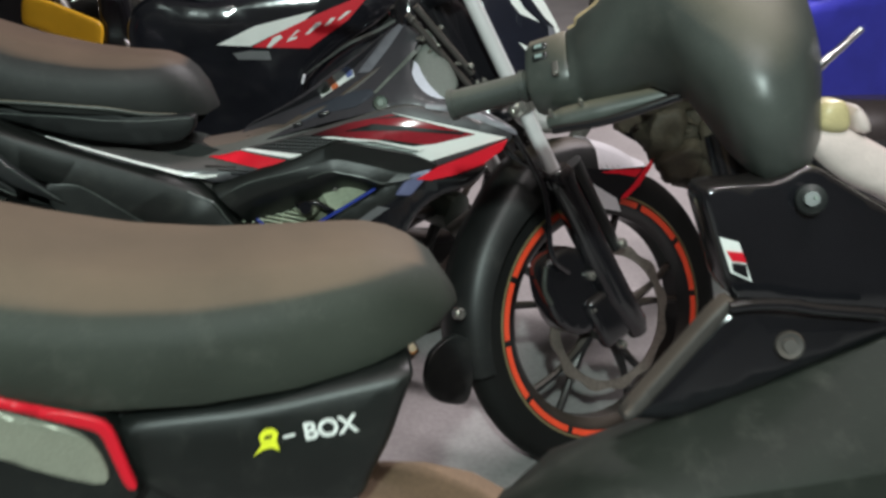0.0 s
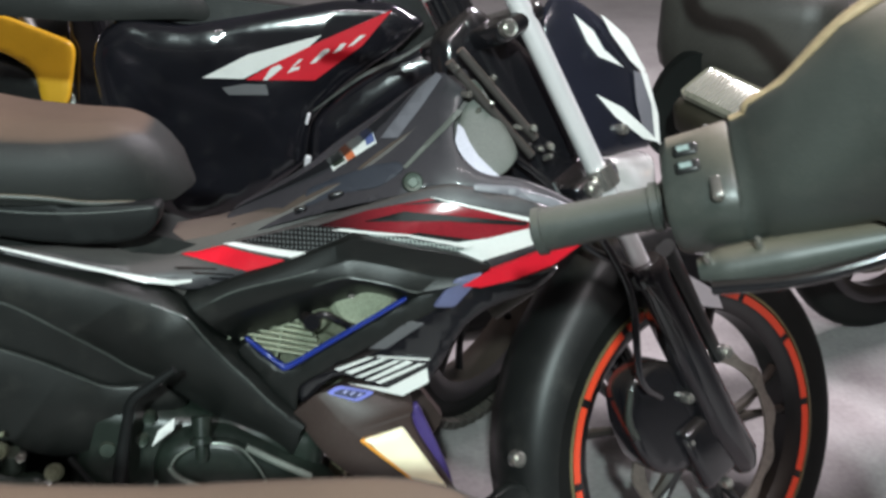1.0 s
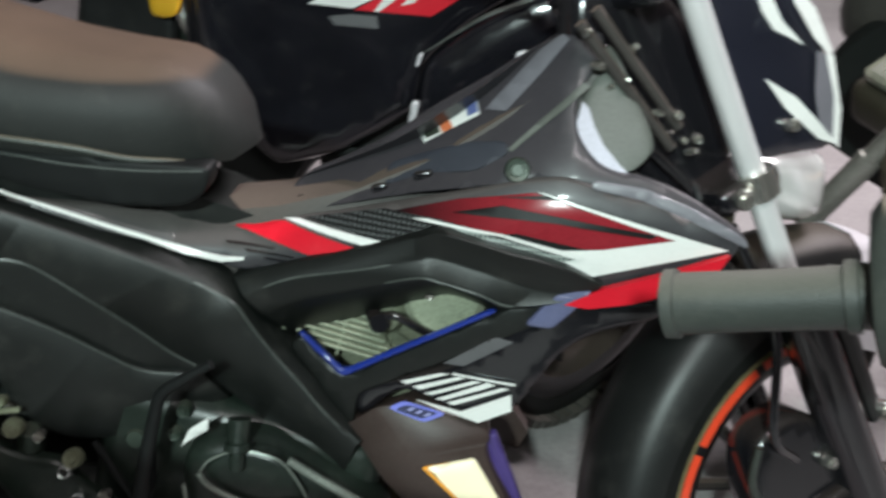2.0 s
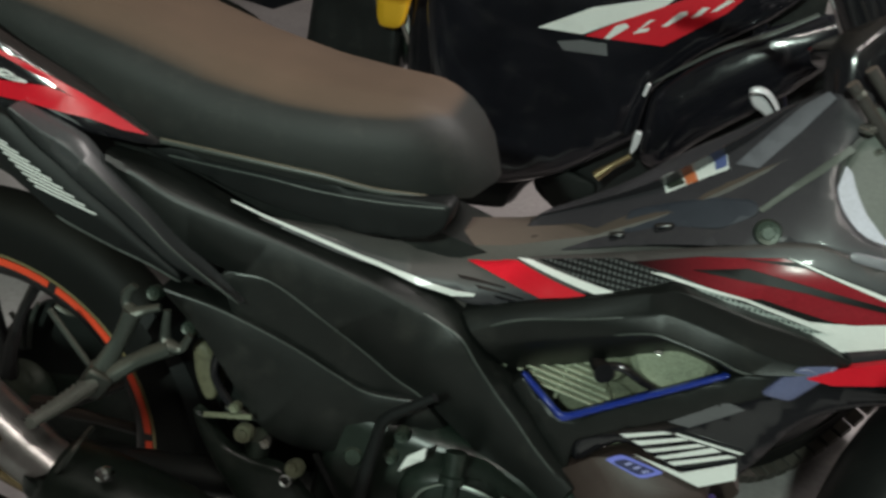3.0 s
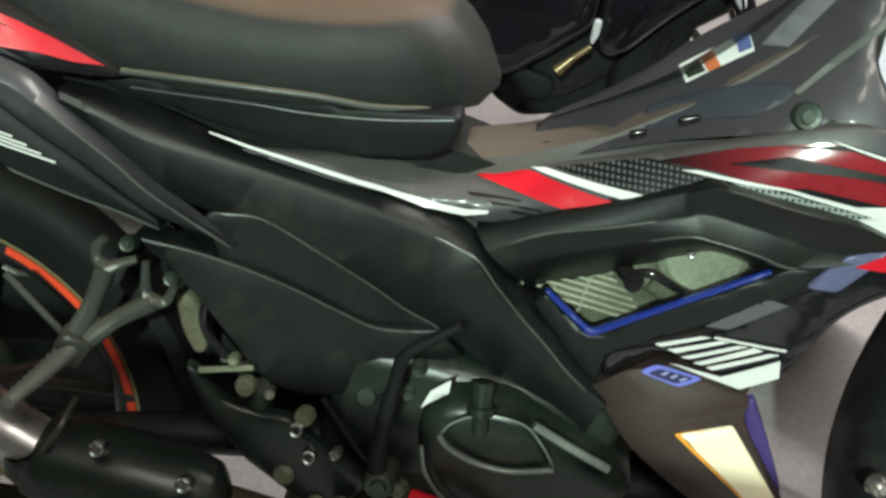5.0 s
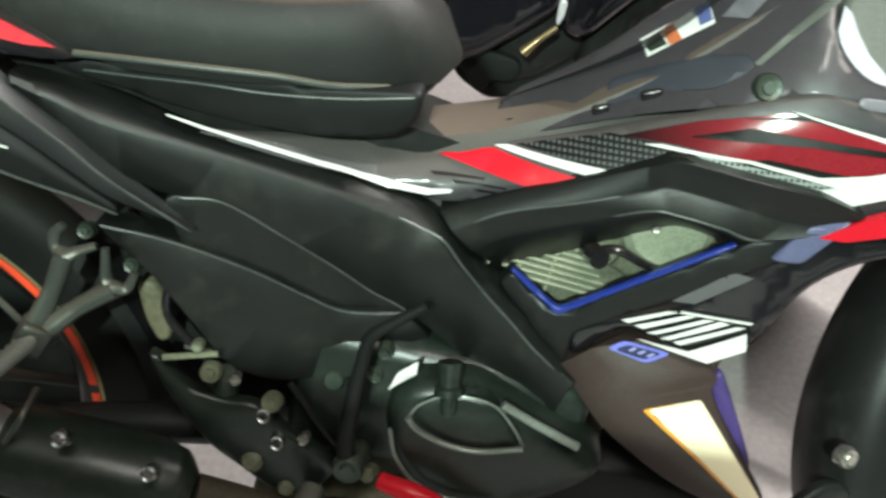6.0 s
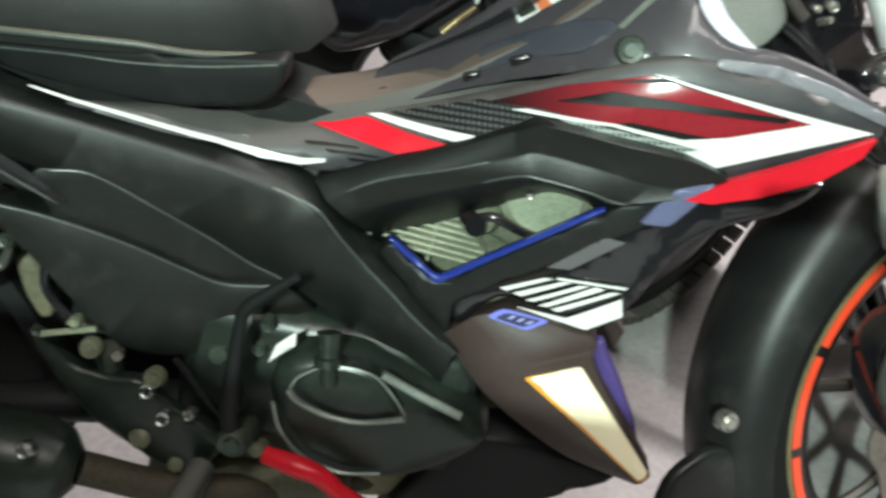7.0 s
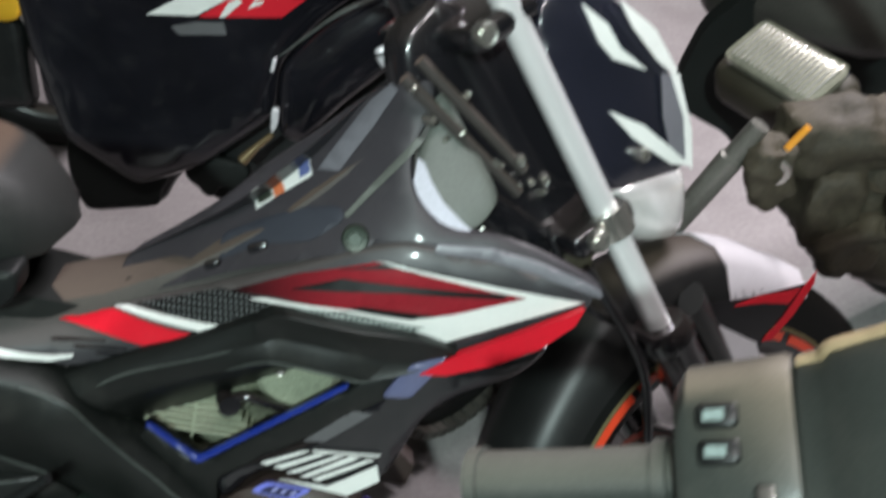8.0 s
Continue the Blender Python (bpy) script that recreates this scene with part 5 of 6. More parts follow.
for k in range(2):
    up_front(bolt((-0.03 - 0.018 * (k % 3), -0.06 - 0.012 * (k % 2), 0.50 + 0.035 * k), (-0.4, -1, 0.1 * k), 0.005, MAT_STEEL, bike, "small_bolt"))
up_front(tube("handlebar", [(-0.06, -0.33, 0.80), (-0.05, -0.20, 0.80), (-0.02, -0.06, 0.74), (-0.02, 0.06, 0.74), (-0.05, 0.20, 0.80), (-0.06, 0.33, 0.80)], 0.011, MAT_GLOSS, bike, "black handlebar"))
# front mask with white decals and its lamp


def on_mask(ob):
    ob.matrix_local = FRONT @ pose(0.007, 0, -0.018)
    return ob


mask = lambda x, z: -0.075 + 0.22 * max(0.0, x - 0.085) + 0.10 * max(0.0, z - 0.60)
MAT_MASK = material("blue_black_gloss", (0.012, 0.013, 0.021), 0.2, coat=0.7, vary=0.25, bump=0.01)
# the facet's brighter light is painted on as a lilac-grey decal
on_mask(decal("mask_facet", [(0.112, 0.542), (0.124, 0.53), (0.116, 0.49), (0.096, 0.452), (0.084, 0.474), (0.092, 0.506)], MAT_BAND, bike, 0.0078, mask, "lit mask facet painted lilac-grey"))
on_mask(panel("front_mask", [(0.068, 0.68), (0.102, 0.63), (0.128, 0.582), (0.132, 0.528), (0.122, 0.474), (0.102, 0.438), (0.058, 0.456), (0.010, 0.470), (-0.006, 0.53), (-0.004, 0.598), (0.02, 0.660)], MAT_MASK, bike, thick=0.008, edge=0.006, surf=mask, crown=0.006, label="gloss black front mask"))
for nm, pts in (("mask_decal", [(0.1, 0.626), (0.126, 0.58), (0.132, 0.532), (0.126, 0.53), (0.112, 0.556), (0.1, 0.598)]), ("mask_decal", [(0.062, 0.644), (0.076, 0.614), (0.078, 0.588), (0.096, 0.554), (0.066, 0.584), (0.06, 0.606)]), ("mask_decal", [(0.04, 0.546), (0.068, 0.512), (0.1, 0.444), (0.078, 0.462), (0.052, 0.508)]), ("mask_decal", [(0.122, 0.534), (0.132, 0.528), (0.12, 0.474), (0.1, 0.44), (0.096, 0.452), (0.116, 0.49)])):
    on_mask(decal(nm, pts, MAT_WHITE, bike, 0.0085, mask, "white angular mask decal"))
on_mask(panel("front_mask_far", [(0.07, 0.68), (0.10, 0.63), (0.13, 0.58), (0.132, 0.53), (0.12, 0.47), (0.10, 0.44), (0.03, 0.48), (0.02, 0.6)], MAT_GLOSS, bike, thick=0.008, edge=0.004, surf=lambda x, z: 0.065 - 0.7 * max(0.0, x - 0.085)))
on_mask(panel("head_lamp", [(0.028, 0.468), (0.080, 0.440), (0.146, 0.412), (0.132, 0.376), (0.088, 0.350), (0.030, 0.388), (0.014, 0.44)], MAT_BOWL, bike, thick=0.05, edge=0.02, surf=lambda x, z: -0.048 + 0.5 * max(0.0, x - 0.06), crown=0.012, label="silvered headlamp bowl"))
on_mask(bolt((0.052, -0.088, 0.49), (0, -1, 0), 0.007, MAT_STEEL, bike, "mask_screw"))
# front mudguard over the tyre, with a silver and red tip


def mudguard(name, mat, a0, a1, label, proud=0.0):
    """A mudguard shell round the front wheel, close behind the tyre and lifted clear above it."""
    sections, n = [], 40
    for i in range(n + 1):
        a = a0 + (a1 - a0) * i / n
        outer = float(np.interp(a, [40, 50, 70, 90, 110, 170], [0.300, 0.305, 0.338, 0.352, 0.330, 0.312])) + proud
        skirt = max(0.268, outer - 0.09)
        ca, sa = math.cos(radians(a)), math.sin(radians(a))
        o = outer
        prof = [(skirt, -0.060), (o - 0.026, -0.056), (o - 0.008, -0.038), (o, 0.0), (o - 0.008, 0.038), (o - 0.026, 0.056), (skirt, 0.060), (skirt, 0.057), (o - 0.029, 0.052), (o - 0.012, 0.035), (o - 0.005, 0.0), (o - 0.012, -0.035), (o - 0.029, -0.052), (skirt, -0.057)]
        sections.append([(r * ca, y, r * sa) for r, y in prof])
    return up_front(loft(name, sections, mat, bike, label, sharp=50))


mudguard("front_mudguard", MAT_GUARD, 58, 166, "dusty black front mudguard")
mudguard("mudguard_tip", MAT_SILVER, 44, 68, "silver mudguard tip", 0.0025)
up_front(decal("mudguard_flash", [(0.2135, 0.211), (0.206, 0.200), (0.162, 0.185), (0.125, 0.180), (0.115, 0.187), (0.152, 0.193), (0.180, 0.202)], MAT_RED, bike, 0.0, flat_at(-0.0655), "red mudguard edge stripe"))
up_front(decal("mudguard_flash", [(0.100, 0.248), (0.131, 0.237), (0.185, 0.207), (0.164, 0.202), (0.134, 0.226)], MAT_RED, bike, 0.0, flat_at(-0.0655), "red mudguard flash"))
up_front(decal("mudguard_film", [(0.035, 0.293), (0.058, 0.281), (0.125, 0.241), (0.198, 0.205), (0.118, 0.187), (0.102, 0.173), (0.056, 0.26)], MAT_GLOSS, bike, 0.0, flat_at(-0.0635), "black mudguard film"))
up_front(decal("mudguard_side", [(0.050, 0.272), (0.064, 0.257), (0.107, 0.191), (0.104, 0.165), (0.049, 0.21), (0.048, 0.2425)], MAT_SILVER, bike, 0.0, flat_at(-0.0645), "silver mudguard side"))
up_front(panel("mud_flap", [(-0.28, 0.165), (-0.34, 0.165), (-0.376, 0.125), (-0.371, 0.083), (-0.326, 0.043), (-0.29, 0.078), (-0.262, 0.125)], MAT_PLASTIC_SMOOTH, bike, thick=0.012, edge=0.004, surf=flat_at(-0.045), label="black rubber mud flap"))
up_front(bolt((-0.268, -0.062, 0.195), (0, -1, 0), 0.011, MAT_STEEL, bike, "mudguard_bolt"))
# brake caliper and its bracket
up_front(panel("caliper", [(-0.125, 0.065), (-0.122, 0.135), (-0.10, 0.185), (-0.04, 0.19), (0.0, 0.14), (0.005, 0.06), (-0.035, 0.015), (-0.09, 0.025)], MAT_GLOSS, bike, thick=0.045, edge=0.010, surf=flat_at(-0.085), soft=0.014, label="black brake caliper"))
for x, z in ((-0.028, 0.115), (-0.055, 0.062), (0.0, 0.055), (-0.03, -0.03)):
    up_front(bolt((x, -0.094, z), (0, -1, 0), 0.008, MAT_STEEL, bike))
up_front(box("fork_lug", pose(-0.03, -0.085, 0.03), (0.07, 0.03, 0.10), MAT_GLOSS, bike, bevel=0.012))
up_front(tube("fork_guard", [(0.055, -0.075, 0.12), (0.05, -0.075, 0.30)], [0.018, 0.028], MAT_PLASTIC_SMOOTH, bike, "grey-black fork guard", straight=True, flat=0.5))
up_front(bolt((0.062, -0.088, 0.125), (0, -1, 0), 0.010, MAT_STEEL, bike))
up_front(tube("brake_line", [(-0.07, -0.10, 0.15), (-0.09, -0.11, 0.20), (-0.05, -0.11, 0.30), (-0.05, -0.10, 0.42)], 0.005, MAT_GLOSS, bike, "black brake line"))
up_front(tube("speed_cable", [(-0.105, -0.07, 0.08), (-0.12, -0.085, 0.14), (-0.10, -0.09, 0.18)], [0.006, 0.005, 0.004], MAT_SATIN, bike, "grey bleed fitting"))

# the far flank: the same shells seen from the other side
for src in [o for o in bike.children if o.name.split(".")[0] in ("side_cover", "mid_panel", "side_spine", "frame_arm", "frame_beam", "upper_fairing", "lower_fairing", "lower_shroud", "tail_cover", "tail_spear", "seat_rail", "inner_shield")]:
    me = src.data.copy()
    me.transform(Matrix.Diagonal((1, -1, 1, 1)))
    me.flip_normals()
    twin = new(src.name.split(".")[0], me)
    twin.parent = bike

# ---- the motorbike parked nearest, with a storage box under its saddle ----
POSE_A = pose(-0.82, 0.66, 0, LEAN_OVER, 0, 0)
bike_a = thing("motorbike", POSE_A, "dusty black underbone motorbike with a storage box panel, parked leaning", "motorbike", "parked motorbikes")
INV_A = POSE_A.inverted()


def in_a(x, y, z):
    return INV_A @ Vector((x, y, z))


wheel(bike_a, (0.0, 0, 0.29), (0, -1, 0), 0.288, 0.04, tape=False, front=False, steps=48)
wheel(bike_a, (1.27, 0, 0.29), (0.25, -0.96, 0.1), 0.286, 0.036, tape=False, steps=48)
seat_skin("saddle", bike_a, [(0.12, 0.900, 0.868, 0.80, 0.105), (0.30, 0.876, 0.843, 0.76, 0.125), (0.45, 0.846, 0.812, 0.725, 0.132), (0.55, 0.822, 0.790, 0.708, 0.132), (0.62, 0.808, 0.780, 0.698, 0.130), (0.70, 0.801, 0.777, 0.696, 0.125), (0.78, 0.803, 0.781, 0.702, 0.115), (0.84, 0.806, 0.785, 0.712, 0.100), (0.875, 0.800, 0.781, 0.722, 0.085), (0.902, 0.784, 0.768, 0.732, 0.065), (0.918, 0.764, 0.756, 0.738, 0.045), (0.926, 0.748, 0.746, 0.742, 0.025)], MAT_SEAT_DUSTY, "dusty black vinyl saddle, brown on top")
panel("storage_box", [(0.628, 0.684), (0.746, 0.692), (0.884, 0.718), (0.87, 0.682), (0.858, 0.646), (0.842, 0.616), (0.832, 0.588), (0.67, 0.6), (0.64, 0.628)], MAT_PLASTIC, bike_a, thick=0.10, edge=0.012, surf=flat_at(-0.112), crown=0.006, label="matte black storage box panel")
words("BOX", pose(0.786, -0.1195, 0.6595, 90, 0, 0) @ pose(0, 0, 0, 0, 0, 8), 0.0215, MAT_WHITE, bike_a, "box_lettering")
box("box_dash", pose(0.7735, -0.1193, 0.664, 0, -8, 0), (0.010, 0.001, 0.0024), MAT_WHITE, bike_a, bevel=0)
emblem = decal("box_emblem", [(0.7434, 0.6469), (0.7502, 0.656), (0.7487, 0.6652), (0.7529, 0.6705), (0.7605, 0.6712), (0.7647, 0.6667), (0.7628, 0.6602), (0.765, 0.6507), (0.7578, 0.6538), (0.7506, 0.6519)], MAT_LIME, bike_a, 0.0068, flat_at(-0.112), "lime yellow emblem shape")
decal("emblem_slot", [(0.7533, 0.6644), (0.7593, 0.6659), (0.759, 0.6633), (0.7529, 0.6617)], MAT_PLASTIC, emblem, 0.0078, flat_at(-0.112))
panel("tail_panel", [(0.528, 0.722), (0.632, 0.694), (0.656, 0.614), (0.604, 0.596), (0.514, 0.62)], MAT_PLASTIC, bike_a, thick=0.06, edge=0.008, surf=flat_at(-0.125))
panel("tail_silver", [(0.528, 0.712), (0.618, 0.68), (0.634, 0.63), (0.588, 0.644), (0.524, 0.672)], MAT_OLIVESILVER, bike_a, thick=0.004, edge=0.002, surf=flat_at(-0.130), label="dull olive-silver tail panel")
panel("tail_red", [(0.544, 0.722), (0.556, 0.716), (0.626, 0.696), (0.636, 0.688), (0.652, 0.63), (0.642, 0.632), (0.626, 0.684), (0.556, 0.708), (0.543, 0.713)], MAT_RED, bike_a, thick=0.004, edge=0.0015, soft=0.004, surf=flat_at(-0.135), label="red tail edging")
loft("tail_core", [[(x, -w, z0), (x, -w, z1), (x, w, z1), (x, w, z0)] for x, w, z0, z1 in ((-0.10, 0.07, 0.72, 0.84), (0.20, 0.10, 0.62, 0.80), (0.50, 0.11, 0.52, 0.72), (0.70, 0.095, 0.42, 0.70), (0.78, 0.075, 0.42, 0.68), (0.80, 0.07, 0.44, 0.60))], MAT_PLASTIC, bike_a)
MAT_FOOT = material("dusty_grey_green_plastic", (0.022, 0.026, 0.021), 0.5, wear=0.2, vary=0.3, grain=140, bump=0.12, spec=0.25)
MAT_JOINT = material("brown_dust", (0.19, 0.125, 0.075), 0.8, vary=0.35, grain=30, bump=0.2)
loft("tunnel", [[(x, -0.112, 0.42), (x, -0.112, zn - 0.008), (x, -0.105, zn), (x, -0.062, (zn + zm) / 2 + 0.004), (x, -0.02, zm), (x, 0.025, (zm + zf) / 2 + 0.004), (x, 0.07, zf), (x, 0.09, zf - 0.02), (x, 0.09, 0.40)] for x, zn, zm, zf in ((0.94, 0.548, 0.520, 0.465), (0.99, 0.572, 0.545, 0.487), (1.04, 0.578, 0.575, 0.535), (1.12, 0.579, 0.600, 0.562), (1.23, 0.588, 0.635, 0.60), (1.35, 0.60, 0.682, 0.65), (1.40, 0.60, 0.70, 0.67))], MAT_FOOT, bike_a, "dusty grey-green centre tunnel")
loft("tunnel_top", [[(x, -0.10, z - 0.05), (x, -0.10, z + 0.004), (x, -0.03, z), (x, 0.035, z - 0.012), (x, 0.035, z - 0.06)] for x, z in ((0.83, 0.566), (0.90, 0.560), (0.95, 0.545), (1.0, 0.512))], MAT_JOINT, bike_a, "dusty brown tunnel joint")
tube("shield_ledge", [(x, -0.030, z) for x, z in [(1.184, 0.726), (1.212, 0.728), (1.246, 0.726), (1.276, 0.72), (1.34, 0.712)]], 0.006, MAT_GLOSS, bike_a, "gloss black ledge")
panel("leg_shield", [(1.194, 0.728), (1.086, 0.608), (1.146, 0.602), (1.232, 0.634), (1.372, 0.688), (1.37, 0.708), (1.276, 0.716)], MAT_GLOSS, bike_a, thick=0.03, edge=0.012, surf=flat_at(-0.02), label="gloss black leg shield")
panel("shield_upper", [(1.156, 0.84), (1.174, 0.79), (1.196, 0.722), (1.28, 0.714), (1.388, 0.7), (1.376, 0.794), (1.302, 0.836), (1.264, 0.86), (1.234, 0.84)], MAT_GLOSS, bike_a, thick=0.045, edge=0.006, surf=flat_at(-0.008), label="gloss black upper leg shield")
panel("shield_edge", [(1.184, 0.738), (1.196, 0.728), (1.1, 0.612), (1.082, 0.614)], MAT_SPINE, bike_a, thick=0.02, edge=0.004, surf=flat_at(-0.030), label="dusty brown shield edge")
decal("shield_decal", [(1.176, 0.792), (1.196, 0.786), (1.212, 0.746), (1.19, 0.756)], MAT_WHITE, bike_a, 0.012, flat_at(-0.004), "white shield decal")
decal("shield_decal", [(1.184, 0.778), (1.2, 0.776), (1.204, 0.766), (1.19, 0.768)], MAT_RED, bike_a, 0.0132, flat_at(-0.004), "red shield decal")
decal("shield_decal", [(1.19, 0.766), (1.204, 0.764), (1.208, 0.75), (1.192, 0.758)], MAT_GLOSS, bike_a, 0.0132, flat_at(-0.004), "black shield decal")
bolt((1.252, -0.024, 0.682), (-0.3, -1, 0.3), 0.015, MAT_SPINE, bike_a, "shield_bolt")
lathe("key_lock", [(0.0001, -0.012), (0.007, -0.012), (0.008, -0.006), (0.014, -0.004), (0.016, 0.02), (0.0001, 0.02)], axis_matrix((1.262, -0.018, 0.826), (0.4, 1, -0.3)), MAT_PLASTIC_SMOOTH, bike_a, "black key lock", 24, closed=False)
bolt((1.262, -0.026, 0.829), (-0.4, -1, 0.3), 0.004, MAT_ALU_DARK, bike_a, "key_slot")
MAT_COWL = material("pinkish_white_paint", (0.62, 0.52, 0.49), 0.25, coat=0.4, vary=0.1, bump=0.01)
tube("steering_neck", [in_a(0.42, 0.92, 0.84), in_a(0.44, 0.87, 0.75), in_a(0.47, 0.83, 0.66), in_a(0.50, 0.80, 0.56)], [0.035, 0.035, 0.04, 0.05], MAT_GLOSS, bike_a, "black steering neck", sides=24)
MAT_MARK = material("pale_worn_print", (0.26, 0.34, 0.32), 0.6, vary=0.3, bump=0.0)
MAT_BEIGE = material("yellowed_plastic", (0.50, 0.42, 0.22), 0.35, vary=0.2, bump=0.02)
MAT_COVER = material("dark_cover_plastic", (0.056, 0.064, 0.058), 0.38, wear=0.2, vary=0.3, grain=120, bump=0.04, dust=0.8, dust_colour=(0.20, 0.165, 0.115), dust_from=0.50, spec=0.45)
# handlebar cover, turned to the left, with the left grip and switch housing
GRIP_END, GRIP_IN = in_a(0.135, 1.084, 0.820), in_a(0.228, 1.052, 0.854)
BAR = (GRIP_IN - GRIP_END).normalized()
grip = tube("grip", [GRIP_END + BAR * k for k in (0.0, 0.003, 0.012, 0.05, 0.09, 0.1015)], [0.010, 0.0155, 0.0165, 0.0158, 0.0160, 0.0165], MAT_RUBBER, bike_a, "dusty black rubber grip", straight=True, sides=24)
for d in (0.006, 0.094):
    lathe("grip_collar", [(0.0155, -0.004), (0.0185, -0.003), (0.0185, 0.003), (0.0155, 0.004)], axis_matrix(GRIP_END + BAR * d, BAR), MAT_RUBBER, grip, "", 24)
side_out = BAR.cross(Vector((0, 0, 1))).normalized()
up_out = side_out.cross(BAR).normalized()
ROLL = radians(48)
side_out, up_out = side_out * math.cos(ROLL) + up_out * math.sin(ROLL), up_out * math.cos(ROLL) - side_out * math.sin(ROLL)


def bar_ring(d, a, b, drop, lean=0.0, back=0.0):
    """A rounded section across the handlebar, d along it, a wide and b high."""
    c = GRIP_IN + BAR * d - up_out * drop + side_out * back
    ring = []
    for k in range(24):
        t = 2 * math.pi * k / 24
        cx, sx = math.cos(t), math.sin(t)
        u = math.copysign(abs(cx) ** 0.72, cx) * a
        v = math.copysign(abs(sx) ** 0.72, sx) * b
        ring.append(c + side_out * u + up_out * v)
    return ring


housing = loft("switch_housing", [bar_ring(d, a, b, dr) for d, a, b, dr in ((-0.002, 0.017, 0.019, 0.0), (0.0, 0.030, 0.036, -0.004), (0.006, 0.035, 0.042, -0.006), (0.034, 0.036, 0.044, -0.006), (0.046, 0.037, 0.045, -0.006), (0.049, 0.036, 0.044, -0.006))], MAT_SWITCH, bike_a, "dusty black switch housing")
COVER = [bar_ring(d, a, b, dr, 0, bk) for d, a, b, dr, bk in ((0.048, 0.034, 0.039, 0.0, 0.0), (0.052, 0.037, 0.044, -0.006, 0.001), (0.062, 0.038, 0.045, -0.006, 0.003), (0.066, 0.044, 0.048, -0.005, 0.006), (0.09, 0.048, 0.050, -0.005, 0.014), (0.13, 0.060, 0.058, -0.004, 0.040), (0.165, 0.072, 0.078, 0.004, 0.040), (0.195, 0.085, 0.110, 0.042, 0.030), (0.225, 0.092, 0.130, 0.070, 0.020), (0.26, 0.090, 0.125, 0.070, 0.015), (0.285, 0.070, 0.090, 0.05, 0.0), (0.30, 0.030, 0.040, 0.03, 0.0))]
cover = loft("handlebar_cover", COVER, MAT_COVER, bike_a, "dark handlebar cover with dusty top edge", sharp=80)
MAT_TANDUST = material("tan_dust_edge", (0.42, 0.31, 0.18), 0.7, vary=0.3, grain=30, bump=0.1)
crest = [max(ring, key=lambda p: p.z) for ring in COVER[1:10]]
tube("cover_seam", crest, [0.0025, 0.003, 0.003, 0.0035, 0.0045, 0.005, 0.005, 0.005, 0.002], MAT_TANDUST, cover, "tan dust along the top seam", sides=10)
for k, (d, v) in enumerate(((0.019, 0.021), (0.019, 0.006))):
    c = GRIP_IN + BAR * d + up_out * (v - 0.003) + side_out * 0.0345
    m = Matrix.Translation(c) @ Matrix((BAR, side_out, up_out)).transposed().to_4x4()
    box("switch_button", m, (0.018, 0.006, 0.011), MAT_PLASTIC_SMOOTH, housing, "worn grey switch button", 0.003)
    box("button_mark", m @ pose(-0.001, 0.0034, 0.0), (0.0085, 0.0008, 0.0045), MAT_MARK, housing, "pale worn button mark", 0.0)
box("switch_slide", Matrix.Translation(GRIP_IN + BAR * 0.036 - up_out * 0.020 + side_out * 0.035) @ Matrix((BAR, side_out, up_out)).transposed().to_4x4(), (0.008, 0.008, 0.018), MAT_STEEL, housing, "worn metal slide switch", 0.002)
perch = [GRIP_IN + BAR * d - up_out * 0.052 - side_out * 0.012 for d in (0.012, 0.03, 0.07, 0.12, 0.16)]
tube("lever_perch", perch, [0.008, 0.014, 0.015, 0.012, 0.009], MAT_COVER, bike_a, "dull grey-black lever perch", flat=0.8)
bolt(GRIP_IN + BAR * 0.055 - up_out * 0.050 + side_out * 0.006, side_out, 0.003, MAT_STEEL, bike_a, "perch_screw")
bolt(GRIP_IN + BAR * 0.02 - up_out * 0.052 + side_out * 0.002, side_out, 0.003, MAT_STEEL, bike_a, "perch_screw")
tube("perch_cable", [GRIP_IN + BAR * 0.02 - up_out * 0.075, GRIP_IN + BAR * 0.08 - up_out * 0.08, GRIP_IN + BAR * 0.16 - up_out * 0.07], 0.005, MAT_GLOSS, bike_a, "black lever cable")
right_bar = [in_a(0.56, 0.80, 0.93), in_a(0.62, 0.70, 0.95), in_a(0.66, 0.60, 0.95), in_a(0.66, 0.50, 0.94)]
tube("right_grip", right_bar, [0.02, 0.018, 0.016, 0.016], MAT_RUBBER, bike_a, "dusty black rubber grip")
panel("front_cowl", [(1.288, 0.87), (1.304, 0.878), (1.34, 0.879), (1.366, 0.867), (1.432, 0.832), (1.441, 0.771), (1.391, 0.802), (1.36, 0.812), (1.32, 0.835)], MAT_COWL, bike_a, thick=0.03, edge=0.010, surf=flat_at(0.07), crown=0.012, soft=0.02, label="pinkish white front cowl")
tube("cowl_seam", [(1.279, 0.065, 0.869), (1.298, 0.065, 0.849), (1.32, 0.065, 0.831), (1.358, 0.065, 0.806), (1.398, 0.065, 0.787)], 0.005, MAT_GLOSS, bike_a, "gloss black cowl edge", sides=10)
panel("indicator", [(1.308, 0.9), (1.322, 0.907), (1.339, 0.905), (1.345, 0.874), (1.326, 0.871), (1.307, 0.876)], MAT_BEIGE, bike_a, thick=0.03, edge=0.008, surf=flat_at(0.065), crown=0.006, label="yellowed indicator housing")
panel("indicator_lens", [(1.343, 0.904), (1.357, 0.896), (1.366, 0.882), (1.366, 0.87), (1.348, 0.872)], MAT_COWL, bike_a, thick=0.03, edge=0.008, surf=flat_at(0.066), crown=0.006, label="milky indicator lens")
tube("mirror_stem", [(1.307, 0.1, 0.896), (1.307, 0.1, 0.919), (1.319, 0.1, 0.937), (1.34, 0.1, 0.956), (1.36, 0.1, 0.975)], [0.006, 0.006, 0.005, 0.004, 0.0035], MAT_CHROME, bike_a, "chrome mirror stem")

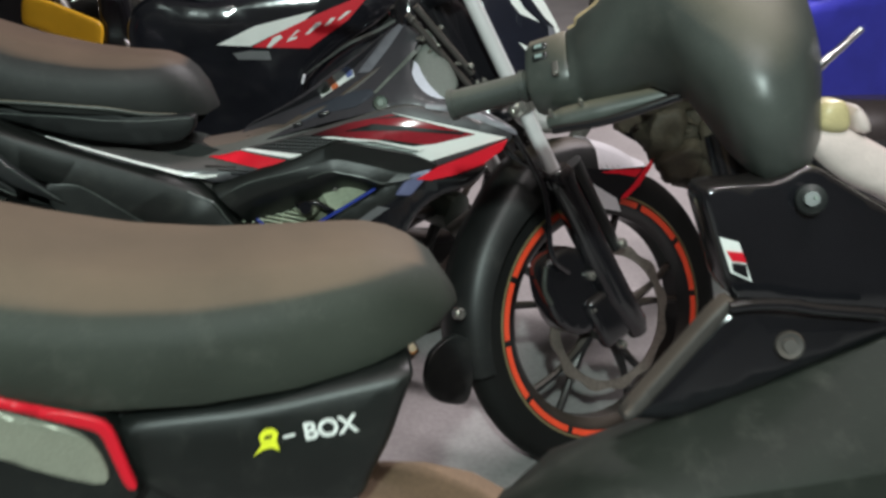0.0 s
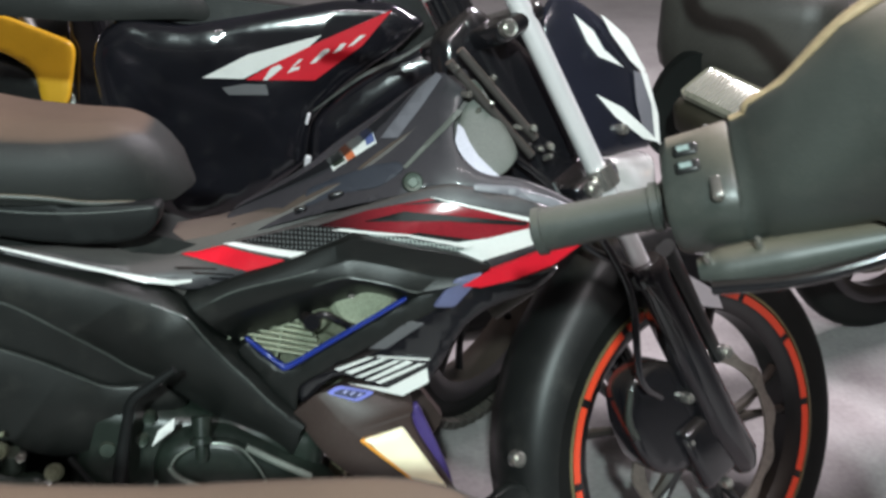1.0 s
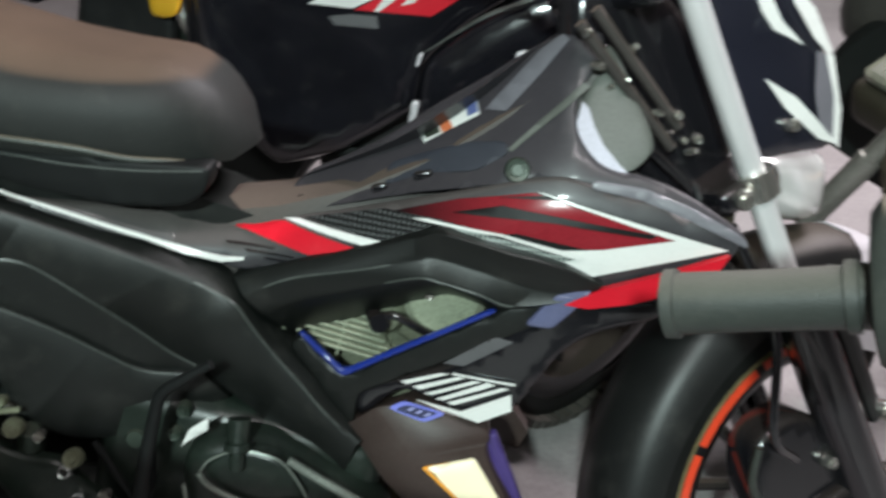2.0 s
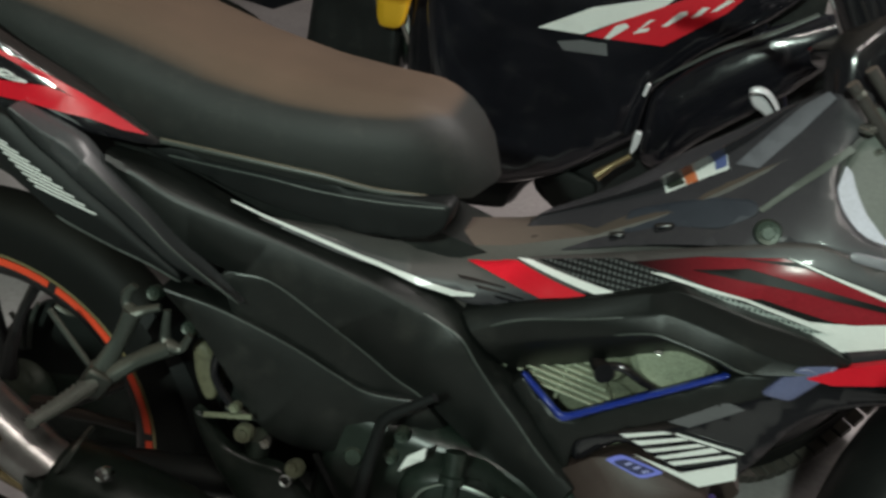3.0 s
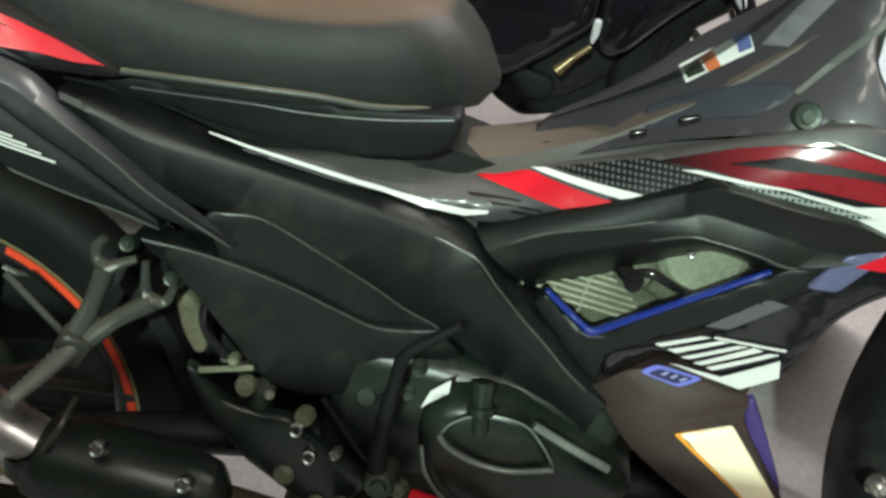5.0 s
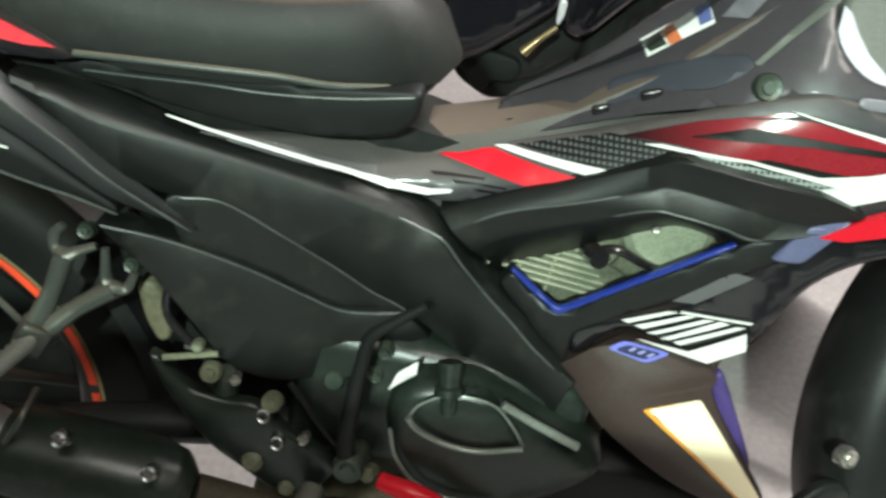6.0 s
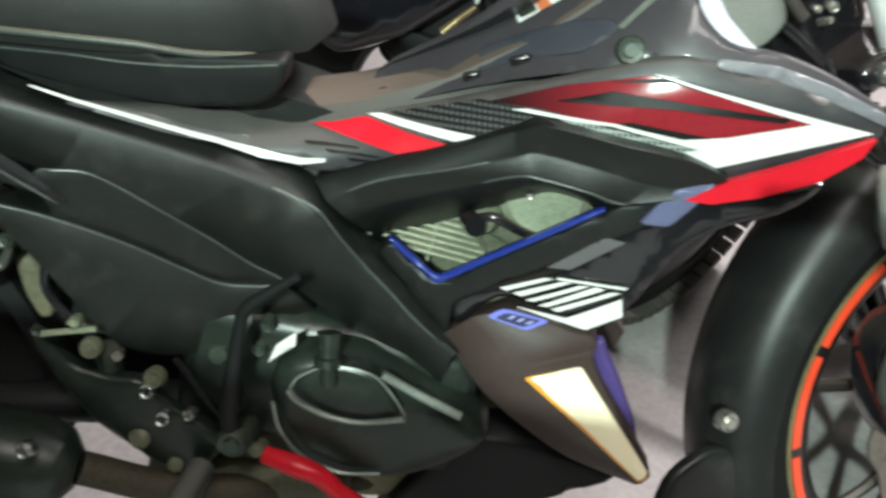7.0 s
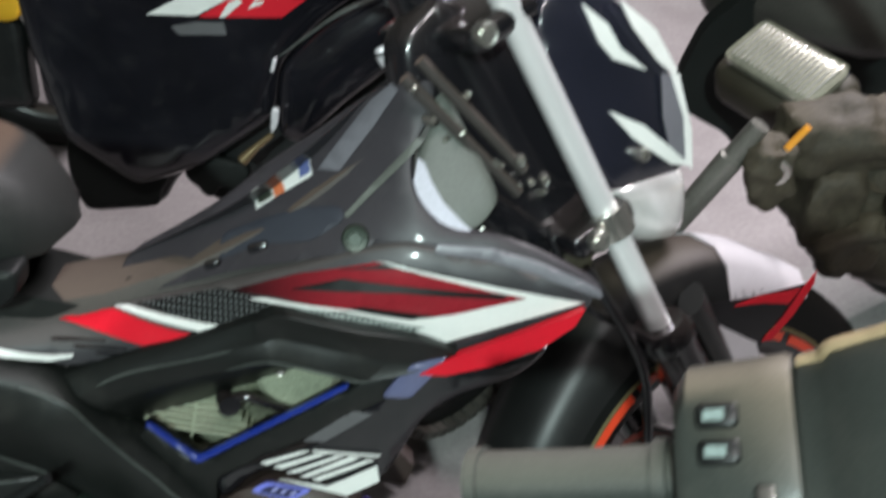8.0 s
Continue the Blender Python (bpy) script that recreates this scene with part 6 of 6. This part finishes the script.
# ---- the black motorbike behind, with a slanted red and white flank decal ----
MAT_CGLOSS = material("uneven_gloss_black", (0.008, 0.008, 0.011), 0.14, coat=0.7, vary=0.3, grain=2.2, bump=0.5, wear=0.05)
POSE_C = pose(-1.05, 2.285, 0, LEAN_OVER, 0, 0)
bike_c = thing("motorbike", POSE_C, "gloss black motorbike with slanted red and white flank decal", "motorbike", "parked motorbikes")
wheel(bike_c, (0.06, 0, 0.29), (0, -1, 0), 0.288, 0.04, tape=False, front=False, steps=48)
wheel(bike_c, (1.29, 0, 0.29), (0.1, -0.99, 0.08), 0.286, 0.036, tape=False, steps=48)
panel("flank_panel", [(0.578, 0.624), (0.594, 0.676), (0.644, 0.706), (0.762, 0.688), (0.922, 0.712), (1.052, 0.73), (1.16, 0.724), (1.224, 0.686), (1.158, 0.628), (1.066, 0.57), (0.992, 0.5), (0.976, 0.41), (0.842, 0.324), (0.728, 0.29), (0.616, 0.382), (0.588, 0.528)], MAT_CGLOSS, bike_c, thick=0.05, edge=0.02, cell=0.03, surf=flat_at(-0.11), crown=0.004, label="gloss black flank panel")
decal("white_flash", [(0.784, 0.59), (0.874, 0.632), (1.016, 0.666), (0.988, 0.642), (0.912, 0.61), (0.862, 0.586)], MAT_WHITE, bike_c, 0.0052, flat_at(-0.11), "white slanted decal")
decal("red_flash", [(0.866, 0.584), (0.914, 0.61), (1.016, 0.656), (1.152, 0.71), (1.092, 0.644), (0.998, 0.58)], MAT_RED, bike_c, 0.0058, flat_at(-0.11), "red slanted decal")
decal("grey_mark", [(0.82, 0.57), (0.86, 0.576), (0.904, 0.574), (0.908, 0.554), (0.832, 0.556)], MAT_SILVERGREY, bike_c, 0.0052, flat_at(-0.11), "grey unreadable lettering bar")
for bar in ([(0.899, 0.583), (0.908, 0.583), (0.938, 0.606), (0.932, 0.612), (0.916, 0.606)], [(0.945, 0.595), (0.969, 0.602), (0.972, 0.608), (0.957, 0.605), (0.979, 0.622), (0.97, 0.621)], [(0.99, 0.612), (0.999, 0.613), (1.029, 0.635), (1.028, 0.641), (1.017, 0.638)], [(1.035, 0.63), (1.05, 0.636), (1.063, 0.65), (1.052, 0.649)], [(1.065, 0.643), (1.074, 0.645), (1.101, 0.665), (1.089, 0.664)]):
    decal("name_bar", bar, MAT_WHITE, bike_c, 0.0075, flat_at(-0.11), "pale name bar")
panel("leg_shield", [(0.976, 0.384), (0.99, 0.502), (1.056, 0.562), (1.156, 0.626), (1.266, 0.664), (1.3, 0.61), (1.198, 0.514), (1.094, 0.438), (1.014, 0.366)], MAT_CGLOSS, bike_c, thick=0.02, edge=0.012, cell=0.025, surf=flat_at(-0.13, 0.0), crown=0.02, label="curved gloss black leg shield")
panel("lower_body", [(0.64, 0.55), (0.658, 0.278), (0.68, 0.232), (0.75, 0.228), (0.78, 0.28), (0.818, 0.302), (0.868, 0.252), (0.94, 0.264), (1.034, 0.32), (1.118, 0.38), (1.218, 0.438), (1.222, 0.62), (0.654, 0.632)], MAT_PLASTIC_SMOOTH, bike_c, thick=0.08, edge=0.02, cell=0.03, surf=flat_at(-0.04))
panel("engine_case", [(0.782, 0.37), (0.792, 0.27), (0.854, 0.224), (0.93, 0.234), (0.988, 0.264), (1.066, 0.292), (1.142, 0.366), (1.166, 0.456), (1.136, 0.654), (0.766, 0.638)], MAT_TUNNEL, bike_c, thick=0.08, edge=0.012, cell=0.03, surf=flat_at(-0.03), label="dull black engine case")
panel("foot_guard", [(0.606, 0.38), (0.782, 0.364), (0.774, 0.29), (0.751, 0.262), (0.749, 0.234), (0.615, 0.23), (0.597, 0.313)], MAT_TUNNEL, bike_c, thick=0.04, edge=0.008, cell=0.03, surf=flat_at(-0.06), label="black foot guard")
panel("stand_bracket", [(0.781, 0.322), (0.819, 0.289), (0.828, 0.26), (0.847, 0.252), (0.861, 0.276), (0.904, 0.271), (0.92, 0.309), (0.854, 0.332)], MAT_TUNNEL, bike_c, thick=0.02, edge=0.004, surf=flat_at(-0.07), label="black stand bracket")
seat_skin("saddle", bike_c, [(0.16, 0.84, 0.82, 0.74, 0.09), (0.35, 0.83, 0.80, 0.72, 0.115), (0.55, 0.80, 0.775, 0.70, 0.12), (0.75, 0.78, 0.76, 0.70, 0.10), (0.83, 0.75, 0.735, 0.69, 0.07), (0.86, 0.71, 0.705, 0.69, 0.03)], MAT_SEAT, "dusty black vinyl saddle")
loft("tail_core", [[(x, -w, z0), (x, -w, z1), (x, w, z1), (x, w, z0)] for x, w, z0, z1 in ((0.62, 0.06, 0.62, 0.76), (0.80, 0.08, 0.60, 0.74), (1.1, 0.07, 0.45, 0.70), (1.25, 0.05, 0.60, 0.82))], MAT_PLASTIC, bike_c)
for s in (-1, 1):
    tube("fork_leg", [(1.29, 0.075 * s, 0.28), (1.10, 0.075 * s, 0.74)], 0.018, MAT_GLOSS, bike_c, "black fork leg", straight=True)
tube("handlebar", [(1.17, -0.34, 1.0), (1.2, -0.2, 1.02), (1.24, 0.0, 0.94), (1.2, 0.2, 1.02), (1.17, 0.34, 1.0)], 0.014, MAT_GLOSS, bike_c, "black handlebar")
# two pale plates added where bright metal catches a reflection
panel("glint_plate", [(0.973, 0.439), (0.986, 0.437), (0.981, 0.411), (0.972, 0.396), (0.968, 0.402)], MAT_SILVER, bike_c, thick=0.012, edge=0.002, soft=0.003, surf=flat_at(-0.15), label="pale plate painted as a metal glint")
panel("glint_plate", [(0.982, 0.522), (0.989, 0.521), (0.981, 0.498), (0.976, 0.501)], MAT_SILVER, bike_c, thick=0.010, edge=0.0015, soft=0.002, surf=flat_at(-0.15), label="pale plate painted as a metal glint")
tube("foot_peg", [(0.917, -0.15, 0.351), (0.944, -0.15, 0.375), (0.971, -0.15, 0.395)], [0.010, 0.006, 0.005], MAT_BURNT, bike_c, "tarnished metal lever")
panel("silver_cowl", [(1.142, 0.533), (1.163, 0.539), (1.183, 0.528), (1.199, 0.504), (1.211, 0.469), (1.199, 0.46), (1.189, 0.48), (1.17, 0.495), (1.153, 0.503)], MAT_SILVER, bike_c, thick=0.03, edge=0.006, soft=0.008, surf=flat_at(-0.15), crown=0.004, label="silver crescent-shaped cowl")
tube("cowl_groove", [(x, -0.157, z) for x, z in [(1.146, 0.525), (1.167, 0.525), (1.183, 0.511), (1.197, 0.487), (1.202, 0.468)]], 0.0022, MAT_GLOSS, bike_c, "black groove", sides=8)
# gloss highlight along the shield's top edge, put in as a pale strip
tube("shield_edge", [(x, -0.152, z) for x, z in [(0.992, 0.525), (1.04, 0.558), (1.095, 0.593), (1.158, 0.62), (1.228, 0.659)]], [0.001, 0.003, 0.004, 0.0045, 0.004], MAT_EDGE_GLINT, bike_c, "painted highlight along the shield edge", sides=10, flat=0.6)

# ---- the muddy trail bike that faces the other way ----
POSE_D = pose(1.57, 1.92, 0, 0, 0, 180) @ pose(0, 0, 0, LEAN_OVER, 0, 0)
bike_d = thing("motorbike", POSE_D, "muddy trail motorbike with knobbly tyres and rectangular headlamp", "motorbike", "parked motorbikes")
wheel(bike_d, (0.0, 0, 0.30), (0, -1, 0), 0.30, 0.045, tape=False, front=False, steps=48)
front_d = wheel(bike_d, (1.328, -0.095, 0.29), (0.72, -0.69, 0.0), 0.274, 0.056, tape=False, front=False, steps=48)
MAT_OLIVE = material("dusty_olive_plastic", (0.034, 0.029, 0.018), 0.55, vary=0.4, bump=0.1)
MAT_NACELLE = material("dusty_dark_plastic", (0.05, 0.048, 0.042), 0.5, vary=0.4, bump=0.1)
MAT_PRISM = material("bright_lens_prism", (0.75, 0.75, 0.68), 0.12, metal=0.75, vary=0.3, bump=0.0)
MAT_KNOB = material("dusty_knobbly_rubber", (0.045, 0.042, 0.036), 0.7, vary=0.4, grain=60, bump=0.2, dust=0.4, dust_colour=(0.13, 0.11, 0.09))
knob_m = axis_matrix((1.328, -0.095, 0.29), (-0.72, 0.69, 0.0))
bm = bmesh.new()
for i in range(56):
    a = 2 * math.pi * i / 56
    for y, w in ((-0.050, 0.020), (-0.017, 0.019), (0.017, 0.019), (0.050, 0.020)):
        r = 0.277 - 0.014 * (abs(y) > 0.02)
        sh = math.pi / 56 * (1 if abs(y) > 0.02 else 0)
        bmesh.ops.create_cube(bm, size=1, matrix=knob_m @ Matrix.Rotation(-(a + sh), 4, "Y") @ Matrix.Translation((r, y, 0)) @ Matrix.Diagonal((0.014, w + 0.006, 0.023, 1)))
tread = part("tread", bm, MAT_KNOB, front_d, "knobbly tread blocks")
tread["kind"] = "stuff"
DI = POSE_D.inverted()
to_d = DI.to_3x3()
LAMP = DI @ Vector((0.635, 1.912, 0.656))
lens_right = (to_d @ Vector((0.53, -0.84, -0.14))).normalized()
lens_face = to_d @ Vector((-0.289, -0.349, 0.89))
lens_face = (lens_face - lens_right * lens_face.dot(lens_right)).normalized()
lens_up = lens_right.cross(lens_face)
LENS = Matrix((lens_right, lens_face, lens_up)).transposed().to_4x4()
LENS.translation = LAMP
box("lamp_shell", LENS @ pose(0, -0.055, 0), (0.178, 0.075, 0.112), MAT_OLIVE, bike_d, "dusty olive headlamp bezel", 0.024)
box("lamp_nacelle", DI @ pose(0.73, 2.08, 0.72, 0, 0, -40), (0.32, 0.16, 0.20), MAT_NACELLE, bike_d, "dusty dark lamp nacelle", 0.06)
lens = box("lamp_lens", LENS @ pose(0, -0.004, 0), (0.146, 0.014, 0.082), MAT_CLEAR, bike_d, "ribbed dusty headlamp glass", 0.012)
for k in range(17):
    box("lens_rib", LENS @ pose(-0.062 + 0.00775 * k, 0.0034, 0, 0, 0, 0), (0.0042, 0.003, 0.066), MAT_PRISM, lens, bevel=0.0013)


def crusted(name, m, size, label, seed):
    """A casting caked in mud: a rounded block with an uneven, lumpy skin."""
    bm = bmesh.new()
    bmesh.ops.create_cube(bm, size=1)
    bmesh.ops.subdivide_edges(bm, edges=list(bm.edges), cuts=9, use_grid_fill=True)
    for v in bm.verts:
        c = Vector(v.co)
        c = c * (1 - 0.30 * max(0.0, (c.length - 0.5) / 0.37))
        c = Vector((c.x * size[0], c.y * size[1], c.z * size[2]))
        n = noise.fractal(c * 26 + Vector((seed, 0, 3 * seed)), 1.0, 2.0, 4)
        v.co = c + c.normalized() * 0.017 * n
    bm.transform(m)
    return part(name, bm, MAT_MUD, bike_d, label, sharp=70)


crusted("engine_casting", pose(0.74, 0.03, 0.50), (0.32, 0.20, 0.15), "mud-caked crankcase", 1)
crusted("engine_casting", pose(0.84, 0.02, 0.575, 0, -20, 0), (0.15, 0.15, 0.14), "mud-caked cylinder", 2)
crusted("engine_casting", pose(0.925, 0.06, 0.570), (0.08, 0.11, 0.13), "mud-caked bracket", 3)
crusted("side_casting", pose(0.76, 0.115, 0.575, 0, 10, 0), (0.20, 0.05, 0.14), "mud-caked side cover", 4)
crusted("side_casting", pose(0.89, 0.11, 0.525, 0, 30, 0), (0.10, 0.05, 0.06), "mud-caked foot bracket", 5)
crusted("engine_casting", pose(1.021, 0.095, 0.641, 0, 15, 0), (0.055, 0.05, 0.085), "mud-caked bracket ear", 6)
crusted("engine_casting", pose(0.930, 0.06, 0.651, 0, 0, 0), (0.15, 0.08, 0.085), "mud-caked cylinder head", 7)
panel("front_frame", [(1.002, 0.466), (1.019, 0.522), (0.996, 0.61), (0.956, 0.655), (0.922, 0.654), (0.702, 0.573), (0.592, 0.261), (0.734, 0.268), (0.852, 0.358), (0.901, 0.384), (0.925, 0.417), (0.964, 0.439)], MAT_TUNNEL, bike_d, thick=0.03, edge=0.006, cell=0.03, surf=flat_at(-0.28), label="black frame and fork yokes behind the headlamp")
for (x, z), r in zip([(0.998, 0.48), (0.938, 0.49), (0.914, 0.479), (0.98, 0.6)], (0.007, 0.006, 0.005, 0.007)):
    bolt((x, -0.26, z), (0, 1, 0.3), r, MAT_STEEL, bike_d, "yoke_bolt")
for k in range(3):
    box("barrel_fin", pose(0.85, 0.02, 0.545 + 0.022 * k, 0, -20, 0), (0.165, 0.16, 0.004), MAT_MUD, bike_d, bevel=0.001)
for low, top in (((1.330, 0.010, 0.30), (1.150, -0.02, 0.43)), ((1.113, 0.085, 0.541), (1.041, 0.085, 0.695))):
    tube("fork_leg", [low, Vector(low).lerp(Vector(top), 0.70), Vector(low).lerp(Vector(top), 0.71), top], [0.015, 0.016, 0.013, 0.012], MAT_DULLSTEEL, bike_d, "dull grey fork leg", straight=True)
lathe("hose_eye", [(0.008, -0.006), (0.016, -0.006), (0.018, 0.0), (0.016, 0.006), (0.008, 0.006)], axis_matrix((1.018, 0.11, 0.648), (0.3, 1, 0.1)), MAT_STEEL, bike_d, "bright metal eye", 20)
tube("indicator_stalk", [(1.014, 0.11, 0.680), (0.998, 0.11, 0.710)], 0.0045, MAT_AMBER, bike_d, "thin amber indicator strip", straight=True)
loft("tank_body", [[(x, -w, z0), (x, -w, z1), (x, -w * 0.6, z1 + 0.02), (x, w * 0.6, z1 + 0.02), (x, w, z1), (x, w, z0)] for x, w, z0, z1 in ((0.1, 0.08, 0.38, 0.54), (0.4, 0.10, 0.38, 0.55), (0.6, 0.10, 0.40, 0.55), (0.70, 0.06, 0.44, 0.53))], MAT_GLOSS, bike_d, "black lower body")
tube("handlebar", [(0.95, -0.36, 1.02), (1.0, -0.2, 1.03), (1.04, 0, 0.95), (1.0, 0.2, 1.03), (0.95, 0.36, 1.02)], 0.013, MAT_GLOSS, bike_d, "black handlebar")

# ---- the yellow-tailed motorbike and the blue one further back ----
POSE_E = pose(-1.95, 2.95, 0, LEAN_OVER, 0, 0)
bike_e = thing("motorbike", POSE_E, "motorbike with bright yellow side panel, far row", "motorbike", "parked motorbikes")
wheel(bike_e, (0.0, 0, 0.29), (0, -1, 0), 0.288, 0.04, tape=False, front=False, steps=40)
wheel(bike_e, (1.28, 0, 0.29), (0, -1, 0), 0.286, 0.036, tape=False, front=False, steps=40)
panel("yellow_panel", [(1.07, 0.58), (1.134, 0.566), (1.282, 0.502), (1.288, 0.474), (1.256, 0.34), (1.194, 0.34), (1.184, 0.434), (1.122, 0.476), (1.058, 0.498)], MAT_YELLOW, bike_e, thick=0.02, edge=0.006, surf=flat_at(-0.13), label="bright yellow side panel")
panel("blade", [(1.342, 0.458), (1.364, 0.436), (1.394, 0.342), (1.374, 0.336)], MAT_SILVER, bike_e, thick=0.01, edge=0.004, surf=flat_at(-0.13), label="pale fork cover")
panel("front_fairing", [(1.268, 0.604), (1.352, 0.602), (1.366, 0.518), (1.396, 0.332), (1.39, 0.122), (1.266, 0.126), (1.26, 0.334)], MAT_GLOSS, bike_e, thick=0.06, edge=0.02, surf=flat_at(-0.10), label="black front fairing")
panel("engine_cover", [(1.012, 0.482), (1.17, 0.436), (1.242, 0.332), (1.232, 0.122), (0.96, 0.132)], MAT_PLASTIC_SMOOTH, bike_e, thick=0.06, edge=0.02, surf=flat_at(-0.08))
loft("body_core", [[(x, -w, z0), (x, -w, z1), (x, w, z1), (x, w, z0)] for x, w, z0, z1 in ((-0.1, 0.07, 0.62, 0.78), (0.4, 0.1, 0.45, 0.74), (0.9, 0.09, 0.35, 0.68), (1.15, 0.06, 0.45, 0.74))], MAT_GLOSS, bike_e)
seat_skin("saddle", bike_e, [(0.05, 0.84, 0.81, 0.74, 0.10), (0.5, 0.80, 0.775, 0.70, 0.12), (0.85, 0.77, 0.75, 0.69, 0.09), (0.95, 0.72, 0.715, 0.69, 0.05)], MAT_SEAT, "black vinyl saddle")
for s in (-1, 1):
    tube("fork_leg", [(1.28, 0.075 * s, 0.29), (1.08, 0.075 * s, 0.75)], 0.018, MAT_STEEL, bike_e, "bright fork leg", straight=True)
POSE_G = pose(1.2, 2.22, 0, LEAN_OVER, 0, 20)
bike_g = thing("motorbike", POSE_G, "blue motorbike in the far row", "motorbike", "parked motorbikes")
wheel(bike_g, (0.0, 0, 0.29), (0, -1, 0), 0.288, 0.04, tape=False, front=False, steps=40)
wheel(bike_g, (1.28, 0, 0.29), (0, -1, 0), 0.286, 0.036, tape=False, front=False, steps=40)
panel("blue_panel", [(-0.12, 0.68), (0.3, 0.74), (0.6, 0.62), (0.95, 0.66), (1.05, 0.55), (0.8, 0.38), (0.45, 0.36), (0.1, 0.36), (-0.1, 0.44)], MAT_BRIGHTBLUE, bike_g, thick=0.2, edge=0.03, cell=0.04, surf=flat_at(-0.12), label="blue painted flank panel")
seat_skin("saddle", bike_g, [(0.0, 0.84, 0.81, 0.73, 0.10), (0.4, 0.80, 0.775, 0.70, 0.12), (0.7, 0.77, 0.75, 0.67, 0.09), (0.78, 0.72, 0.715, 0.67, 0.05)], MAT_SEAT, "black vinyl saddle")
for s in (-1, 1):
    tube("fork_leg", [(1.28, 0.075 * s, 0.29), (1.02, 0.075 * s, 0.85)], 0.018, MAT_STEEL, bike_g, "bright fork leg", straight=True)
